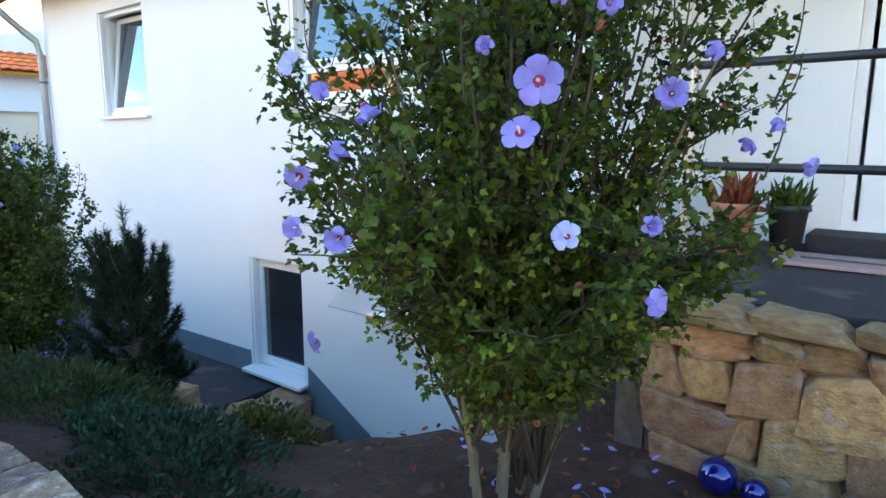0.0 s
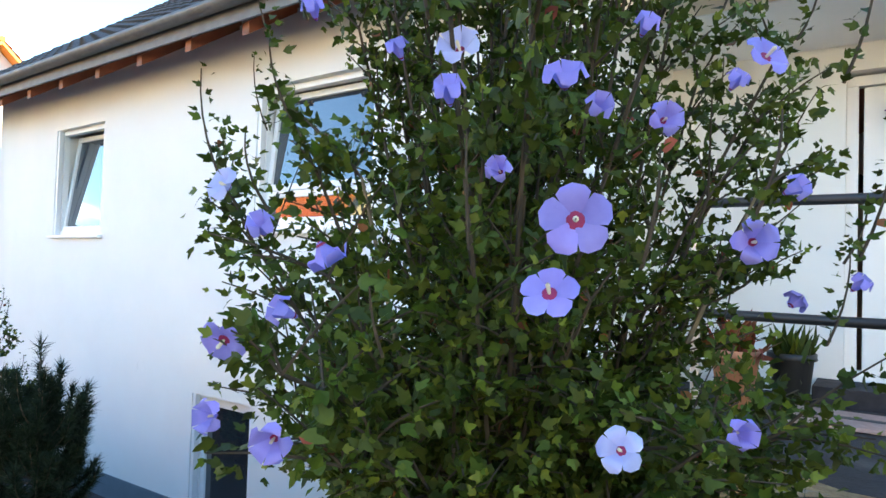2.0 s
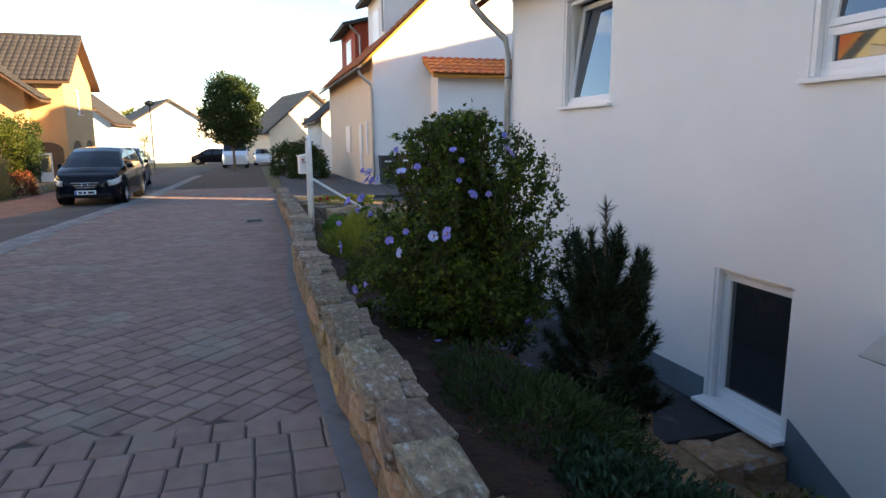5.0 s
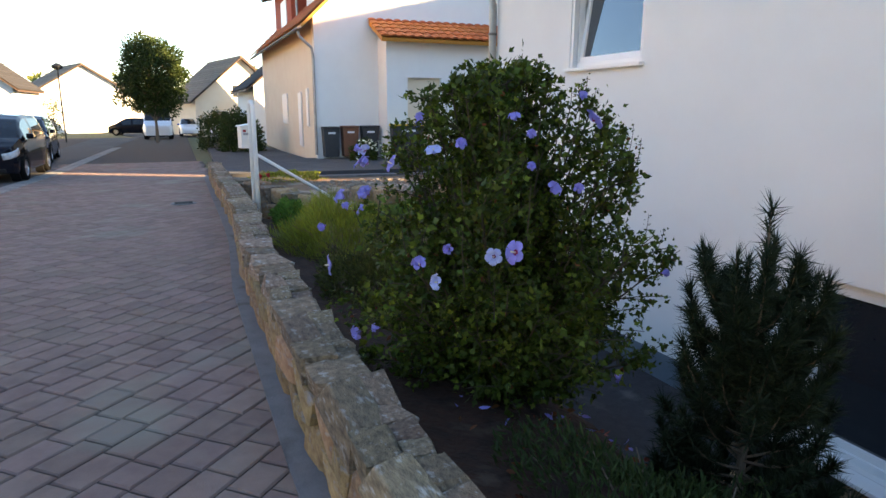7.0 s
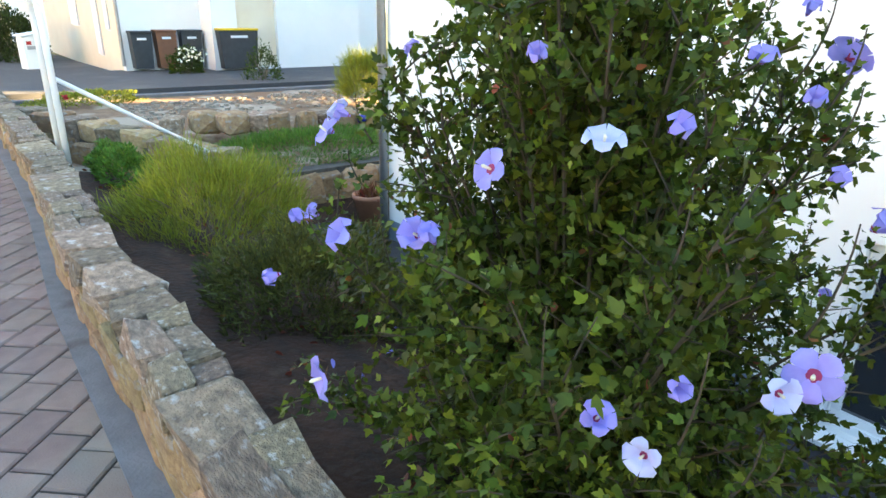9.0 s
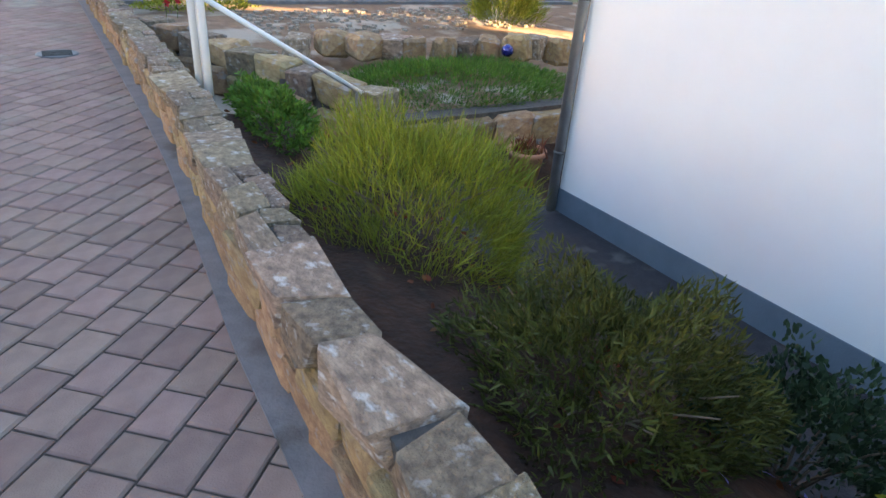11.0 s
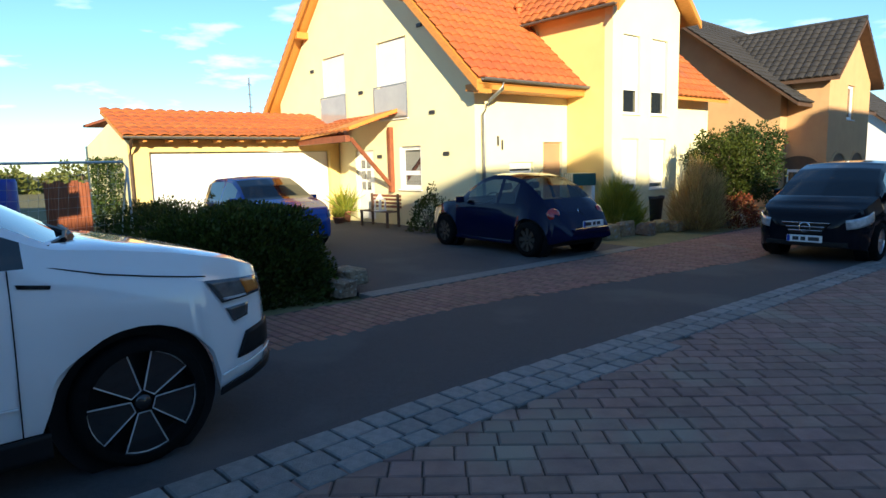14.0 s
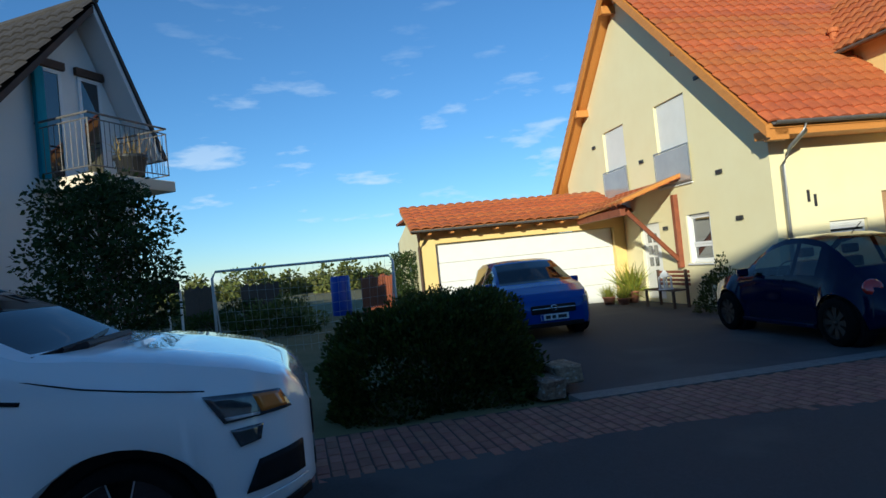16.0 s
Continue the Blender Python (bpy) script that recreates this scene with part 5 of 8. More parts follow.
for k in range(3):
    part("door_lettering", bx(-1.80 + k * 0.07, -1.745 + k * 0.07, -0.930, -0.922, 0.79, 0.825), M_INK, suv, "dark lettering bar")

BEETLE = dict(L=4.08, W=1.72, wheels=(0.80, 3.31), wr=0.32, paint=M_NAVY, label="dark blue rounded coupe parked in the driveway", arch=1.22, flare=0.075,
              top=[(0, 0.45), (0.08, 0.62), (0.25, 0.76), (0.6, 0.90), (1.0, 0.97), (1.22, 1.0), (1.5, 1.22), (1.8, 1.40), (2.1, 1.48), (2.5, 1.48), (2.9, 1.40), (3.2, 1.25), (3.5, 1.03), (3.8, 0.78), (4.0, 0.55), (4.08, 0.45)],
              belt=[(0, 0.43), (0.25, 0.70), (0.6, 0.82), (1.2, 0.90), (2.5, 0.94), (3.1, 0.92), (3.6, 0.80), (4.08, 0.43)],
              wide=[(0, 0.55), (0.1, 0.72), (0.3, 0.84), (0.8, 0.90), (1.5, 0.92), (2.6, 0.92), (3.3, 0.90), (3.8, 0.80), (4.08, 0.58)],
              low=[(0, 0.30), (0.4, 0.22), (3.7, 0.24), (4.08, 0.34)], glass=(1.22, 1.95, 2.75, 3.5), bpillar=2.42, mirror=(1.45, 0.92), rim=spoked(8, M_BRONZE_RIM, M_BRONZE_RIM, None, 0.4), tumble=0.46,
              apillar=0.28, cpillar=0.62, mirror_m=M_NAVY, glass_m=M_CAR_CLEAR)
bw = Vector((-8.17, 17.87, 0))
bf = Vector((-10.67, 18.20, 0))
ang = math.degrees(math.atan2((bf - bw).y, (bf - bw).x))
ahead = (bf - bw).normalized()
left = Vector((-ahead.y, ahead.x, 0))
nose = bf + ahead * 0.80 - left * 0.78
beetle = car((nose.x, nose.y, gz(18.9)), ang, BEETLE)
for sg in (1, -1):
    part("tail_lamp", lt([(0, 0.03), (0.07, 0.028), (0.105, 0.012), (0.115, -0.02)], 20, pose(-3.74, sg * 0.60, 0.78, 0, -62, sg * -32)), M_TAIL, beetle, "round red tail lamp", smooth=True)
    part("running_board", bx(-2.9, -1.2, sg * 0.80 - 0.03, sg * 0.80 + 0.03, 0.20, 0.27, 0.02), M_NAVY, beetle)
part("rear_bumper", bx(-4.10, -3.96, -0.46, 0.46, 0.42, 0.53, 0.05), M_NAVY, beetle)
for y in (0.36, -0.36):
    part("seat_back", bx(-2.28, -2.12, y - 0.2, y + 0.2, 0.45, 1.12, 0.06), M_BLACK, beetle)
    part("head_rest", bx(-2.30, -2.2, y - 0.12, y + 0.12, 1.16, 1.30, 0.04), M_BLACK, beetle)
part("rear_bench", bx(-3.0, -2.8, -0.5, 0.5, 0.45, 1.0, 0.06), M_BLACK, beetle)
plate(beetle, -4.11, 0.0, 0.60, nose=False)
part("emblem", lt([(0.05, 0.012), (0.055, 0)], 18, pose(-3.80, 0, 0.80, 0, -55, 0)), M_CHROME, beetle)
part("antenna", tb([(-2.75, 0, 1.45), (-2.95, 0, 1.60)], 0.006, 5), M_BLACK, beetle)
part("door_gap", bx(-1.36, -1.352, -0.80, -0.796, 0.3, 0.9), M_BLACK, beetle)
part("steering_wheel", lt([(0.17, -0.012), (0.185, 0), (0.17, 0.012)], 20, pose(-1.75, 0.33, 0.95, 0, 65, 0)), M_BLACK, beetle)

ACLASS = dict(L=3.88, W=1.76, wheels=(0.78, 3.35), wr=0.31, paint=M_DARK_CAR, label="black compact car parked at the lane edge", arch=1.16,
              top=[(0, 0.56), (0.03, 0.68), (0.08, 0.76), (0.2, 0.84), (0.5, 0.95), (0.80, 1.03), (1.15, 1.27), (1.5, 1.47), (1.8, 1.56), (2.2, 1.59), (3.0, 1.56), (3.5, 1.48), (3.72, 1.2), (3.88, 0.8)],
              belt=[(0, 0.54), (0.08, 0.71), (0.2, 0.79), (0.6, 0.88), (1.1, 0.95), (3.4, 1.05), (3.88, 0.75)],
              wide=[(0, 0.46), (0.03, 0.60), (0.08, 0.72), (0.16, 0.82), (0.3, 0.91), (0.8, 0.98), (3.2, 0.99), (3.7, 0.93), (3.88, 0.8)],
              low=[(0, 0.26), (0.3, 0.2), (3.6, 0.22), (3.88, 0.34)], glass=(0.80, 1.72, 3.3, 3.72), bpillar=2.2, mirror=(1.3, 0.98), rim=spoked(7, M_RIM, M_RIM, None, 0.42), mirror_m=M_DARK_CAR)
acar = car((-4.47, 20.3, gz(20.4)), -91, ACLASS)
shell_patch(acar, "headlight", 0.045, 0.46, 0.60, 0.75, ACLASS, M_LAMP, 0.12, 0.014, label="clear headlight")
bm = bmesh.new()
prism(bm, [(-0.34, 0.64), (-0.22, 0.46), (0.22, 0.46), (0.34, 0.64)], -0.02, 0.03, "x")
part("grille", bm, M_BLACK, acar)
for z, w_ in ((0.635, 0.35), (0.57, 0.28), (0.51, 0.24)):
    part("grille_bar", bx(0.02, 0.045, -w_, w_, z - 0.009, z + 0.009, 0.004), M_CHROME, acar)
part("emblem", lt([(0.075, -0.006), (0.085, 0.0), (0.075, 0.006)], 22, pose(0.05, 0, 0.565, 0, 90, 0)), M_CHROME, acar)
for y in (0.36, -0.36):
    part("seat_back", bx(-2.0, -1.85, y - 0.22, y + 0.22, 0.5, 1.25, 0.06), M_BLACK, acar)
plate(acar, 0.045, 0, 0.38)
part("lower_intake", bx(-0.05, 0.012, -0.6, 0.6, 0.26, 0.34, 0.015), M_BLACK, acar)

CORSA = dict(L=4.02, W=1.74, wheels=(0.82, 3.33), wr=0.31, paint=M_BLUE_CAR, label="bright blue hatchback before the garage door", arch=1.16,
             top=[(0, 0.55), (0.06, 0.70), (0.25, 0.83), (0.6, 0.94), (0.95, 1.0), (1.1, 1.05), (1.5, 1.28), (1.9, 1.44), (2.3, 1.48), (3.0, 1.45), (3.5, 1.36), (3.8, 1.1), (4.02, 0.75)],
             belt=[(0, 0.53), (0.25, 0.75), (0.6, 0.85), (1.1, 0.90), (3.4, 1.02), (4.02, 0.7)],
             wide=[(0, 0.62), (0.1, 0.78), (0.3, 0.90), (0.8, 0.98), (3.2, 0.99), (3.8, 0.92), (4.02, 0.8)],
             low=[(0, 0.25), (0.3, 0.2), (3.6, 0.22), (4.02, 0.34)], glass=(1.0, 1.85, 3.4, 3.9), bpillar=2.3, mirror=(1.35, 0.92), rim=spoked(5, M_RIM, M_RIM, None, 0.5), mirror_m=M_BLUE_CAR)
corsa = car((-12.0, 15.55, gz(15.3)), -6, CORSA)
shell_patch(corsa, "headlight", 0.06, 0.50, 0.64, 0.76, CORSA, M_LAMP, 0.06, 0.010, label="clear headlight")
part("grille", bx(-0.03, 0.025, -0.42, 0.42, 0.46, 0.62, 0.03), M_BLACK, corsa)
part("grille_bar", bx(0.02, 0.036, -0.40, 0.40, 0.545, 0.565, 0.006), M_CHROME, corsa)
part("emblem", lt([(0.05, -0.006), (0.06, 0.0), (0.05, 0.006)], 18, pose(0.045, 0, 0.56, 0, 90, 0)), M_CHROME, corsa)
plate(corsa, 0.035, 0, 0.40)
part("lower_intake", bx(-0.05, 0.012, -0.55, 0.55, 0.22, 0.30, 0.015), M_BLACK, corsa)

# cars further up the street
WAGON = dict(ACLASS, label="dark blue car parked behind the black one", paint=M_NAVY)
car((-4.95, 27.0, gz(27)), -86, WAGON)
VAN = dict(L=5.6, W=2.0, wheels=(0.95, 4.5), wr=0.34, paint=M_SKODA, label="white van with blue lower body at the street end", arch=1.15,
           top=[(0, 0.8), (0.06, 1.0), (0.3, 1.12), (0.8, 1.3), (1.0, 1.45), (1.6, 2.2), (2.0, 2.42), (5.5, 2.45), (5.6, 2.2)], belt=[(0, 0.75), (0.8, 1.15), (1.2, 1.25), (5.6, 1.3)],
           wide=[(0, 0.8), (0.2, 0.94), (0.5, 1.0), (5.6, 1.0)], low=[(0, 0.3), (5.6, 0.3)], glass=(0.9, 1.75, 5.5, 5.55), bpillar=2.3, mirror=(1.3, 1.3), rim=spoked(6, M_RIM, M_RIM), tumble=0.12, cpillar=2.4)
car((-1.55, 53.5, gz(54)), -90, VAN, "van")
SMALL = dict(CORSA, paint=M_SKODA, label="small white car at the street end")
car((0.7, 60.5, gz(60)), -90, SMALL)
JEEP = dict(ACLASS, label="dark off-road car before the low white house", paint=M_DARK_CAR)
car((-6.2, 70.0, gz(70)), 170, JEEP)
# ---- plants ----
rng = np.random.default_rng(7)
LOBED = np.array([(0, 0), (-0.30, 0.22), (-0.42, 0.50), (-0.20, 0.52), (-0.14, 0.78), (0, 1.0), (0.14, 0.78), (0.20, 0.52), (0.42, 0.50), (0.30, 0.22)])
OVAL = np.array([(0, 0), (-0.24, 0.3), (-0.22, 0.65), (0, 1.0), (0.22, 0.65), (0.24, 0.3)])
BLADE = np.array([(-0.5, 0), (-0.35, 0.6), (0, 1.0), (0.35, 0.6), (0.5, 0)])


def leaf_cloud(name, at, way, size, outline, material, parent, label="", fold=0.18, width=1.0, kind="", category=""):
    """Many small leaves in one mesh: places, the ways they point, and their lengths."""
    at, way = np.asarray(at, float), np.asarray(way, float)
    n, k = len(at), len(outline)
    way = way / np.maximum(np.linalg.norm(way, axis=1, keepdims=True), 1e-6)
    rnd = rng.normal(size=(n, 3))
    side = np.cross(way, rnd)
    side /= np.maximum(np.linalg.norm(side, axis=1, keepdims=True), 1e-6)
    nor = np.cross(side, way)
    size = np.broadcast_to(np.asarray(size, float), (n,))[:, None]
    vs = np.empty((n, k, 3))
    for i, (a, b) in enumerate(outline):
        vs[:, i] = at + side * (a * width * size) + way * (b * size) + nor * (abs(a) * fold * size - 0.12 * b * b * size)
    faces = (np.arange(n)[:, None] * k + np.arange(k)).tolist()
    return raw(name, vs.reshape(-1, 3).tolist(), faces, material, parent, label, category, kind=kind)


def branch_tube(bm, pts, r0, r1, seg=5):
    tube(bm, pts, r0, seg, r1)


def bezier(a, b, c, n=8):
    a, b, c = Vector(a), Vector(b), Vector(c)
    return [a * (1 - t) ** 2 + b * (2 * t * (1 - t)) + c * t * t for t in (i / (n - 1) for i in range(n))]


def flower_mesh(petal_m, r=0.05, open_=0.35):
    """A five-petalled funnel flower: petals, a dark eye and a pistil, looking along +z."""
    bm = bmesh.new()
    for p in range(5):
        a0 = 2 * math.pi * p / 5
        rows = []
        for i, (d, w, h) in enumerate(((0.10, 0.10, 0.0), (0.45, 0.34, 0.18), (0.8, 0.50, 0.34), (1.02, 0.36, 0.36 - min(open_ * 0.4, 0.16)))):
            row = []
            for s in (-1, 0, 1):
                dd = d * r * (1.0 if s == 0 else 0.95) + (0.004 if i == 3 and s == 0 else 0)
                q = Vector((dd, s * w * r, h * r * open_ * 2.2 + (0.05 * r if s else 0) + 0.03 * r * math.sin(7 * p + 3 * i + s)))
                row.append(bm.verts.new(Matrix.Rotation(a0, 3, "Z") @ q))
            rows.append(row)
        for u, v in zip(rows, rows[1:]):
            for s in range(2):
                bm.faces.new((u[s], u[s + 1], v[s + 1], v[s]))
    me = bpy.data.meshes.new("petals")
    bm.to_mesh(me)
    bm.free()
    me.materials.append(petal_m)
    for p in me.polygons:
        p.use_smooth = True
    bm = bmesh.new()
    lathe(bm, [(0.02 * r, -0.02 * r), (0.28 * r, 0.06 * r + 0.1 * r * open_), (0.02 * r, 0.1 * r)], 10)
    eye = bpy.data.meshes.new("eye")
    bm.to_mesh(eye)
    bm.free()
    eye.materials.append(M_PETAL_EYE)
    bm = bmesh.new()
    lathe(bm, [(0.05 * r, 0.02 * r), (0.075 * r, 0.3 * r), (0.09 * r, 0.62 * r), (0.03 * r, 0.72 * r)], 7)
    pis = bpy.data.meshes.new("pistil")
    bm.to_mesh(pis)
    bm.free()
    pis.materials.append(M_PISTIL)
    return me, eye, pis


FLOWER_OPEN = flower_mesh(M_PETAL, 0.052, 0.45)
FLOWER_WIDE = flower_mesh(M_PETAL, 0.050, 0.22)
FLOWER_PALE = flower_mesh(M_PETAL_PALE, 0.042, 1.0)
FLOWER_CUP = flower_mesh(M_PETAL, 0.036, 1.5)
FLOWER_ROLLED = flower_mesh(M_PETAL, 0.024, 2.6)


def add_flower(parent, at, way, kind, scale=1.0):
    me, eye, pis = kind
    f = mesh_only("flower", me, parent)
    q = Vector(way).to_track_quat("Z", "Y")
    f.matrix_basis = Matrix.LocRotScale(Vector(at), q, Vector((scale, scale, scale))) @ pose(0, 0, 0, 0, 0, rng.uniform(0, 72))
    mesh_only("eye", eye, f)
    mesh_only("pistil", pis, f)


def mesh_only(name, me, parent):
    o = new(name, me)
    o.parent = parent
    return o


def hibiscus(at, crown, radii, stems, leaves_per, leaf, flowers, label, bare=0.3, spread=0.16, seed=1, shoots=0, shape=((0, 1), (1, 1))):
    """A shrub: upright stems fanning from the foot, twigs, lobed leaves and funnel flowers."""
    global rng
    rng = np.random.default_rng(seed)
    h = thing("hibiscus_bush", at, 0, label, "shrub")
    o = Vector(at)
    c, r = Vector(crown) - o, Vector(radii)
    wood = bmesh.new()
    la, lw, ls = [], [], []
    ya, yw, ys = [], [], []
    trunk = bmesh.new()
    lower = []
    for s in range(stems):
        a = 2 * math.pi * (s * 0.618 + rng.uniform(-0.05, 0.05))
        k = ((s * 0.7548 + 0.3) % 1) ** 0.5
        foot = Vector((spread * k * math.cos(a), spread * k * math.sin(a), -0.05))
        zt = rng.uniform(0.25, 0.98)
        rad = math.sqrt(max(0.05, 1 - (2 * zt - 1) ** 2)) if zt > 0.5 else 1.0
        wd = interp(zt, shape)
        rad *= wd
        tip = c + Vector((r.x * k * rad * math.cos(a) * rng.uniform(0.75, 1.05), r.y * k * rad * math.sin(a) * rng.uniform(0.75, 1.05), r.z * (2 * zt - 1)))
        mid = foot.lerp(tip, 0.5) + Vector((0.10 * math.cos(a), 0.10 * math.sin(a), 0.18)) * -1 * (0.3 + k) + Vector((0, 0, 0.25 * k))
        if s >= 6 and bare > 0.3:      # side stems leave the main stems above the ground
            foot = lower[s % 6][1 + s % 3]
            mid = foot.lerp(tip, 0.45) + Vector((0, 0, 0.12))
        pts = bezier(foot, mid, tip, 9)
        if s < 6:
            lower.append(pts)
        branch_tube(trunk if s < 6 else wood, pts, (0.024 if bare > 0.3 else 0.016) if s < 6 else 0.009, 0.004)
        for j in range(3, 9):
            base = pts[j]
            for q in range(3):
                v = Vector(rng.normal(size=3))
                v.z = abs(v.z) * 0.7 + 0.35
                out = (base - c)
                v += out.normalized() * 0.9
                ln = rng.uniform(0.10, 0.30)
                end = base + v.normalized() * ln
                wd = interp((end.z - c.z) / (2 * r.z) + 0.5, shape)
                e = Vector(((end - c).x / (r.x * wd), (end - c).y / (r.y * wd), (end - c).z / r.z))
                if e.length > 1.04 + 0.10 * noise.noise(end * 2.5):
                    end = c + Vector((e.normalized().x * r.x * wd, e.normalized().y * r.y * wd, e.normalized().z * r.z)) * rng.uniform(0.93, 1.06)
                tw = bezier(base, base.lerp(end, 0.5) + Vector((0, 0, 0.02)), end, 4)
                branch_tube(wood, tw, 0.0035, 0.0016, 4)
                if base.z < bare or end.z < bare:
                    continue
                for _ in range(leaves_per):
                    t = rng.uniform(0.15, 1.05)
                    p = base.lerp(end, t) + Vector(rng.normal(size=3)) * 0.022
                    d = (end - base).normalized() * 0.5 + Vector(rng.normal(size=3)) * 0.7 + Vector((0, 0, -0.12))
                    fresh = t > 0.86 and rng.random() < 0.5
                    (ya if fresh else la).append(p)
                    (yw if fresh else lw).append(d)
                    (ys if fresh else ls).append(leaf * rng.uniform(0.55, 1.25) * (0.75 if fresh else 1.0))
    for s in range(shoots):
        a = rng.uniform(0, 2 * math.pi)
        k = rng.uniform(0.2, 1.0)
        z = rng.uniform(-0.2, 0.9)
        rr = math.sqrt(max(0.0, 1 - z * z))
        base = c + Vector((r.x * rr * math.cos(a), r.y * rr * math.sin(a), r.z * z)) * 0.9
        wd = interp(0.5 + z / 2, shape)
        base = Vector((c.x + (base.x - c.x) * wd, c.y + (base.y - c.y) * wd, base.z))
        end = base + Vector((0.05 * math.cos(a), 0.05 * math.sin(a), rng.uniform(0.12, 0.26)))
        pts = bezier(base, base.lerp(end, 0.5) + Vector((0.03 * math.cos(a), 0.03 * math.sin(a), 0)), end, 6)
        branch_tube(wood, pts, 0.0035, 0.0015, 4)
        for t in np.linspace(0, 1, 20):
            p = base.lerp(end, t)
            la.append(p + Vector(rng.normal(size=3)) * 0.01)
            lw.append(Vector((math.cos(t * 40 + s), math.sin(t * 40 + s), 0.35)))
            ls.append(leaf * (1.0 - 0.55 * t) * rng.uniform(0.7, 1.1))
    part("stem", trunk, M_STEM, h, "grey upright stems")
    part("branchwork", wood, M_TWIG, h)
    leaf_cloud("crown", la, lw, ls, LOBED, M_LEAF, h, "lobed dark green leaves", width=0.85)
    leaf_cloud("young_leaves", ya, yw, ys, LOBED, M_LEAF_YOUNG, h, "fresh yellow-green shoot tips", kind="stuff")
    pick = [i for i in range(0, len(la), 97)]
    leaf_cloud("withered_bloom", [la[i] for i in pick], [lw[i] for i in pick], [0.03] * len(pick), OVAL, M_LEAF_DRY, h, "rust-brown withered blooms", width=1.6, kind="stuff")
    for i, f in enumerate(flowers):
        p = Vector(f) - o
        d = (p - c).normalized() + Vector((0, 0, 0.05)) + Vector(rng.normal(size=3)) * 0.35
        add_flower(h, p * 1.0, d, (FLOWER_ROLLED, FLOWER_CUP, FLOWER_ROLLED, FLOWER_CUP, FLOWER_OPEN, FLOWER_ROLLED, FLOWER_PALE)[i % 7] if i > 0 or seed != 3 else FLOWER_WIDE, rng.uniform(0.75, 1.0))
    return h


F1 = [(1.11, 0.79, 1.57), (1.24, 0.55, 1.22), (1.09, 0.96, 1.86), (1.3, 0.69, 1.85), (1.15, 0.77, 1.68), (1.34, 0.74, 2.01), (1.01, 1.4, 1.74), (1.32, 0.58, 1.37), (1.39, 0.57, 1.66), (1.84, 0.45, 1.58), (1.8, 0.36, 1.5), (0.96, 1.33, 1.47), (0.96, 1.15, 1.52), (1.13, 0.97, 1.96), (1.1, 0.87, 1.75), (0.98, 1.13, 1.64), (1.21, 0.77, 1.85), (0.95, 1.18, 1.33), (1.78, 0.61, 2.08), (1.46, 0.62, 1.93), (1.17, 0.7, 1.35), (0.98, 1.26, 1.65), (1.19, 0.81, 1.89), (1.09, 1.06, 1.95), (0.95, 1.33, 1.34)]
F2 = [(1.45, 5.11, 1.10), (1.33, 5.13, 1.10), (1.27, 5.20, 1.19), (0.83, 5.32, 0.79), (0.58, 5.87, 0.69), (0.62, 6.17, 0.83), (1.08, 5.13, 0.85), (0.93, 5.24, 0.87), (0.65, 5.86, 1.01), (0.97, 5.65, 1.38), (1.29, 5.37, 1.38), (1.69, 5.37, 1.38), (1.71, 5.49, 1.47), (0.95, 5.46, 1.24), (1.04, 5.39, 1.27), (0.66, 5.66, 0.41), (0.71, 5.51, 0.47), (1.75, 5.17, 0.21), (0.81, 5.60, 1.19), (0.71, 5.64, 1.05), (0.89, 5.25, 0.73), (1.33, 5.28, 1.31), (0.94, 6.58, 0.82), (0.80, 6.43, 0.86), (0.93, 6.43, 1.12), (0.86, 6.33, 1.14), (0.81, 6.12, 1.22), (0.87, 6.27, 1.20)]
extra = []
for i in range(5):
    a, z = 2.4 * i + 2, -0.5 + 1.4 * ((i * 0.618) % 1)
    extra.append((1.75 + 0.8 * math.sqrt(max(0, 1 - z * z)) * math.cos(a), 1.25 + 0.8 * math.sqrt(max(0, 1 - z * z)) * math.sin(a), 1.35 + 1.1 * z))
bush_near = hibiscus((2.1, 1.45, -0.10), (1.79, 1.19, 1.44), (0.90, 0.86, 1.2), 130, 24, 0.039, F1 + extra, "tall hibiscus bush with blue-violet blooms on bare stems", bare=0.66, seed=3, shoots=36, shape=((0, 0.12), (0.2, 0.42), (0.4, 0.92), (0.6, 1.0), (1, 1.28)))
extra = []
for i in range(6):
    a, z = 2.4 * i + 1, -0.4 + 1.3 * ((i * 0.618) % 1)
    extra.append((1.50 + 0.88 * math.sqrt(max(0, 1 - z * z)) * math.cos(a), 5.92 + 0.9 * math.sqrt(max(0, 1 - z * z)) * math.sin(a), 0.66 + 0.95 * z))
bush_far = hibiscus((1.55, 5.90, -0.12), (1.52, 5.90, 0.64), (0.96, 0.92, 1.0), 118, 23, 0.042, F2 + extra, "rounded hibiscus bush with blue-violet blooms in the bed", bare=0.03, seed=5, shoots=26, shape=((0, 0.8), (0.3, 1.0), (0.65, 0.98), (1, 0.85)))


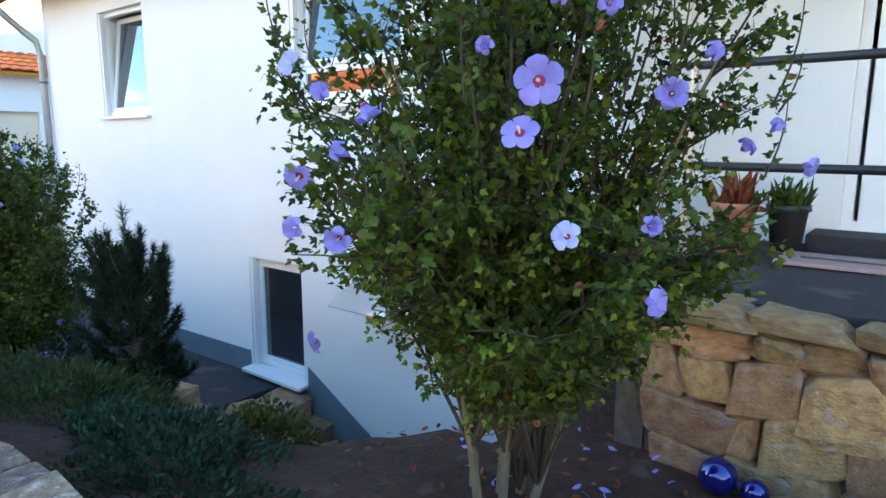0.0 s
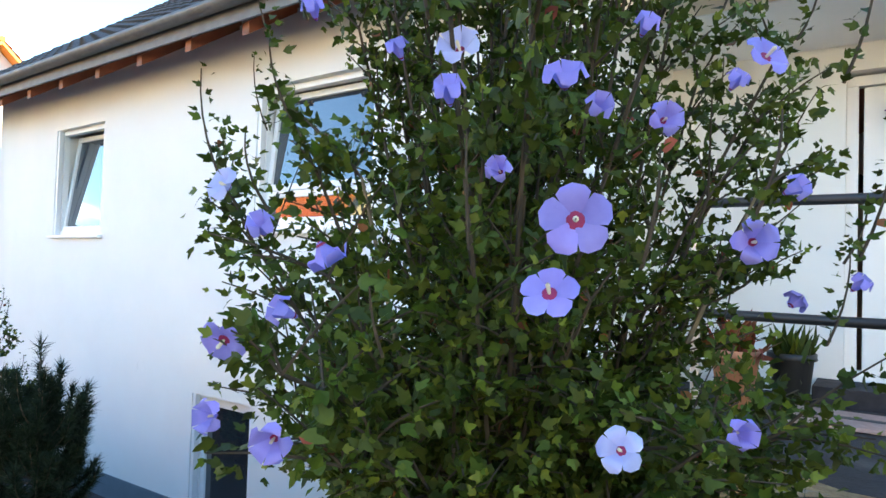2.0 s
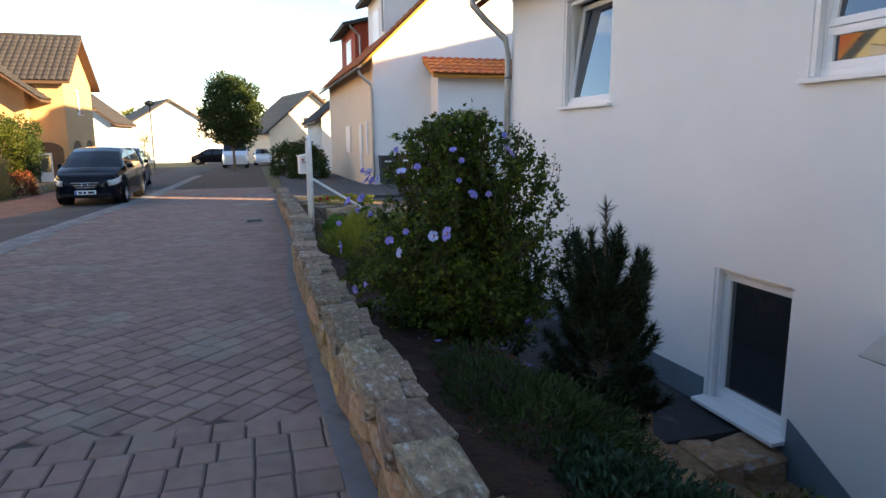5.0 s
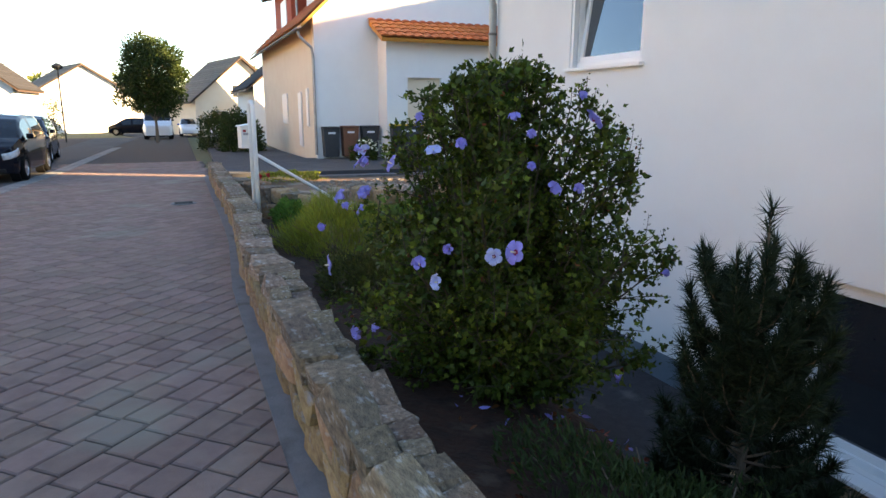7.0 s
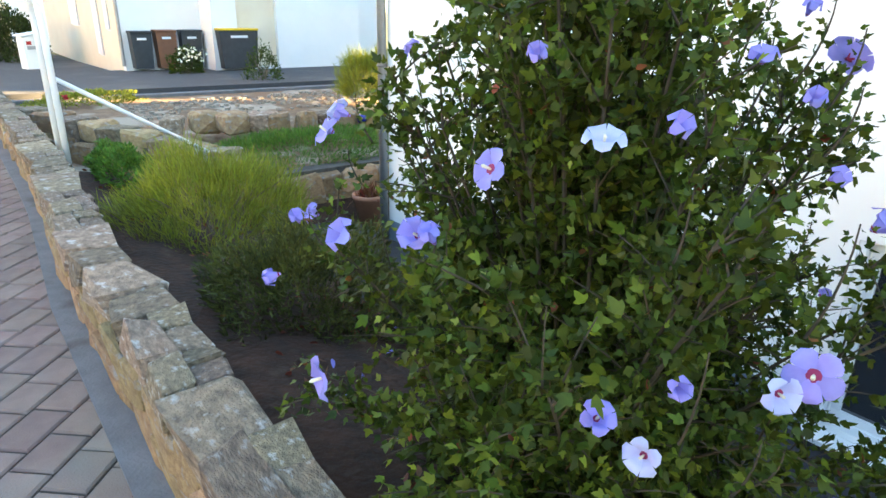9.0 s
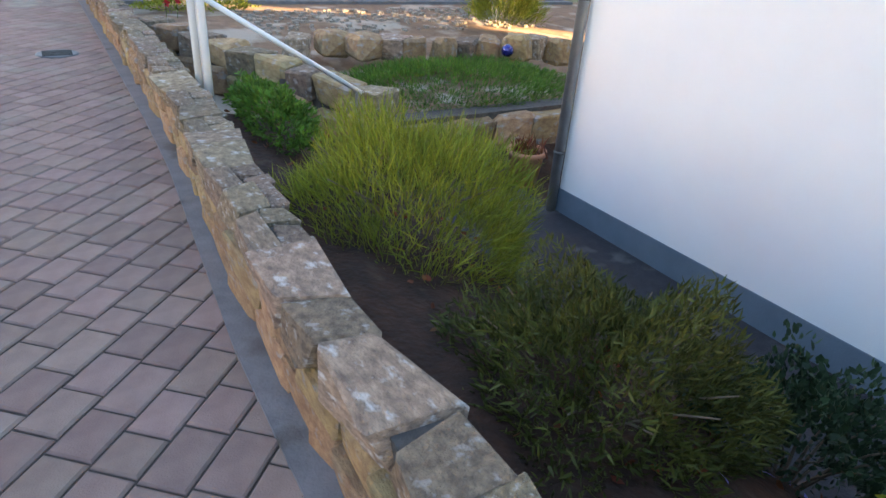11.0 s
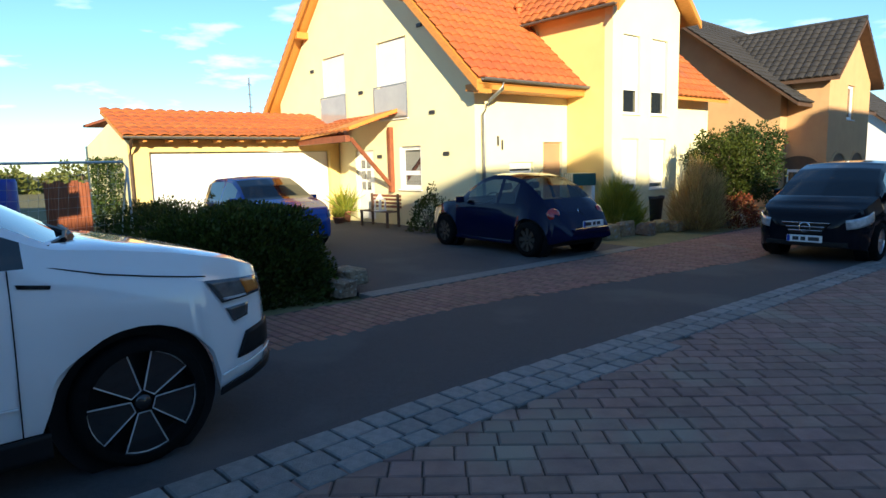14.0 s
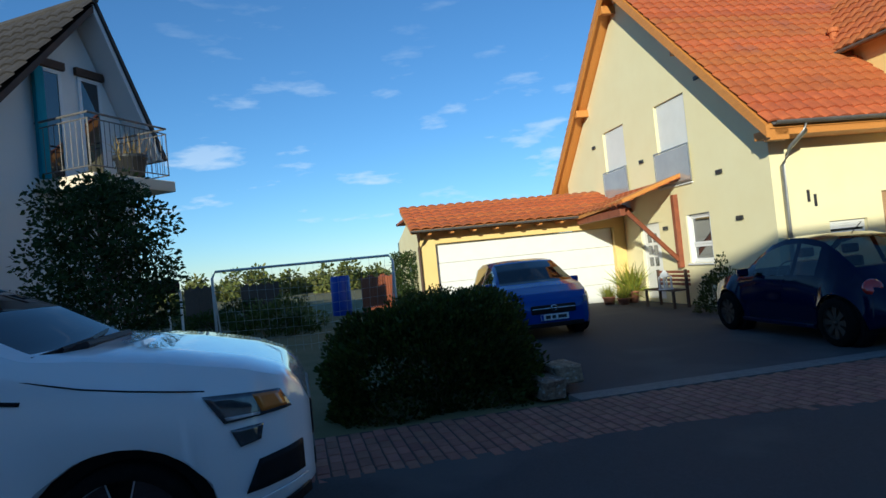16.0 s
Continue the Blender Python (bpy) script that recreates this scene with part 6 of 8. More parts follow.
def pine(at, height, radius, seed):
    """A young upright pine: candles of long needles round a stem."""
    global rng
    rng = np.random.default_rng(seed)
    h = thing("pine_tree", at, 0, "small bushy upright dark green pine with long needles", "tree")
    bm = bmesh.new()
    tube(bm, [(0, 0, -0.05), (0.01, 0.01, height * 0.5), (0, 0, height * 0.93)], 0.025, 6, 0.006)
    na, nw, ns = [], [], []
    shoots = [((0, 0, height * 0.5), (0, 0, height))]
    for i in range(120):
        z = height * rng.uniform(0.02, 0.70)
        a = i * 2.4
        out = radius * (1.05 - 0.62 * z / height) * rng.uniform(0.55, 1.0)
        e = (out * math.cos(a), out * math.sin(a), z + rng.uniform(0.14, 0.34) * height * (0.5 if z < 0.2 * height else 0.8))
        shoots.append(((0, 0, z), e))
    for a, b in shoots:
        a, b = Vector(a), Vector(b)
        pts = bezier(a, Vector((b.x * 0.9, b.y * 0.9, a.z + (b.z - a.z) * 0.25)), b, 8)
        branch_tube(bm, pts, 0.008, 0.003, 4)
        for k in range(470):
            t = rng.uniform(0.2, 1.0) * 7
            p = pts[int(min(t, 6))].lerp(pts[int(min(t, 6)) + 1], t % 1)
            d = (pts[-1] - pts[-3]).normalized()
            na.append(p)
            nw.append(d * rng.uniform(0.5, 1.2) + Vector(rng.normal(size=3)) * 0.55)
            ns.append(rng.uniform(0.055, 0.095))
    part("trunk", bm, M_BARK, h)
    leaf_cloud("needles", na, nw, ns, np.array([(-0.5, 0), (0, 1.0), (0.5, 0)]), M_NEEDLE, h, "dark green needles", fold=0, width=0.085)
    return h


pine((2.08, 4.70, -0.40), 1.46, 0.42, 11)


def mound(name, at, radii, count, size, outline, material, label, width=1.0, boxy=0, up=0.4, seed=1, wood=True, flat=0.0, category="shrub", kind="", lump=0.22):
    """A low leafy mass with an uneven outline."""
    global rng
    rng = np.random.default_rng(seed)
    h = thing(name, at, 0, label, category, kind=kind)
    p = rng.normal(size=(count, 3))
    p /= np.linalg.norm(p, axis=1, keepdims=True)
    p[:, 2] = np.abs(p[:, 2])
    if boxy:
        p /= (np.abs(p) ** boxy).sum(axis=1, keepdims=True) ** (1 / boxy)
    k = rng.uniform(0.55, 1.0, size=(count, 1)) ** 0.5
    lumps = np.array([noise.noise(Vector((a[0] * 2.3 + seed, a[1] * 2.3, a[2] * 2.3))) for a in p])[:, None]
    q = p * k * (1 + lump * lumps * 2) * np.array(radii)
    way = p + rng.normal(size=(count, 3)) * 0.55 + np.array((0, 0, up))
    leaf_cloud("foliage", q, way, size * rng.uniform(0.6, 1.2, size=count), outline, material, h, width=width)
    if wood:
        bm = bmesh.new()
        for i in range(14):
            a = i * 2.4
            e = Vector((radii[0] * 0.7 * math.cos(a), radii[1] * 0.7 * math.sin(a), radii[2] * 0.75))
            branch_tube(bm, bezier((0, 0, -0.1), (e.x * 0.3, e.y * 0.3, e.z * 0.7), e, 5), 0.011, 0.003, 5)
        part("branchwork", bm, M_BARK, h)
    return h


mound("broom_shrub", (1.42, 9.3, -0.35), (0.74, 0.80, 0.85), 12000, 0.13, BLADE, M_LEAF_YELLOW, "feathery yellow-green broom behind the low wall", width=0.045, up=0.9, seed=21, lump=0.12)
mound("juniper_shrub", (1.36, 7.68, -0.35), (0.62, 0.66, 0.72), 16000, 0.055, OVAL, M_LEAF_JUNIPER, "spreading dark olive juniper in the bed", width=0.35, up=0.1, seed=22)
mound("juniper_shrub", (1.28, 4.15, -0.30), (0.70, 1.15, 0.50), 16000, 0.055, OVAL, M_LEAF_TREE, "low dark green juniper beside the wall", width=0.35, up=0.1, seed=23)
mound("small_shrub", (2.25, 7.3, -0.75), (0.45, 0.5, 0.75), 5000, 0.045, OVAL, M_LEAF_IVY, "small grey-green leafy shrub", seed=24)
mound("groundcover", (1.3, 2.95, -0.10), (0.5, 1.0, 0.26), 9000, 0.05, OVAL, M_LEAF_IVY, "blue-green trailing groundcover in the bed", width=0.7, seed=25, wood=False, category="plant")
mound("groundcover", (1.2, 11.1, 0.0), (0.22, 0.85, 0.24), 4200, 0.05, OVAL, M_LEAF_LAWN, "green trailing plants behind the low wall", width=0.7, seed=26, wood=False, category="plant")
mound("box_shrub", (1.95, 3.0, -0.35), (0.30, 0.34, 0.40), 4000, 0.035, OVAL, M_LEAF_JUNIPER, "small olive shrub beside the stone steps", seed=27)
mound("small_shrub", (2.55, -0.45, -0.02), (0.45, 0.5, 0.35), 3500, 0.05, OVAL, M_LEAF, "low green plant before the stone landing", seed=28)
mound("groundcover", (1.0, 1.75, 0.0), (0.25, 0.55, 0.14), 2600, 0.05, OVAL, M_LEAF_IVY, "blue-green trailing groundcover in the bed", width=0.7, seed=29, wood=False, category="plant")
mound("cushion_plant", (4.3, 13.45, -0.60), (1.8, 1.05, 0.34), 15000, 0.07, BLADE, M_LEAF_LAWN, "bright green cushion plant on the stone terrace", width=0.14, up=0.8, seed=30, wood=False, category="plant", lump=0.08)
mound("ornamental_grass", (6.9, 16.0, -0.2), (0.55, 0.55, 0.85), 4200, 0.30, BLADE, M_LEAF_YELLOW, "tuft of yellow-green ornamental grass", width=0.03, up=1.2, seed=31, wood=False, category="grass")
mound("small_shrub", (2.2, 18.7, -0.32), (0.9, 0.5, 0.22), 3000, 0.05, OVAL, M_LEAF_YELLOW, "low yellow-green herbs at the forecourt edge", seed=32, wood=False)
mound("rose_bush", (5.6, 23.6, -0.4), (0.5, 0.4, 0.75), 3000, 0.06, OVAL, M_LEAF, "rose bush with cream blooms before the bins", seed=33)
mound("rose_bush", (6.6, 20.6, -0.35), (0.45, 0.45, 0.95), 1600, 0.06, OVAL, M_LEAF, "thin pale rose bush at the forecourt", seed=34)
mound("forecourt_shrub", (2.35, 32.0, gz(32)), (0.95, 1.3, 1.75), 6500, 0.11, OVAL, M_LEAF_TREE, "dense dark green shrub beside the forecourt", seed=35)
mound("forecourt_shrub", (1.65, 36.0, gz(36)), (0.9, 1.3, 1.9), 5200, 0.11, OVAL, M_LEAF_TREE, "dense dark green shrub beside the forecourt", seed=36)
# across the street
for i, (x, y, rx_, ry_, rz_) in enumerate(((-8.35, 12.45, 0.66, 1.15, 1.08), (-10.3, 13.5, 1.3, 0.55, 1.05), (-13.1, 13.4, 1.3, 0.8, 1.0), (-15.3, 13.9, 1.35, 0.6, 0.98))):
    mound("hedge", (x, y, gz(y) - 0.1), (rx_, ry_, rz_), 27000 if i < 2 else 7000, 0.062, OVAL, M_LEAF_HEDGE, "clipped dark green hedge beside the driveway", seed=40 + i, lump=0.13, boxy=5)
mound("ornamental_grass", (-8.3, 24.7, gz(25)), (0.55, 0.55, 1.35), 4200, 0.45, BLADE, M_STRAW, "tall straw-coloured ornamental grass", width=0.03, up=1.6, seed=52, wood=False, category="grass")
mound("ornamental_grass", (-9.6, 23.1, gz(23)), (0.5, 0.5, 1.05), 4200, 0.4, BLADE, M_LEAF_YELLOW, "arching yellow-green ornamental grass at the house corner", width=0.03, up=1.4, seed=53, wood=False, category="grass")
mound("rust_shrub", (-7.9, 25.7, gz(26)), (0.7, 0.7, 0.85), 3000, 0.07, OVAL, M_LEAF_DRY, "rust-red barberry shrub in the rockery", seed=54)
mound("small_shrub", (-13.03, 19.83, gz(21)), (0.6, 0.45, 1.0), 3000, 0.06, OVAL, M_LEAF_HEDGE, "small green shrub at the house wall", seed=55)


def tree(at, trunk_h, crown_c, radii, leaves, leaf, material, label, seed, trunk_r=0.12, limbs=26, name="tree", outline=OVAL):
    """A trunk with limbs, and a crown of clumps with gaps between."""
    global rng
    rng = np.random.default_rng(seed)
    h = thing(name, at, 0, label, "tree")
    bm = bmesh.new()
    tube(bm, [(0, 0, -0.1), (0.02, 0.01, trunk_h * 0.5), (0, 0.02, trunk_h), (0.03, 0, trunk_h + radii[2])], trunk_r, 9, trunk_r * 0.3)
    la, lw = [], []
    c, r = Vector(crown_c), Vector(radii)
    per = leaves // limbs
    for i in range(limbs):
        z = -0.85 + 1.75 * (i + 0.5) / limbs
        a = i * 2.4
        rr = math.sqrt(max(0.05, 1 - z * z)) * rng.uniform(0.6, 0.95)
        e = c + Vector((r.x * rr * math.cos(a), r.y * rr * math.sin(a), r.z * z))
        b = Vector((0, 0, max(trunk_h * 0.8, e.z - r.z * 0.55)))
        branch_tube(bm, bezier(b, b.lerp(e, 0.5) + Vector((0, 0, -0.1)), e, 6), trunk_r * 0.35, 0.012, 5)
        rad = 0.42 * (r.x + r.z) / 2 * rng.uniform(0.75, 1.15)
        v = rng.normal(size=(per, 3))
        v /= np.linalg.norm(v, axis=1, keepdims=True)
        v *= rng.uniform(0.35, 1.0, size=(per, 1)) * rad * np.array((1, 1, 0.75))
        la.extend((np.array(e) + v).tolist())
        lw.extend((v + rng.normal(size=(per, 3)) * 0.4 * rad).tolist())
    part("trunk", bm, M_BARK, h)
    leaf_cloud("crown", la, lw, leaf * rng.uniform(0.6, 1.2, size=len(la)), outline, material, h)
    return h


tree((-8.45, 26.4, gz(26.4)), 0.5, (0, 0, 1.45), (0.85, 0.85, 0.95), 11000, 0.085, M_LEAF_HEDGE, "round-clipped green shrub on a short stem", 50, 0.07, name="round_shrub")
tree((-9.0, 29.6, gz(30)), 0.6, (0, 0, 1.65), (1.0, 1.0, 1.15), 10000, 0.10, M_LEAF_TREE, "round dark green shrub before the cream house", 51, 0.08, name="round_shrub")
tree((-1.45, 47.5, gz(47)), 1.7, (0, 0, 4.0), (1.75, 1.75, 2.3), 22000, 0.17, M_LEAF_TREE, "clipped street tree with dense dark crown", 61)
tree((-11.0, 8.5, gz(8.7)), 0.6, (0, 0, 1.75), (0.82, 0.82, 1.45), 15000, 0.08, M_LEAF_TREE, "dark green garden tree before the balcony", 62, 0.07)
tree((-8.7, 58, gz(58)), 0.6, (0, 0, 1.6), (0.45, 0.45, 1.5), 1500, 0.12, M_LEAF_TREE, "slim dark green cypress tree", 63, 0.06, 14)
for i in range(34):
    x = -150 + (i % 17) * 10.5 + 3 * math.sin(i * 7.1)
    y = 104 + 8 * math.sin(i * 3.3) + (i // 17) * 9
    hh = 6.0 + 3 * ((i * 0.618) % 1)
    tree((x, y, gz(90) - 0.3), hh * 0.35, (0, 0, hh * 0.62), (3.6, 3.6, hh * 0.42), 1000, 0.75, M_FAR_TREE, "yellowing tree at the edge of the fields", 100 + i, 0.2, 12)
for i in range(30):
    a = radians(60 + i * 2.6)
    d = 62 + 14 * ((i * 0.618) % 1)
    hh = 2.3 + 1.6 * ((i * 0.382) % 1)
    tree((-1.4 - d * math.sin(a), 11 + d * math.cos(a), -1.2), hh * 0.3, (0, 0, hh * 0.58), (2.6, 2.6, hh * 0.42), 1000, 0.5, M_FAR_TREE, "yellow-green tree beyond the gardens", 200 + i, 0.15, 12)
# ---- garden furniture and small things ----
def stone_data(seed, flat=False):
    """A rough-hewn stone in a unit cube."""
    r = np.random.default_rng(seed)
    bm = bmesh.new()
    box(bm, -0.5, 0.5, -0.5, 0.5, -0.5, 0.5)
    for v in bm.verts:
        v.co += Vector((r.uniform(-0.16, 0.16), r.uniform(-0.19, 0.19), r.uniform(-0.05, 0.03) if flat else r.uniform(-0.14, 0.10)))
    bmesh.ops.bevel(bm, geom=list(bm.edges), offset=float(r.uniform(0.04, 0.08) if flat else r.uniform(0.08, 0.17)), segments=1, affect="EDGES")
    for v in bm.verts:
        v.co += Vector(r.normal(size=3)) * 0.03
    bmesh.ops.recalc_face_normals(bm, faces=bm.faces)
    me = bpy.data.meshes.new("stone")
    bm.to_mesh(me)
    bm.free()
    return me


STONES = [stone_data(500 + i) for i in range(9)]
STONES_TOP = [stone_data(520 + i, True) for i in range(9)]
for s in STONES:
    s.materials.append(M_STONE)
for s in STONES_TOP:
    s.materials.append(M_STONE_TOP)
srng = random.Random(5)


def lay_stone(parent, x, y, z, sx, sy, sz, top=False, turn=0.0, name="stone"):
    o = new(name, srng.choice(STONES_TOP if top else STONES))
    o.parent = parent
    o.matrix_basis = Matrix.LocRotScale(Vector((x, y, z)), Euler((srng.uniform(-0.06, 0.06), srng.uniform(-0.06, 0.06), turn + srng.uniform(-0.07, 0.07))), Vector((sx, sy, sz)))
    return o


# white hoop post with the mailbox, and the handrail down the garden stair
post = thing("mailbox_post", (0.79, 11.56, gz(11.3)), 0, "white steel hoop post in the planting behind the wall", "post")
zb = -0.1
bm = bmesh.new()
tube(bm, [(0, 0, zb), (0, 0, 1.50), (0.003, -0.016, 1.61), (0.008, -0.06, 1.68), (0.015, -0.15, 1.685), (0.022, -0.20, 1.62), (0.025, -0.22, 1.50), (0.025, -0.22, zb)], 0.028, 12)
part("hoop", bm, M_WHITE_PAINT, post, smooth=True)
mbx = thing("mailbox", (0.745, 11.72, gz(11.3) + 1.09), 14, "white metal mailbox with a sloping lid", "mailbox")
bm = bmesh.new()
prism(bm, [(-0.085, 0.0), (0.085, 0.0), (0.085, 0.31), (-0.085, 0.27)], -0.07, 0.07)
part("body", bm, M_WHITE_PAINT, mbx)
part("lid", bx(-0.105, 0.105, -0.09, 0.09, 0, 0.015, 0.005), M_WHITE_PAINT, mbx).matrix_basis = pose(0, 0, 0.292, 0, -9, 0)
part("slot_flap", bx(-0.06, 0.06, -0.08, -0.07, 0.17, 0.2, 0.003), M_STEEL, mbx)
part("red_sticker", bx(-0.06, -0.02, -0.074, -0.07, 0.21, 0.24), M_ROSE, mbx)
rail = thing("handrail", (0, 0, 0), 0, "white sloping handrail beside the garden stair", "handrail")
part("bar", tb([(0.84, 11.60, gz(11.3) + 1.02), (2.20, 11.68, -0.02)], 0.022, 10), M_WHITE_PAINT, rail, smooth=True)
part("rail_post", tb([(0.84, 11.60, gz(11.3) + 1.02), (0.84, 11.60, -0.2)], 0.02, 8), M_WHITE_PAINT, rail)
part("rail_post", tb([(2.16, 11.68, 0.0), (2.16, 11.68, -1.0)], 0.02, 8), M_STEEL, rail)

# low sandstone wall along the street
low_wall = tagged(new("garden_wall"), "low rubble sandstone wall with weathered top stones", "wall", kind="structure")
bm = bmesh.new()
W0, W1 = -4.0, 19.6
WY = [W0, 2.5, 4, 5.5, 7, 8.6, 9.7, 10.8, 12, W1]
rings = [[bm.verts.new((x + lean(y), y, gz(y) + z)) for x, z in ((0.56, -0.3), (0.73, -0.3), (0.72, 0.415), (0.56, 0.415))] for y in WY]
for a, b in zip(rings, rings[1:]):
    for k in range(4):
        bm.faces.new((a[k], a[(k + 1) % 4], b[(k + 1) % 4], b[k]))
bm.faces.new(rings[0])
bm.faces.new(rings[-1][::-1])
part("mortar", bm, M_MORTAR, low_wall, "dark mossy mortar core")
y = W0 + 0.1
while y < W1 - 0.2:
    ln = srng.uniform(0.22, 0.44)
    if srng.random() < 0.55:
        lay_stone(low_wall, 0.635 + lean(y) + srng.uniform(-0.012, 0.012), y + ln / 2, gz(y) + 0.37, 0.255 + srng.uniform(-0.03, 0.02), ln * 1.03, 0.13 + srng.uniform(-0.01, 0.012), True)
    else:
        w = srng.uniform(0.11, 0.16)
        lay_stone(low_wall, 0.515 + lean(y) + w / 2, y + ln / 2, gz(y) + 0.375, w * 1.02, ln * 1.03, 0.13 + srng.uniform(-0.012, 0.012), True)
        l1 = ln * srng.uniform(0.4, 0.6)
        lay_stone(low_wall, 0.515 + lean(y) + w + (0.25 - w) / 2, y + l1 / 2, gz(y) + 0.37, 0.25 - w, l1, 0.12, True)
        lay_stone(low_wall, 0.515 + lean(y) + w + (0.25 - w) / 2, y + (l1 + ln) / 2, gz(y) + 0.37, 0.25 - w, ln - l1, 0.13, True)
    y += ln + 0.012
for row, (zc, hh) in enumerate(((0.075, 0.17), (0.235, 0.16))):
    y = W0 + 0.1 + row * 0.13
    while y < W1 - 0.2:
        ln = srng.uniform(0.20, 0.42)
        lay_stone(low_wall, 0.575 + lean(y), y + ln / 2, gz(y) + zc, 0.13 + srng.uniform(-0.01, 0.03), ln * 1.0, hh * srng.uniform(0.92, 1.05))
        y += ln + 0.018

# stone front of the entrance landing
front_wall = tagged(new("landing_wall"), "sandstone rubble wall carrying the entrance landing", "wall", kind="structure")
part("mortar", bx(3.01, 3.12, -2.6, 1.14, -0.9, PZ - 0.08), M_MORTAR, front_wall)
z = -0.30
while z < PZ - 0.2:
    hh = min(srng.uniform(0.15, 0.24), PZ - 0.10 - z)
    y = -2.55
    while y < 1.05:
        ln = min(srng.uniform(0.15, 0.36), 1.14 - y)
        rubble = lay_stone(front_wall, 3.0 + srng.uniform(-0.02, 0.015), y + ln / 2, z + hh / 2 + srng.uniform(-0.025, 0.02), 0.17, ln * 1.08, hh * srng.uniform(1.0, 1.25))
        mid = rubble.matrix_basis.translation.copy()
        rubble.matrix_basis = Matrix.Translation(mid) @ Matrix.Rotation(srng.uniform(-0.2, 0.2), 4, "X") @ Matrix.Translation(-mid) @ rubble.matrix_basis
        y += ln + 0.012
    z += hh + 0.012
y = -2.5
while y < 1.0:
    ln = min(srng.uniform(0.35, 0.6), 1.14 - y)
    lay_stone(front_wall, 3.06, y + ln / 2, PZ - 0.045, 0.34, ln, 0.10)
    y += ln + 0.012
part("mortar", bx(3.0, 3.96, 1.145, 1.30, -2.4, PZ - 0.09), M_MORTAR, front_wall)

# balustrade on the landing
bal = thing("balustrade", (3.18, 0, PZ + 0.02), 0, "dark steel railing with round bars on the landing", "railing")
for z in (1.10, 0.62):
    part("rail", tb([(0, -2.5, z), (0, 1.10, z)], 0.021, 8), M_BLACK_METAL, bal, smooth=True)
for y in (-2.4, -0.75, 1.06):
    part("baluster", tb([(0, y, 0), (0, y, 1.10)], 0.022, 8), M_STEEL, bal)
doormat = thing("doormat", (4.4, 0.40, PZ + 0.02), 0, "worn pinkish doormat on the landing", "doormat")
part("mat", bx(-0.22, 0.22, -0.42, 0.42, 0, 0.025, 0.008), M_MAT, doormat)
part("printed_band", bx(-0.03, 0.03, -0.3, 0.3, 0.0255, 0.0275), M_INK, doormat)


def flowerpot(at, r, h, label, plant=None, m=None):
    t = thing("flowerpot", at, 0, label, "flowerpot")
    part("pot", lt([(0, 0), (r * 0.72, 0), (r * 0.95, h * 0.86), (r * 1.06, h * 0.87), (r * 1.08, h), (r * 0.94, h), (r * 0.9, h * 0.84), (0, h * 0.83)], 26), m or M_TERRA, t, smooth=True)
    part("potting_soil", lt([(0, h * 0.86), (r * 0.9, h * 0.86), (r * 0.9, h * 0.84)], 18), M_SOIL, t)
    if plant:
        n, ln, mm, wd = plant
        q = rng.normal(size=(n, 3)) * r * 0.35
        q[:, 2] = h * 0.86
        wy = rng.normal(size=(n, 3)) * 0.5 + np.array((0, 0, 1.0))
        leaf_cloud("plant", q, wy, ln * rng.uniform(0.5, 1.1, size=n), BLADE, mm, t, width=wd)
    return t


flowerpot((4.45, 1.12, PZ + 0.02), 0.14, 0.34, "small terracotta pot on the landing", (60, 0.3, M_LEAF_DRY, 0.2))
flowerpot((4.75, 0.85, PZ + 0.02), 0.13, 0.32, "dark grey pot on the landing", (60, 0.25, M_LEAF, 0.2), M_GREY_BIN)
flowerpot((4.25, 11.72, gz(12) - 1.05), 0.21, 0.42, "pale-rimmed terracotta pot with a dried plant", (110, 0.22, M_LEAF_DRY, 0.12))

wreath = thing("door_wreath", (5.36, 0.05, PZ + 0.12 + 1.80), 0, "wreath of red and violet blooms hanging on the door", "wreath")
wr_pts, wr_way = [], []
for i in range(420):
    a = 2 * math.pi * i / 420
    v = rng.normal(size=3) * 0.045
    wr_pts.append((v[0] * 0.6 - 0.05, 0.21 * math.cos(a) + v[1], 0.21 * math.sin(a) + v[2]))
    wr_way.append((-1, v[1] * 15, v[2] * 15))
part("ring", lt([(0.19, -0.02), (0.215, 0), (0.19, 0.02)], 24, pose(-0.04, 0, 0, 0, 90, 0)), M_STRAW, wreath)
leaf_cloud("red_blooms", wr_pts[::3], wr_way[::3], 0.05, OVAL, M_ROSE, wreath, width=1.6)
leaf_cloud("violet_blooms", wr_pts[1::3], wr_way[1::3], 0.045, OVAL, mat("violet_petal", (0.22, 0.06, 0.30), (0.16, 0.04, 0.22)), wreath, width=1.6)
leaf_cloud("foliage", wr_pts[2::3], wr_way[2::3], 0.055, OVAL, M_LEAF_LAWN, wreath)

for (x, y, r) in ((2.80, 0.72, 0.085), (2.79, 0.56, 0.06)):
    b = thing("glazed_ball", (x, y, ground_z(x, y) + r * 0.9), 0, "cobalt blue glazed garden ball on the soil", "garden ball", "blue garden balls")
    part("ball", lt([(r * math.sin(math.pi * k / 14), -r * math.cos(math.pi * k / 14)) for k in range(15)], 26), M_BLUE_BALL, b, smooth=True)
b = thing("glazed_ball", (5.5, 13.95, -0.24), 0, "cobalt blue glazed garden ball among the rocks", "garden ball", "blue garden balls")
part("ball", lt([(0.09 * math.sin(math.pi * k / 14), -0.09 * math.cos(math.pi * k / 14)) for k in range(15)], 20), M_BLUE_BALL, b, smooth=True)

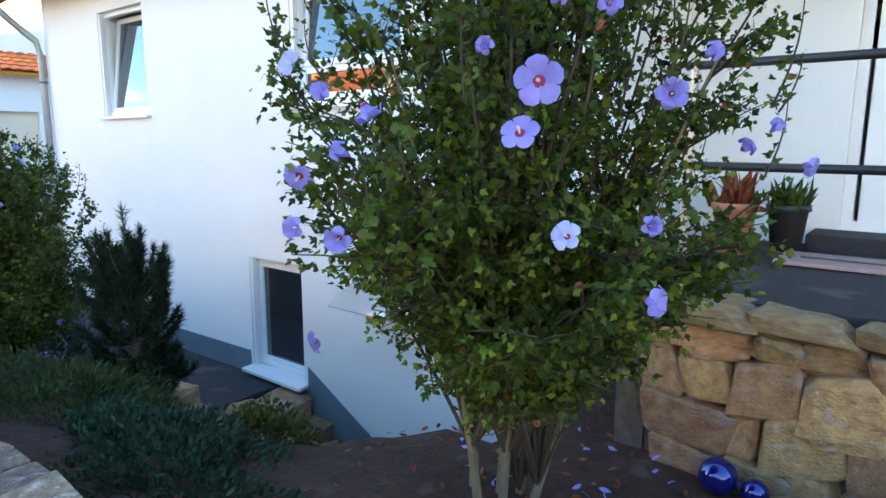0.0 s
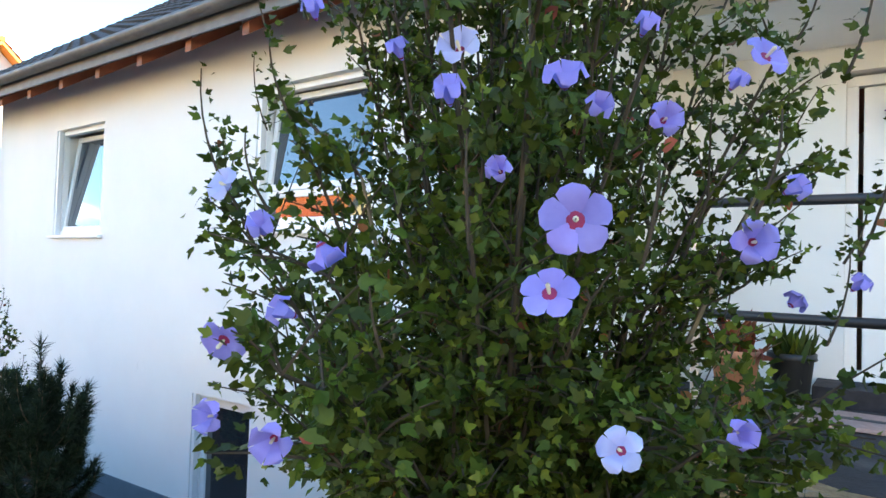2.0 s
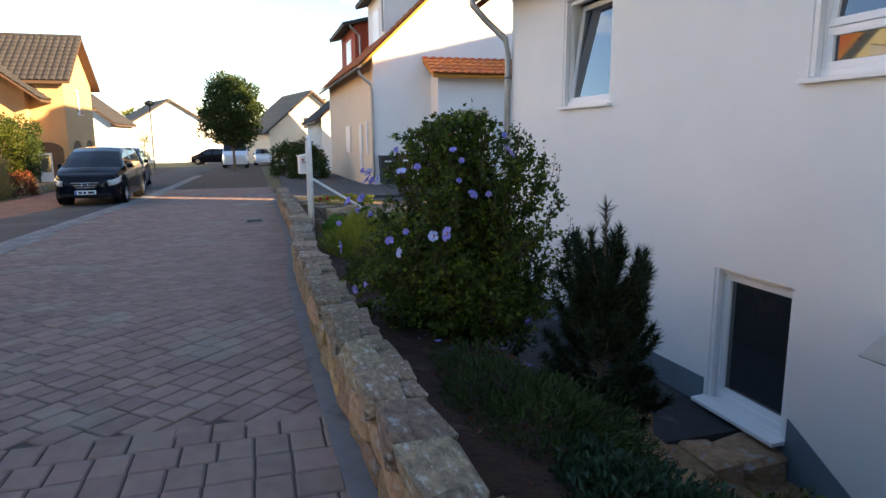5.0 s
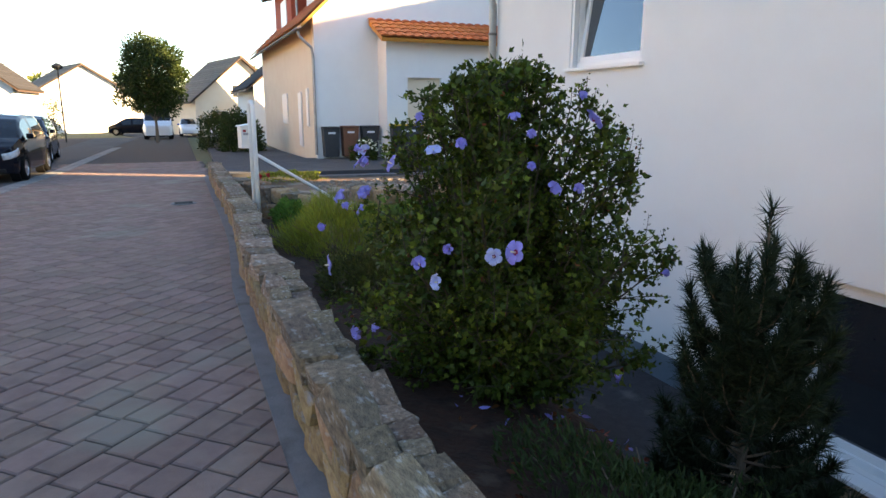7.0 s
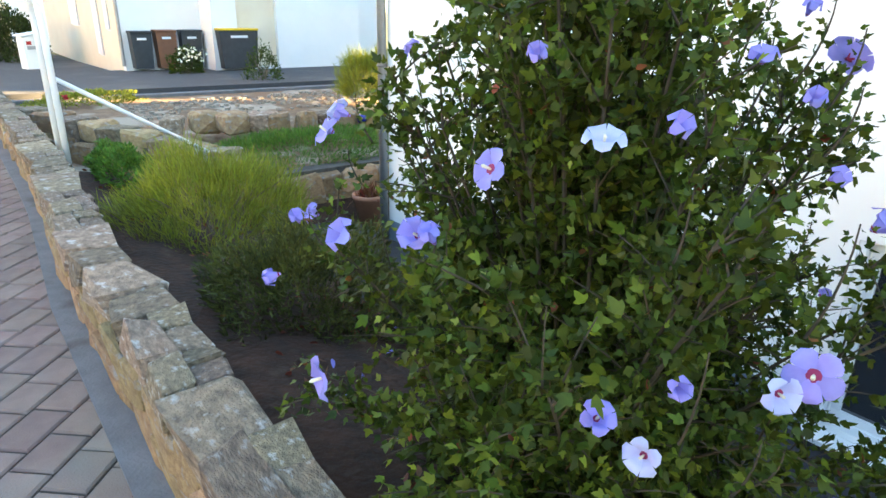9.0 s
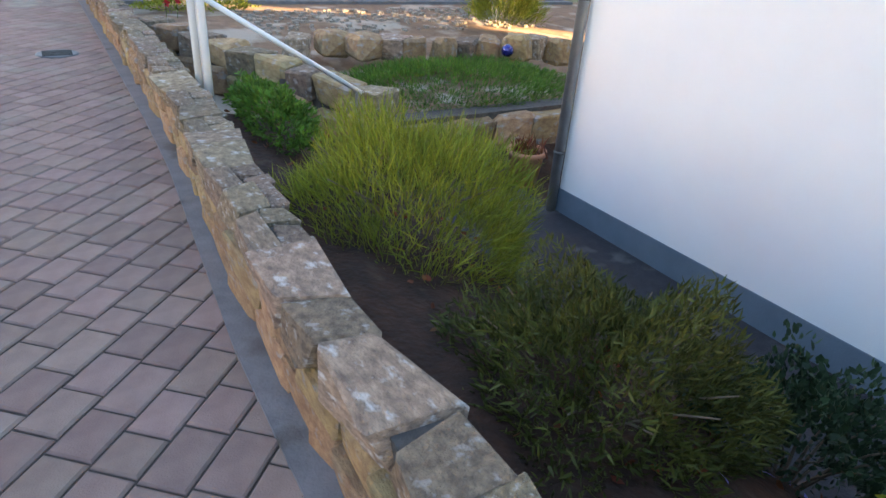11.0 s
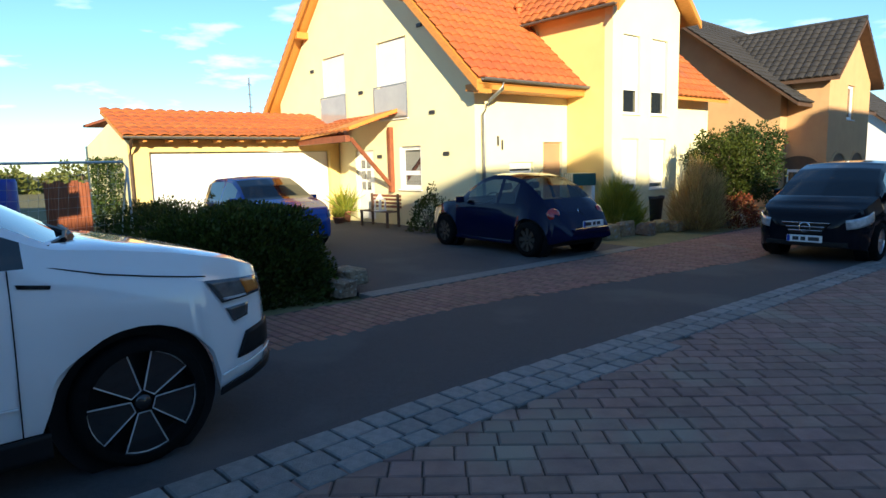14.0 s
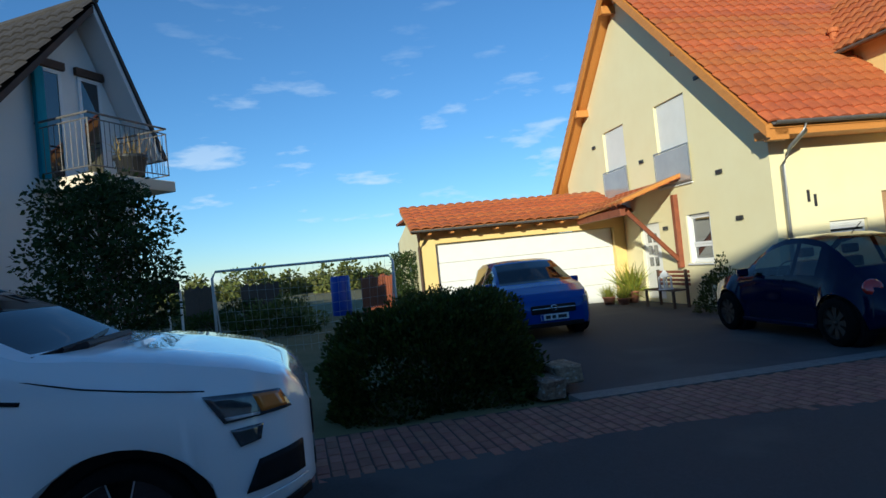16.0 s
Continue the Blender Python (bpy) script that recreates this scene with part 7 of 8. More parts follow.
# fallen blooms on the soil
fp = []
for i in range(90):
    x, y = (srng.uniform(1.0, 3.4), srng.uniform(0.4, 1.9)) if i < 45 else (srng.uniform(0.95, 2.4), srng.uniform(5.2, 7.4))
    fp.append((x, y, ground_z(x, y) + 0.03))
leaf_cloud("fallen_petals", fp, rng.normal(size=(90, 3)) * np.array((1, 1, 0.15)), 0.06, OVAL, M_PETAL, None, "faded violet petals lying on the soil", width=0.7, kind="stuff", category="petals")
litter = [(srng.uniform(0.9, 3.1), srng.uniform(-1, 11.5)) for _ in range(900)]
leaf_cloud("leaf_litter", [(x, y, ground_z(x, y) + 0.02) for x, y in litter], rng.normal(size=(900, 3)) * np.array((1, 1, 0.2)), 0.05, OVAL, M_LEAF_DRY, None, "dry brown leaves scattered over the bed", kind="stuff", category="leaves")

# stone steps down along the house
stair = tagged(new("stair"), "rough sandstone steps going down beside the house", "stair", kind="structure")
for i in range(7):
    yy, zz = 5.16 - i * 0.34, -1.08 - i * 0.185
    x = 2.80
    for w_ in (0.46, 0.34, 0.42)[i % 3:] + (0.46, 0.34, 0.42)[:i % 3]:
        lay_stone(stair, x + w_ / 2, yy + srng.uniform(-0.02, 0.02), zz - 0.09, w_ * 1.03, 0.42, 0.22, name="step")
        x += w_ * 0.96
y = 6.1
for i in range(7):
    lay_stone(stair, 2.72, 5.32 - i * 0.33, -0.82 - i * 0.10, 0.25, 0.36, 0.32)
    lay_stone(stair, 2.70, 5.32 - i * 0.33, -1.10 - i * 0.12, 0.25, 0.36, 0.34)
# canopy over the cellar door
can = thing("door_canopy", (3.97, 3.10, 0.20), 0, "smoky acrylic canopy over the cellar door", "canopy")
bm = bmesh.new()
ca = [(-0.62 * (1 - k / 8), 0.24 * math.sin(math.pi / 2 * k / 8)) for k in range(9)]
vsa = [[bm.verts.new((x, yy, z)) for yy in (-0.85, 0.85)] for x, z in ca]
for a, b2 in zip(vsa, vsa[1:]):
    bm.faces.new((a[0], a[1], b2[1], b2[0]))
o = part("sheet", bm, M_CANOPY, can, smooth=True)
mod = o.modifiers.new("thick", "SOLIDIFY")
mod.thickness = 0.012
for yy in (-0.82, 0.82):
    part("bracket", tb([(-0.02, yy, -0.02), (-0.35, yy, 0.02), (-0.02, yy, 0.2)], 0.012, 6), M_BLACK_METAL, can)
lampw = thing("wall_lamp", (3.965, 3.95, 0.10), 0, "brass wall lamp on the white house", "lamp")
part("arm", tb([(0, 0, 0), (-0.1, 0, 0.03), (-0.12, 0, -0.03)], 0.014, 8), M_BRASS, lampw)
part("shade", lt([(0.03, 0.0), (0.045, -0.10), (0.04, -0.12)], 14, pose(-0.12, 0, -0.02)), M_BRASS, lampw)

# stone terrace and rockery beyond the corner
terr = tagged(new("terrace_wall"), "rough stone terrace wall below the cushion plants", "wall", kind="structure")
part("earth_core", bx(2.35, 8.0, 12.33, 12.6, -1.4, -0.56), M_MORTAR, terr)
for row in range(2):
    x = 2.4
    while x < 7.9:
        ln = srng.uniform(0.3, 0.6)
        lay_stone(terr, x + ln / 2, 12.30, -1.04 + row * 0.28, ln, 0.22, 0.30)
        x += ln + 0.015
side = tagged(new("stair_wall"), "dark rubble wall beside the garden stair", "wall", kind="structure")
part("earth_core", bx(0, 0.28, 0, 3.1, -0.9, -0.1), M_MORTAR, side).matrix_basis = pose(2.25, 11.75, 0.0, 0, 0, 28)
for i in range(9):
    k = i / 8
    lay_stone(side, 2.35 - 1.45 * k, 11.8 + 2.75 * k, -0.15 + 0.22 * k, 0.32, 0.38, 0.26, i % 2 == 0, radians(28))
    lay_stone(side, 2.28 - 1.45 * k, 11.78 + 2.75 * k, -0.42 + 0.22 * k, 0.30, 0.38, 0.28, False, radians(28))
for i in range(11):
    k = i / 10
    r_ = thing("rock", (2.8 + 3.8 * k + srng.uniform(-0.1, 0.1), 14.9 + 0.12 * math.sin(i * 2.2) - 0.9 * k, -0.34 + 0.05 * math.sin(i)), srng.uniform(0, 90), "pale sandstone rock edging the terrace", "rock", "terrace rocks")
    lay_stone(r_, 0, 0, 0.06, srng.uniform(0.3, 0.48), srng.uniform(0.3, 0.42), srng.uniform(0.26, 0.38), i % 3 == 0)
bm = bmesh.new()
for i in range(420):
    x, y = srng.uniform(2.6, 8.0), srng.uniform(16.2, 18.4)
    s = srng.uniform(0.03, 0.08)
    box(bm, x, x + s, y, y + s * 1.2, ground_z(x, y), ground_z(x, y) + s * 0.6)
part("gravel", bm, M_GRAVEL, None, "pale gravel and pebbles on the upper bed", "gravel", kind="stuff")
for i, (x, y) in enumerate(((1.5, 17.6), (1.7, 17.8))):
    t = thing("poppy", (x, y, ground_z(x, y)), 0, "single red bloom on a thin stem", "flower", "red blooms")
    part("stem", tb([(0, 0, 0), (0.02, 0, 0.26)], 0.005, 5), M_LEAF, t)
    leaf_cloud("bloom", [(0.02, 0, 0.26)] * 9, rng.normal(size=(9, 3)), 0.07, OVAL, M_ROSE, t, width=1.5)


def wheelie(at, w, d, h, m, lid, label):
    t = thing("wheelie_bin", at, 0, label, "bin", "bins at the white house")
    bm = bmesh.new()
    prism(bm, [(-w / 2 * 0.86, 0.06), (w / 2 * 0.86, 0.06), (w / 2, h), (-w / 2, h)], -d / 2, d / 2)
    part("body", bm, m, t)
    part("lid", bx(-w / 2 - 0.02, w / 2 + 0.02, -d / 2 - 0.04, d / 2 + 0.02, h, h + 0.06, 0.025), lid, t)
    part("handle", tb([(-w / 2, d / 2 + 0.05, h), (w / 2, d / 2 + 0.05, h)], 0.02, 6), m, t)
    for s in (-1, 1):
        part("wheel", lt([(0.09, -0.03), (0.1, 0), (0.09, 0.03), (0, 0.03)], 14, pose(s * w * 0.4, d / 2, 0.1, 0, 90, 0)), M_RUBBER, t)
    part("label_bar", bx(-w * 0.22, w * 0.22, -d / 2 - 0.012, -d / 2 - 0.006, h * 0.82, h * 0.88), M_PLATE, t)
    return t


zN = gz(24.9) + 0.12
wheelie((4.75, 24.9, zN), 0.56, 0.6, 1.02, M_GREY_BIN, M_GREY_BIN, "anthracite wheelie bin against the white wall")
wheelie((5.42, 24.9, zN), 0.56, 0.6, 1.05, M_BROWN_BIN, M_BROWN_BIN, "brown wheelie bin against the white wall")
wheelie((6.15, 24.95, zN), 0.6, 0.6, 1.05, M_GREY_BIN, M_GREY_BIN, "anthracite wheelie bin against the white wall")
wheelie((7.2, 24.0, zN), 1.15, 0.7, 1.12, M_GREY_BIN, M_YELLOW_LID, "wide anthracite bin with yellow lid")
leaf_cloud("rose_blooms", [(5.3 + 0.8 * srng.random(), 23.2 + 0.2 * srng.random(), 0.05 + 0.35 * srng.random()) for _ in range(60)], rng.normal(size=(60, 3)), 0.09, OVAL, M_WHITE_PETAL, None, "cream rose blooms", width=1.4, kind="stuff", category="flowers")
moto = thing("motor_scooter", (1.75, 41.0, gz(41)), 100, "white motor scooter parked at the forecourt", "scooter")
for x in (-0.65, 0.65):
    part("wheel", lt([(0.15, -0.05), (0.25, -0.05), (0.27, 0), (0.25, 0.05), (0.15, 0.05)], 20, pose(x, 0, 0.27, 90, 0, 0)), M_RUBBER, moto)
bm = bmesh.new()
prism(bm, [(-0.9, 0.5), (-0.8, 0.85), (-0.1, 0.8), (0.15, 0.45), (0.45, 0.5), (0.55, 1.15), (0.7, 1.1), (0.75, 0.5), (0.3, 0.3), (-0.5, 0.32)], -0.17, 0.17)
part("fairing", bm, M_SKODA, moto)
part("handlebar", tb([(0.55, -0.35, 1.15), (0.52, 0, 1.12), (0.55, 0.35, 1.15)], 0.02, 6), M_BLACK, moto)

# football goal in the garden across the street
goal = thing("football_goal", (-14.0, 11.3, gz(12) - 0.02), 0, "small white tube football goal with a net", "goal")
ga, gb_ = Vector((0.03, 1.72, 0)), Vector((-0.04, -1.76, 0))
gh = 1.80
part("front_frame", tb([ga, ga + Vector((0, 0, gh - 0.12)), ga.lerp(gb_, 0.02) + Vector((0, 0, gh)), ga.lerp(gb_, 0.98) + Vector((0, 0, gh)), gb_ + Vector((0, 0, gh - 0.12)), gb_], 0.026, 10), M_WHITE_PAINT, goal, smooth=True)
back = Vector((-0.9, 0.0, 0))
for q in (ga, gb_):
    part("back_stay", tb([q + Vector((0, 0, gh - 0.1)), q + back], 0.016, 8), M_WHITE_PAINT, goal)
bm = bmesh.new()
for i in range(23):
    k = i / 22
    p = ga.lerp(gb_, k)
    tube(bm, [p + Vector((0, 0, gh)), p + back * 0.6 + Vector((0, 0, gh * 0.45)), p + back], 0.002, 4)
for j in range(1, 9):
    k = j / 9
    o1, o2 = ga + back * k + Vector((0, 0, gh * (1 - k))), gb_ + back * k + Vector((0, 0, gh * (1 - k)))
    tube(bm, [o1, o1.lerp(o2, 0.5) + Vector((0, 0, -0.06)), o2], 0.002, 4)
part("net", bm, M_NET, goal, "sagging white net")
cyl = thing("clipped_conifer", (-20.39, 14.61, gz(16)), 0, "dark clipped conifer beside the garage", "shrub")
q = rng.uniform(-1, 1, size=(5200, 3))
leaf_cloud("foliage", np.stack([0.62 * np.cos(q[:, 0] * 3.14159) * np.sqrt(np.abs(q[:, 1])) ** 0.4, 0.62 * np.sin(q[:, 0] * 3.14159) * np.sqrt(np.abs(q[:, 1])) ** 0.4, 1.05 + 1.0 * q[:, 2]], 1), rng.normal(size=(5200, 3)), 0.09, OVAL, M_LEAF_TREE, cyl)
drum = thing("rain_barrel", (-26.22, 12.79, gz(15) - 0.1), 0, "tall blue plastic barrel in the garden", "barrel")
part("body", lt([(0, 0), (0.36, 0), (0.38, 0.1), (0.38, 1.5), (0.34, 1.6), (0, 1.6)], 24), M_BLUE_BIN, drum, smooth=True)
for i, (x, y, w, h2) in enumerate(((-21.71, 13.66, 1.6, 1.5), (-26.81, 7.48, 2.2, 1.7), (-29.67, 9.56, 3.0, 1.6))):
    s = thing("garden_fence", (x, y, gz(15) - 0.1), 35, "weathered brown timber fence panel", "fence", "garden fences")
    for k in range(int(w / 0.12)):
        part("slat", bx(-w / 2 + k * 0.12, -w / 2 + k * 0.12 + 0.1, -0.012, 0.012, 0.0, h2 * (1 + 0.03 * math.sin(k * 5))), M_WOOD_R if i == 0 else M_WOOD_DARK, s)
    for z in (0.3, h2 - 0.3):
        part("cross_rail", bx(-w / 2, w / 2, 0.013, 0.05, z, z + 0.08), M_WOOD_DARK, s)
for i in range(7):
    mound("garden_shrub", (-20.2 - 2.5 * i, 10.3 + 1.2 * math.sin(i * 2.0) - 0.7 * i, gz(13) - 0.2), (1.5, 1.3, 0.9 + 0.3 * math.sin(i * 1.7)), 2200, 0.12, OVAL, M_FAR_TREE if i % 2 else M_LEAF_HEDGE, "overgrown yellow-green garden shrub", seed=300 + i)
shed = thing("tent_frame", (-22.13, 6.74, gz(10) - 0.1), 25, "dark covered garden frame", "shelter")
part("cover", bx(-0.75, 0.75, -0.75, 0.75, 1.5, 1.95, 0.2), M_BLACK, shed)
for x in (-0.7, 0.7):
    for yy in (-0.7, 0.7):
        part("leg", tb([(x, yy, 0), (x, yy, 1.6)], 0.04, 8), M_WHITE_PAINT, shed)

# balcony of the shaded house; its frame is the house's own
bal3 = new("balcony")
bal3.parent = HC
bal3.matrix_basis = pose(0, 0, 0)
BZ = 3.05
part("slab", bx(-1.03, 0.77, -1.3, -0.01, BZ - 0.2, BZ, 0.02), M_CREAM, bal3)
for z in (0.12, 0.9, 1.0):
    part("rail", tb([(-0.98, -0.05, BZ + z), (-0.98, -1.22, BZ + z), (0.72, -1.22, BZ + z), (0.72, -0.05, BZ + z)], 0.020 if z > 0.95 else 0.012, 6), M_ZINC_DARK, bal3)
for i in range(17):
    u = -0.98 + 1.7 * i / 16
    part("baluster", tb([(u, -1.22, BZ + 0.12), (u, -1.22, BZ + 0.9)], 0.006, 5), M_ZINC_DARK, bal3)
for i in range(10):
    v = -0.1 - 1.1 * i / 9
    for u in (-0.98, 0.72):
        part("baluster", tb([(u, v, BZ + 0.12), (u, v, BZ + 0.9)], 0.006, 5), M_ZINC_DARK, bal3)
for (a, b) in ((-0.95, -0.38), (-0.05, 0.45)):
    part("balcony_door", ring(a, b, BZ + 0.02, BZ + 2.05, 0.07, -0.03, 0.02), M_PVC, bal3)
    part("balcony_pane", bx(a + 0.06, b - 0.06, -0.012, -0.004, BZ + 0.08, BZ + 1.98), M_GLASS, bal3)
    part("roller_box", bx(a - 0.05, b + 0.05, -0.08, -0.002, BZ + 2.06, BZ + 2.2), M_WOOD_DARK, bal3)
part("curtain", bx(-1.0, -0.82, -0.16, -0.06, BZ + 0.05, BZ + 2.0, 0.03), M_CURTAIN, bal3, "turquoise curtain hanging in the balcony door")
flowerpot_on = flowerpot((0, 0, 0), 0.28, 0.5, "black pot with a bare plant on the balcony", (50, 0.6, M_STRAW, 0.05), M_GREY_BIN)
flowerpot_on.matrix_basis = HC.matrix_basis @ pose(0.3, -0.75, BZ)

# bench, pots and beach chair before the yellow house
bench = thing("garden_bench", (-15.37, 20.02, Z2 + 0.02), -3.5, "dark wooden bench with small ornaments against the wall", "bench")
for i in range(4):
    part("seat_slat", bx(-0.75, 0.75, -0.2 + i * 0.1, -0.12 + i * 0.1, 0.42, 0.45, 0.006), M_WOOD_DARK, bench)
for i in range(4):
    part("back_slat", bx(-0.75, 0.75, 0.22, 0.245, 0.52 + i * 0.1, 0.59 + i * 0.1, 0.006), M_WOOD_R, bench)
for x in (-0.65, 0.65):
    for yy in (-0.18, 0.2):
        part("leg", bx(x - 0.03, x + 0.03, yy - 0.03, yy + 0.03, 0, 0.42 if yy < 0 else 0.92, 0.006), M_WOOD_DARK, bench)
lant = thing("lantern", (-15.15, 19.89, Z2 + 0.47), 0, "white metal lantern on the bench", "lantern")
for x in (-0.1, 0.1):
    for yy in (-0.1, 0.1):
        part("corner_post", bx(x - 0.015, x + 0.015, yy - 0.015, yy + 0.015, 0, 0.32), M_WHITE_PAINT, lant)
part("roof", lt([(0.17, 0.32), (0.03, 0.48), (0.0, 0.48)], 4), M_WHITE_PAINT, lant)
part("base", bx(-0.13, 0.13, -0.13, 0.13, 0, 0.03), M_WHITE_PAINT, lant)
for (x, y, hgt) in ((-17.57, 20.37, 0.5), (-17.80, 19.74, 0.35), (-17.27, 19.90, 0.3)):
    flowerpot((x, y, Z2), 0.18, hgt * 0.7, "planted pot beside the front door", (220, 0.9 if hgt > 0.4 else 0.4, M_LEAF_YELLOW, 0.05))
flowerpot((-10.15, 25.94, gz(26.6)), 0.26, 0.75, "dark tall pot at the bay", None, M_GREY_BIN)
chair = thing("beach_chair", (-10.98, 23.43, gz(23)), -40, "green and white striped hooded beach chair", "chair")
part("seat_box", bx(-0.45, 0.45, -0.3, 0.3, 0.0, 0.45, 0.02), M_PVC, chair)
for i in range(9):
    part("hood_stripe", bx(-0.48 + i * 0.105, -0.48 + (i + 1) * 0.105, -0.28, 0.32, 1.1, 1.42, 0.01), M_PLATE if i % 2 else mat("dark_green_canvas", (0.02, 0.09, 0.08), (0.015, 0.07, 0.06)), chair)
part("back", bx(-0.45, 0.45, 0.22, 0.3, 0.45, 1.2, 0.02), M_PVC, chair)
part("number_bars", bx(-0.002, 0.0, 0.75, 0.82, 2.15, 2.4), M_INK, HB).matrix_basis = pose(0.006, 0, 0)
part("number_bars", bx(-0.002, 0.0, 0.9, 0.97, 2.05, 2.3), M_INK, HB).matrix_basis = pose(0.006, 0, 0)
for (u, z) in ((-1.75, 3.05), (-1.2, 1.95), (-4.3, 1.95), (-5.2, 3.9), (-8.2, 4.9), (-2.2, 5.35)):
    part("wall_fitting", bx(u, u + 0.22, -0.05, -0.002, z, z + 0.1, 0.02), M_BLACK_METAL, HB)
rock = thing("rockery_edge", (0, 0, 0), 0, "row of rough reddish stones edging the rockery", "stone edging")
for i in range(22):
    k = i / 21
    lay_stone(rock, -9.2 + 1.35 * k + 0.15 * math.sin(i * 2), 21.2 + 9.5 * k, gz(21 + 9.5 * k) + 0.08, srng.uniform(0.25, 0.42), srng.uniform(0.38, 0.55), srng.uniform(0.2, 0.36))
part("pebble_bed", bx(0, 1.6, 0, 9.5, -0.1, 0.03), M_GRAVEL, rock).matrix_basis = pose(-10.8, 21.6, gz(26), -0.9, 0, -8)
lay_stone(rock, -9.8, 21.4, gz(22) + 0.2, 0.45, 0.4, 0.5, True)
kerbstone = thing("stone_blocks", (-7.82, 13.62, gz(13.6)), 0, "dark stone blocks at the hedge foot", "stone")
lay_stone(kerbstone, 0, 0, 0.07, 0.5, 0.3, 0.22, True)
lay_stone(kerbstone, -0.15, 0.25, 0.18, 0.45, 0.3, 0.2, True)
lamp_post = thing("street_lamp", (-6.9, 50, gz(50)), 0, "dark street lamp at the kerb", "street lamp")
part("pole", tb([(0, 0, 0), (0, 0, 4.6)], 0.05, 8), M_BLACK_METAL, lamp_post)
part("head", lt([(0.05, 4.5), (0.3, 4.6), (0.34, 4.75), (0.1, 4.9), (0, 4.92)], 14), M_BLACK_METAL, lamp_post)
mast = thing("radio_mast", (-75, 46, -1.5), 0, "thin mast beyond the gardens", "mast")
part("pole", tb([(0, 0, 0), (0, 0, 14)], 0.12, 6), M_STEEL, mast)
for z in (10.5, 12.0, 13.2):
    part("cross_arm", tb([(-0.5, 0.5, z), (0.5, -0.5, z)], 0.06, 5), M_STEEL, mast)
drain = tagged(new("drain_cover"), "round iron drain cover in the paving", "drain cover", kind="structure")
part("cover", lt([(0.0, 0.012), (0.2, 0.012), (0.22, 0.004), (0.22, -0.03)], 26, pose(-0.10, 14.92, gz(14.9), 0, 0, 0)), M_BLACK_METAL, drain)
for k in range(5):
    part("cover_rib", bx(-0.15, 0.15, -0.012, 0.012, 0, 0.006), M_BLACK, drain).matrix_basis = pose(-0.10, 14.80 + k * 0.06, gz(14.9) + 0.0125)
# ---- paving stones ----
def paver_mesh(w, l, seed):
    r = random.Random(seed)
    bm = bmesh.new()
    g, c, t = 0.005, 0.009, 0.0
    a, b = w / 2 - g, l / 2 - g
    j = lambda: r.uniform(-0.002, 0.002)
    top = [bm.verts.new((x * (a - c) + j(), y * (b - c) + j(), t + j() * 0.7)) for x, y in ((-1, -1), (1, -1), (1, 1), (-1, 1))]
    mid = [bm.verts.new((x * a, y * b, t - 0.008)) for x, y in ((-1, -1), (1, -1), (1, 1), (-1, 1))]
    low = [bm.verts.new((x * a, y * b, t - 0.05)) for x, y in ((-1, -1), (1, -1), (1, 1), (-1, 1))]
    bm.faces.new(top)
    for u, v in ((top, mid), (mid, low)):
        for i in range(4):
            k = (i + 1) % 4
            bm.faces.new((u[i], v[i], v[k], u[k]))
    me = bpy.data.meshes.new("paver")
    bmesh.ops.recalc_face_normals(bm, faces=bm.faces)
    bm.to_mesh(me)
    bm.free()
    return me


def lay_field(parent, cells, material, name, near, part_name="paver"):
    """cells: (x, y, width, length, turn, height). Those near are objects of their own, the rest one mesh."""
    sizes = {}
    singles = 0
    vs, fs = [], []
    prng = random.Random(9)
    for x, y, w, l, turn, dz in cells:
        key = (round(w, 3), round(l, 3))
        if key not in sizes:
            sizes[key] = [paver_mesh(w, l, 40 + 7 * len(sizes) + i) for i in range(3)]
            for m in sizes[key]:
                m.materials.append(material)
        me = prng.choice(sizes[key])
        mm = Matrix.LocRotScale(Vector((x, y, gz(y) + dz + prng.uniform(-0.002, 0.002))), Euler((math.atan(SLOPE) * math.cos(turn) + prng.uniform(-0.006, 0.006), prng.uniform(-0.006, 0.006) - math.atan(SLOPE) * math.sin(turn), turn)), None)
        if near(x, y) and singles < 300:
            singles += 1
            o = new(part_name, me)
            o.parent = parent
            o.matrix_basis = mm
        else:
            base = len(vs)
            vs.extend(mm @ v.co for v in me.vertices)
            fs.extend(tuple(base + i for i in p.vertices) for p in me.polygons)
    raw(name, vs, fs, material, parent, "joined paving further off", kind="stuff")


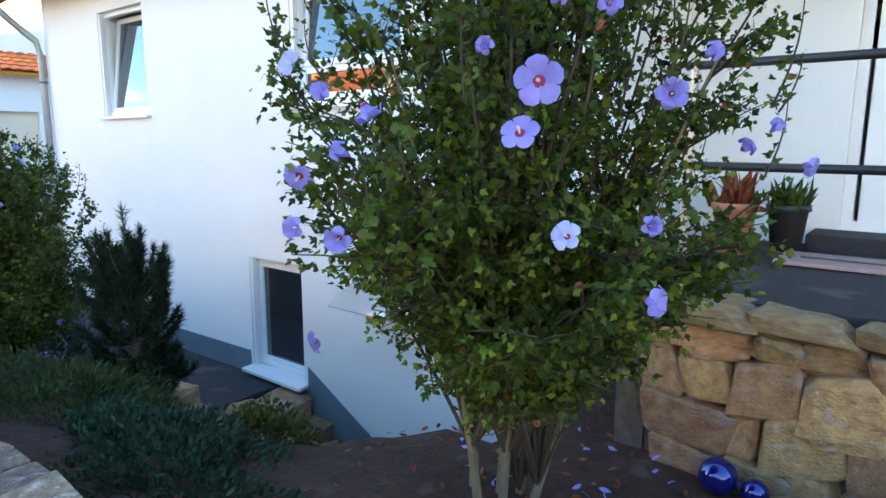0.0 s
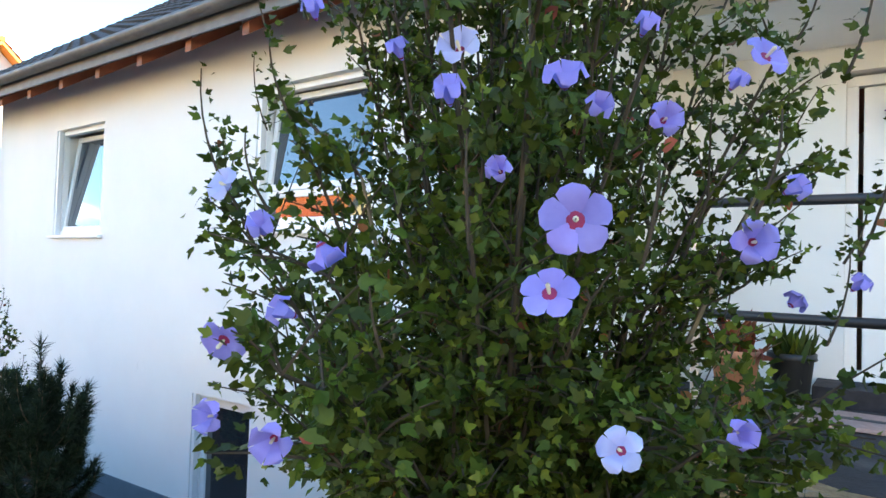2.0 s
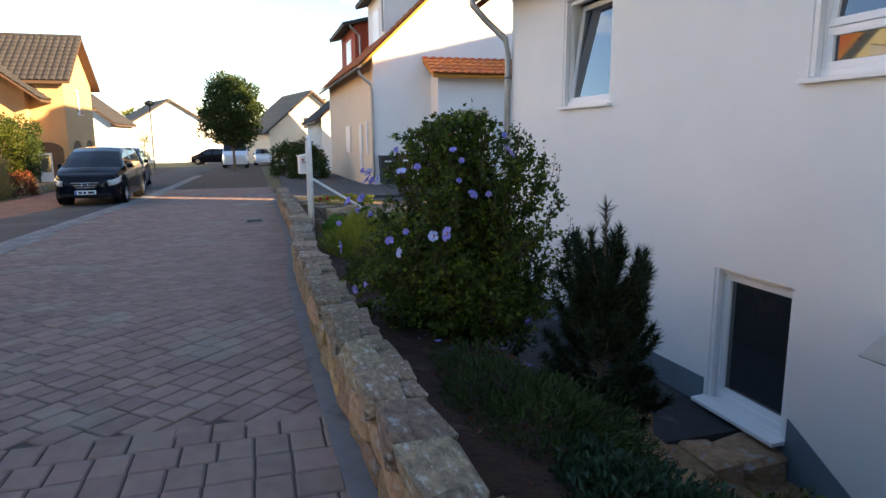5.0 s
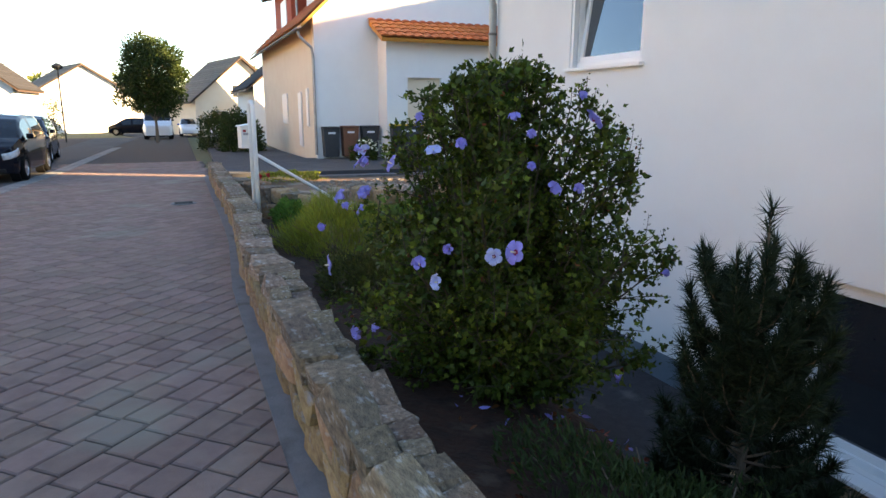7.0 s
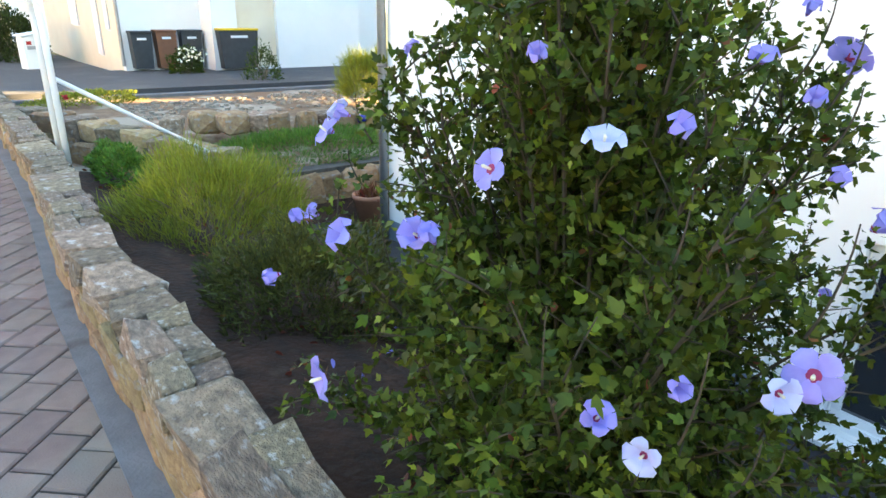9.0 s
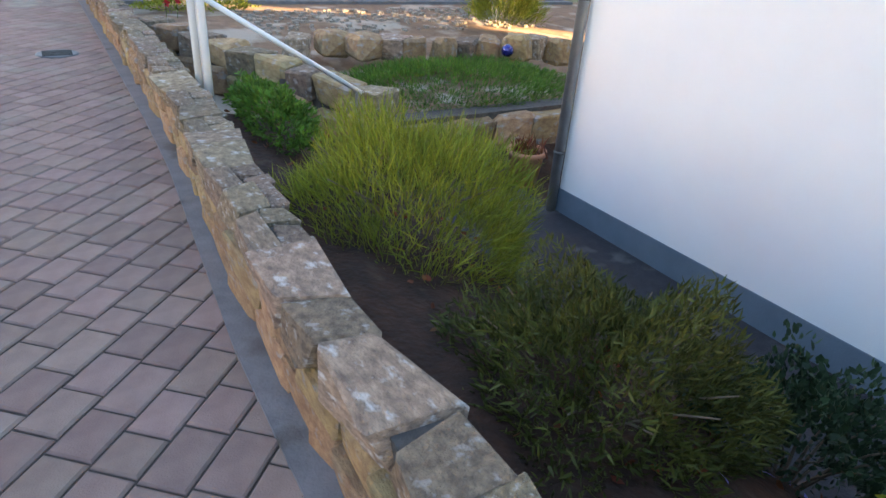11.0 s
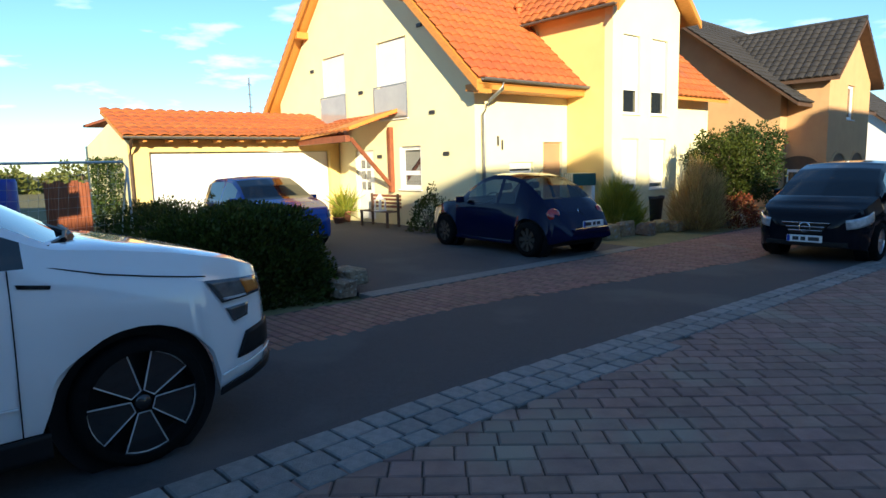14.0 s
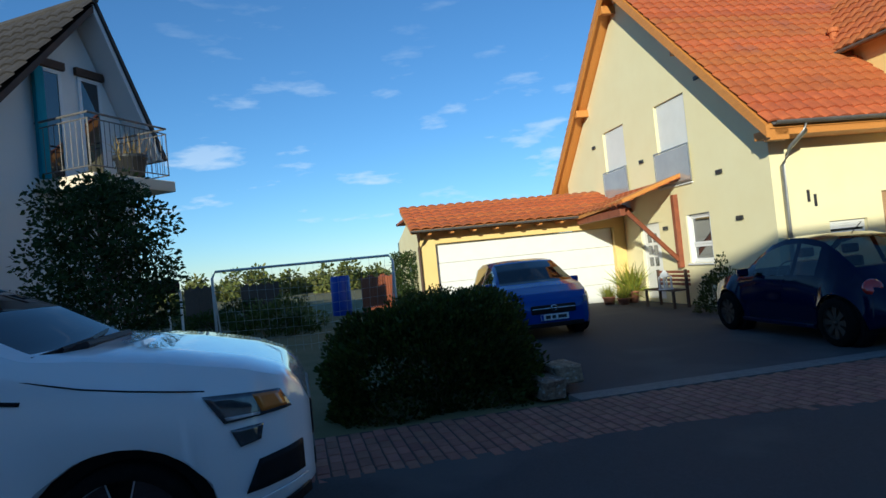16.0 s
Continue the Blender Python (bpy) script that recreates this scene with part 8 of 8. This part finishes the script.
cells = []
prng = random.Random(12)
ROW = 0.178
c45, s45 = math.cos(radians(47)), math.sin(radians(47))
for r in range(-130, 130):
    a = -20 - prng.uniform(0, 0.3)
    while a < 45:
        ln = prng.choice((0.178, 0.225, 0.225, 0.27))
        ac = a + ln / 2
        x, y = c45 * ac - s45 * (r * ROW), s45 * ac + c45 * (r * ROW)
        y += 5
        lim = 0.52
        if -3.72 < x < lim and 4.72 < y < 27:
            cells.append((x, y, ln, ROW, radians(47), 0.0))
        a += ln
y = 4.62
k = 0
while y > -2.5:
    x = -3.62 + (0.09 if k % 2 else 0)
    while x < 0.36:
        w = prng.choice((0.178, 0.178, 0.225))
        cells.append((x + w / 2, y, w, 0.245 if k < 1 else ROW * 1.25, 0.0, 0.0 if k else 0.002))
        x += w
    y -= ROW * 1.25
    k += 1
lay_field(road, cells, M_PAVER, "pavers_far", lambda x, y: -1.75 < x < 0.4 and 7.6 < y < 11.8)

cells = []
y = -3.0
while y < 40:
    xr = lerp_tab(y, [(12, -4.22), (24, -3.55), (60, -3.2)])
    w = prng.uniform(0.20, 0.26)
    for k, off in enumerate((0.10, 0.30)):
        cells.append((xr + off, y + w / 2 + 0.05 * k, 0.195, round(w / 0.02) * 0.02, 0.0, 0.012))
    if xr + 0.5 < -3.60:
        cells.append((xr + 0.47, y + w / 2, 0.16, round(w / 0.02) * 0.02, 0.0, 0.010))
    y += w + 0.006
lay_field(sett_bed, cells, M_COBBLE, "setts_far", lambda x, y: 9 < y < 20, "sett")

cells = []
y = 2.0
while y < 34:
    x0 = lerp_tab(y, [(14, -6.1), (20, -5.15), (60, -6.3)])
    x1 = -7.30
    x = x1 + (0.05 if int(y / 0.11) % 2 else 0.0)
    while x < x0 - 0.1:
        cells.append((x + 0.105, y, 0.21, 0.11, 0.0, 0.0))
        x += 0.21
    y += 0.11
M_RED_PAVER = mat("red_block_paver", (0.30, 0.15, 0.105), (0.22, 0.105, 0.075), rough=0.9, scale=7, bump=0.25, per=0.16, spots=(0.26, 0.17, 0.12), spot_scale=1.2)
lay_field(verge_paving, cells, M_RED_PAVER, "pavers_far", lambda x, y: 12.5 < y < 17.5 and x > -7.0)
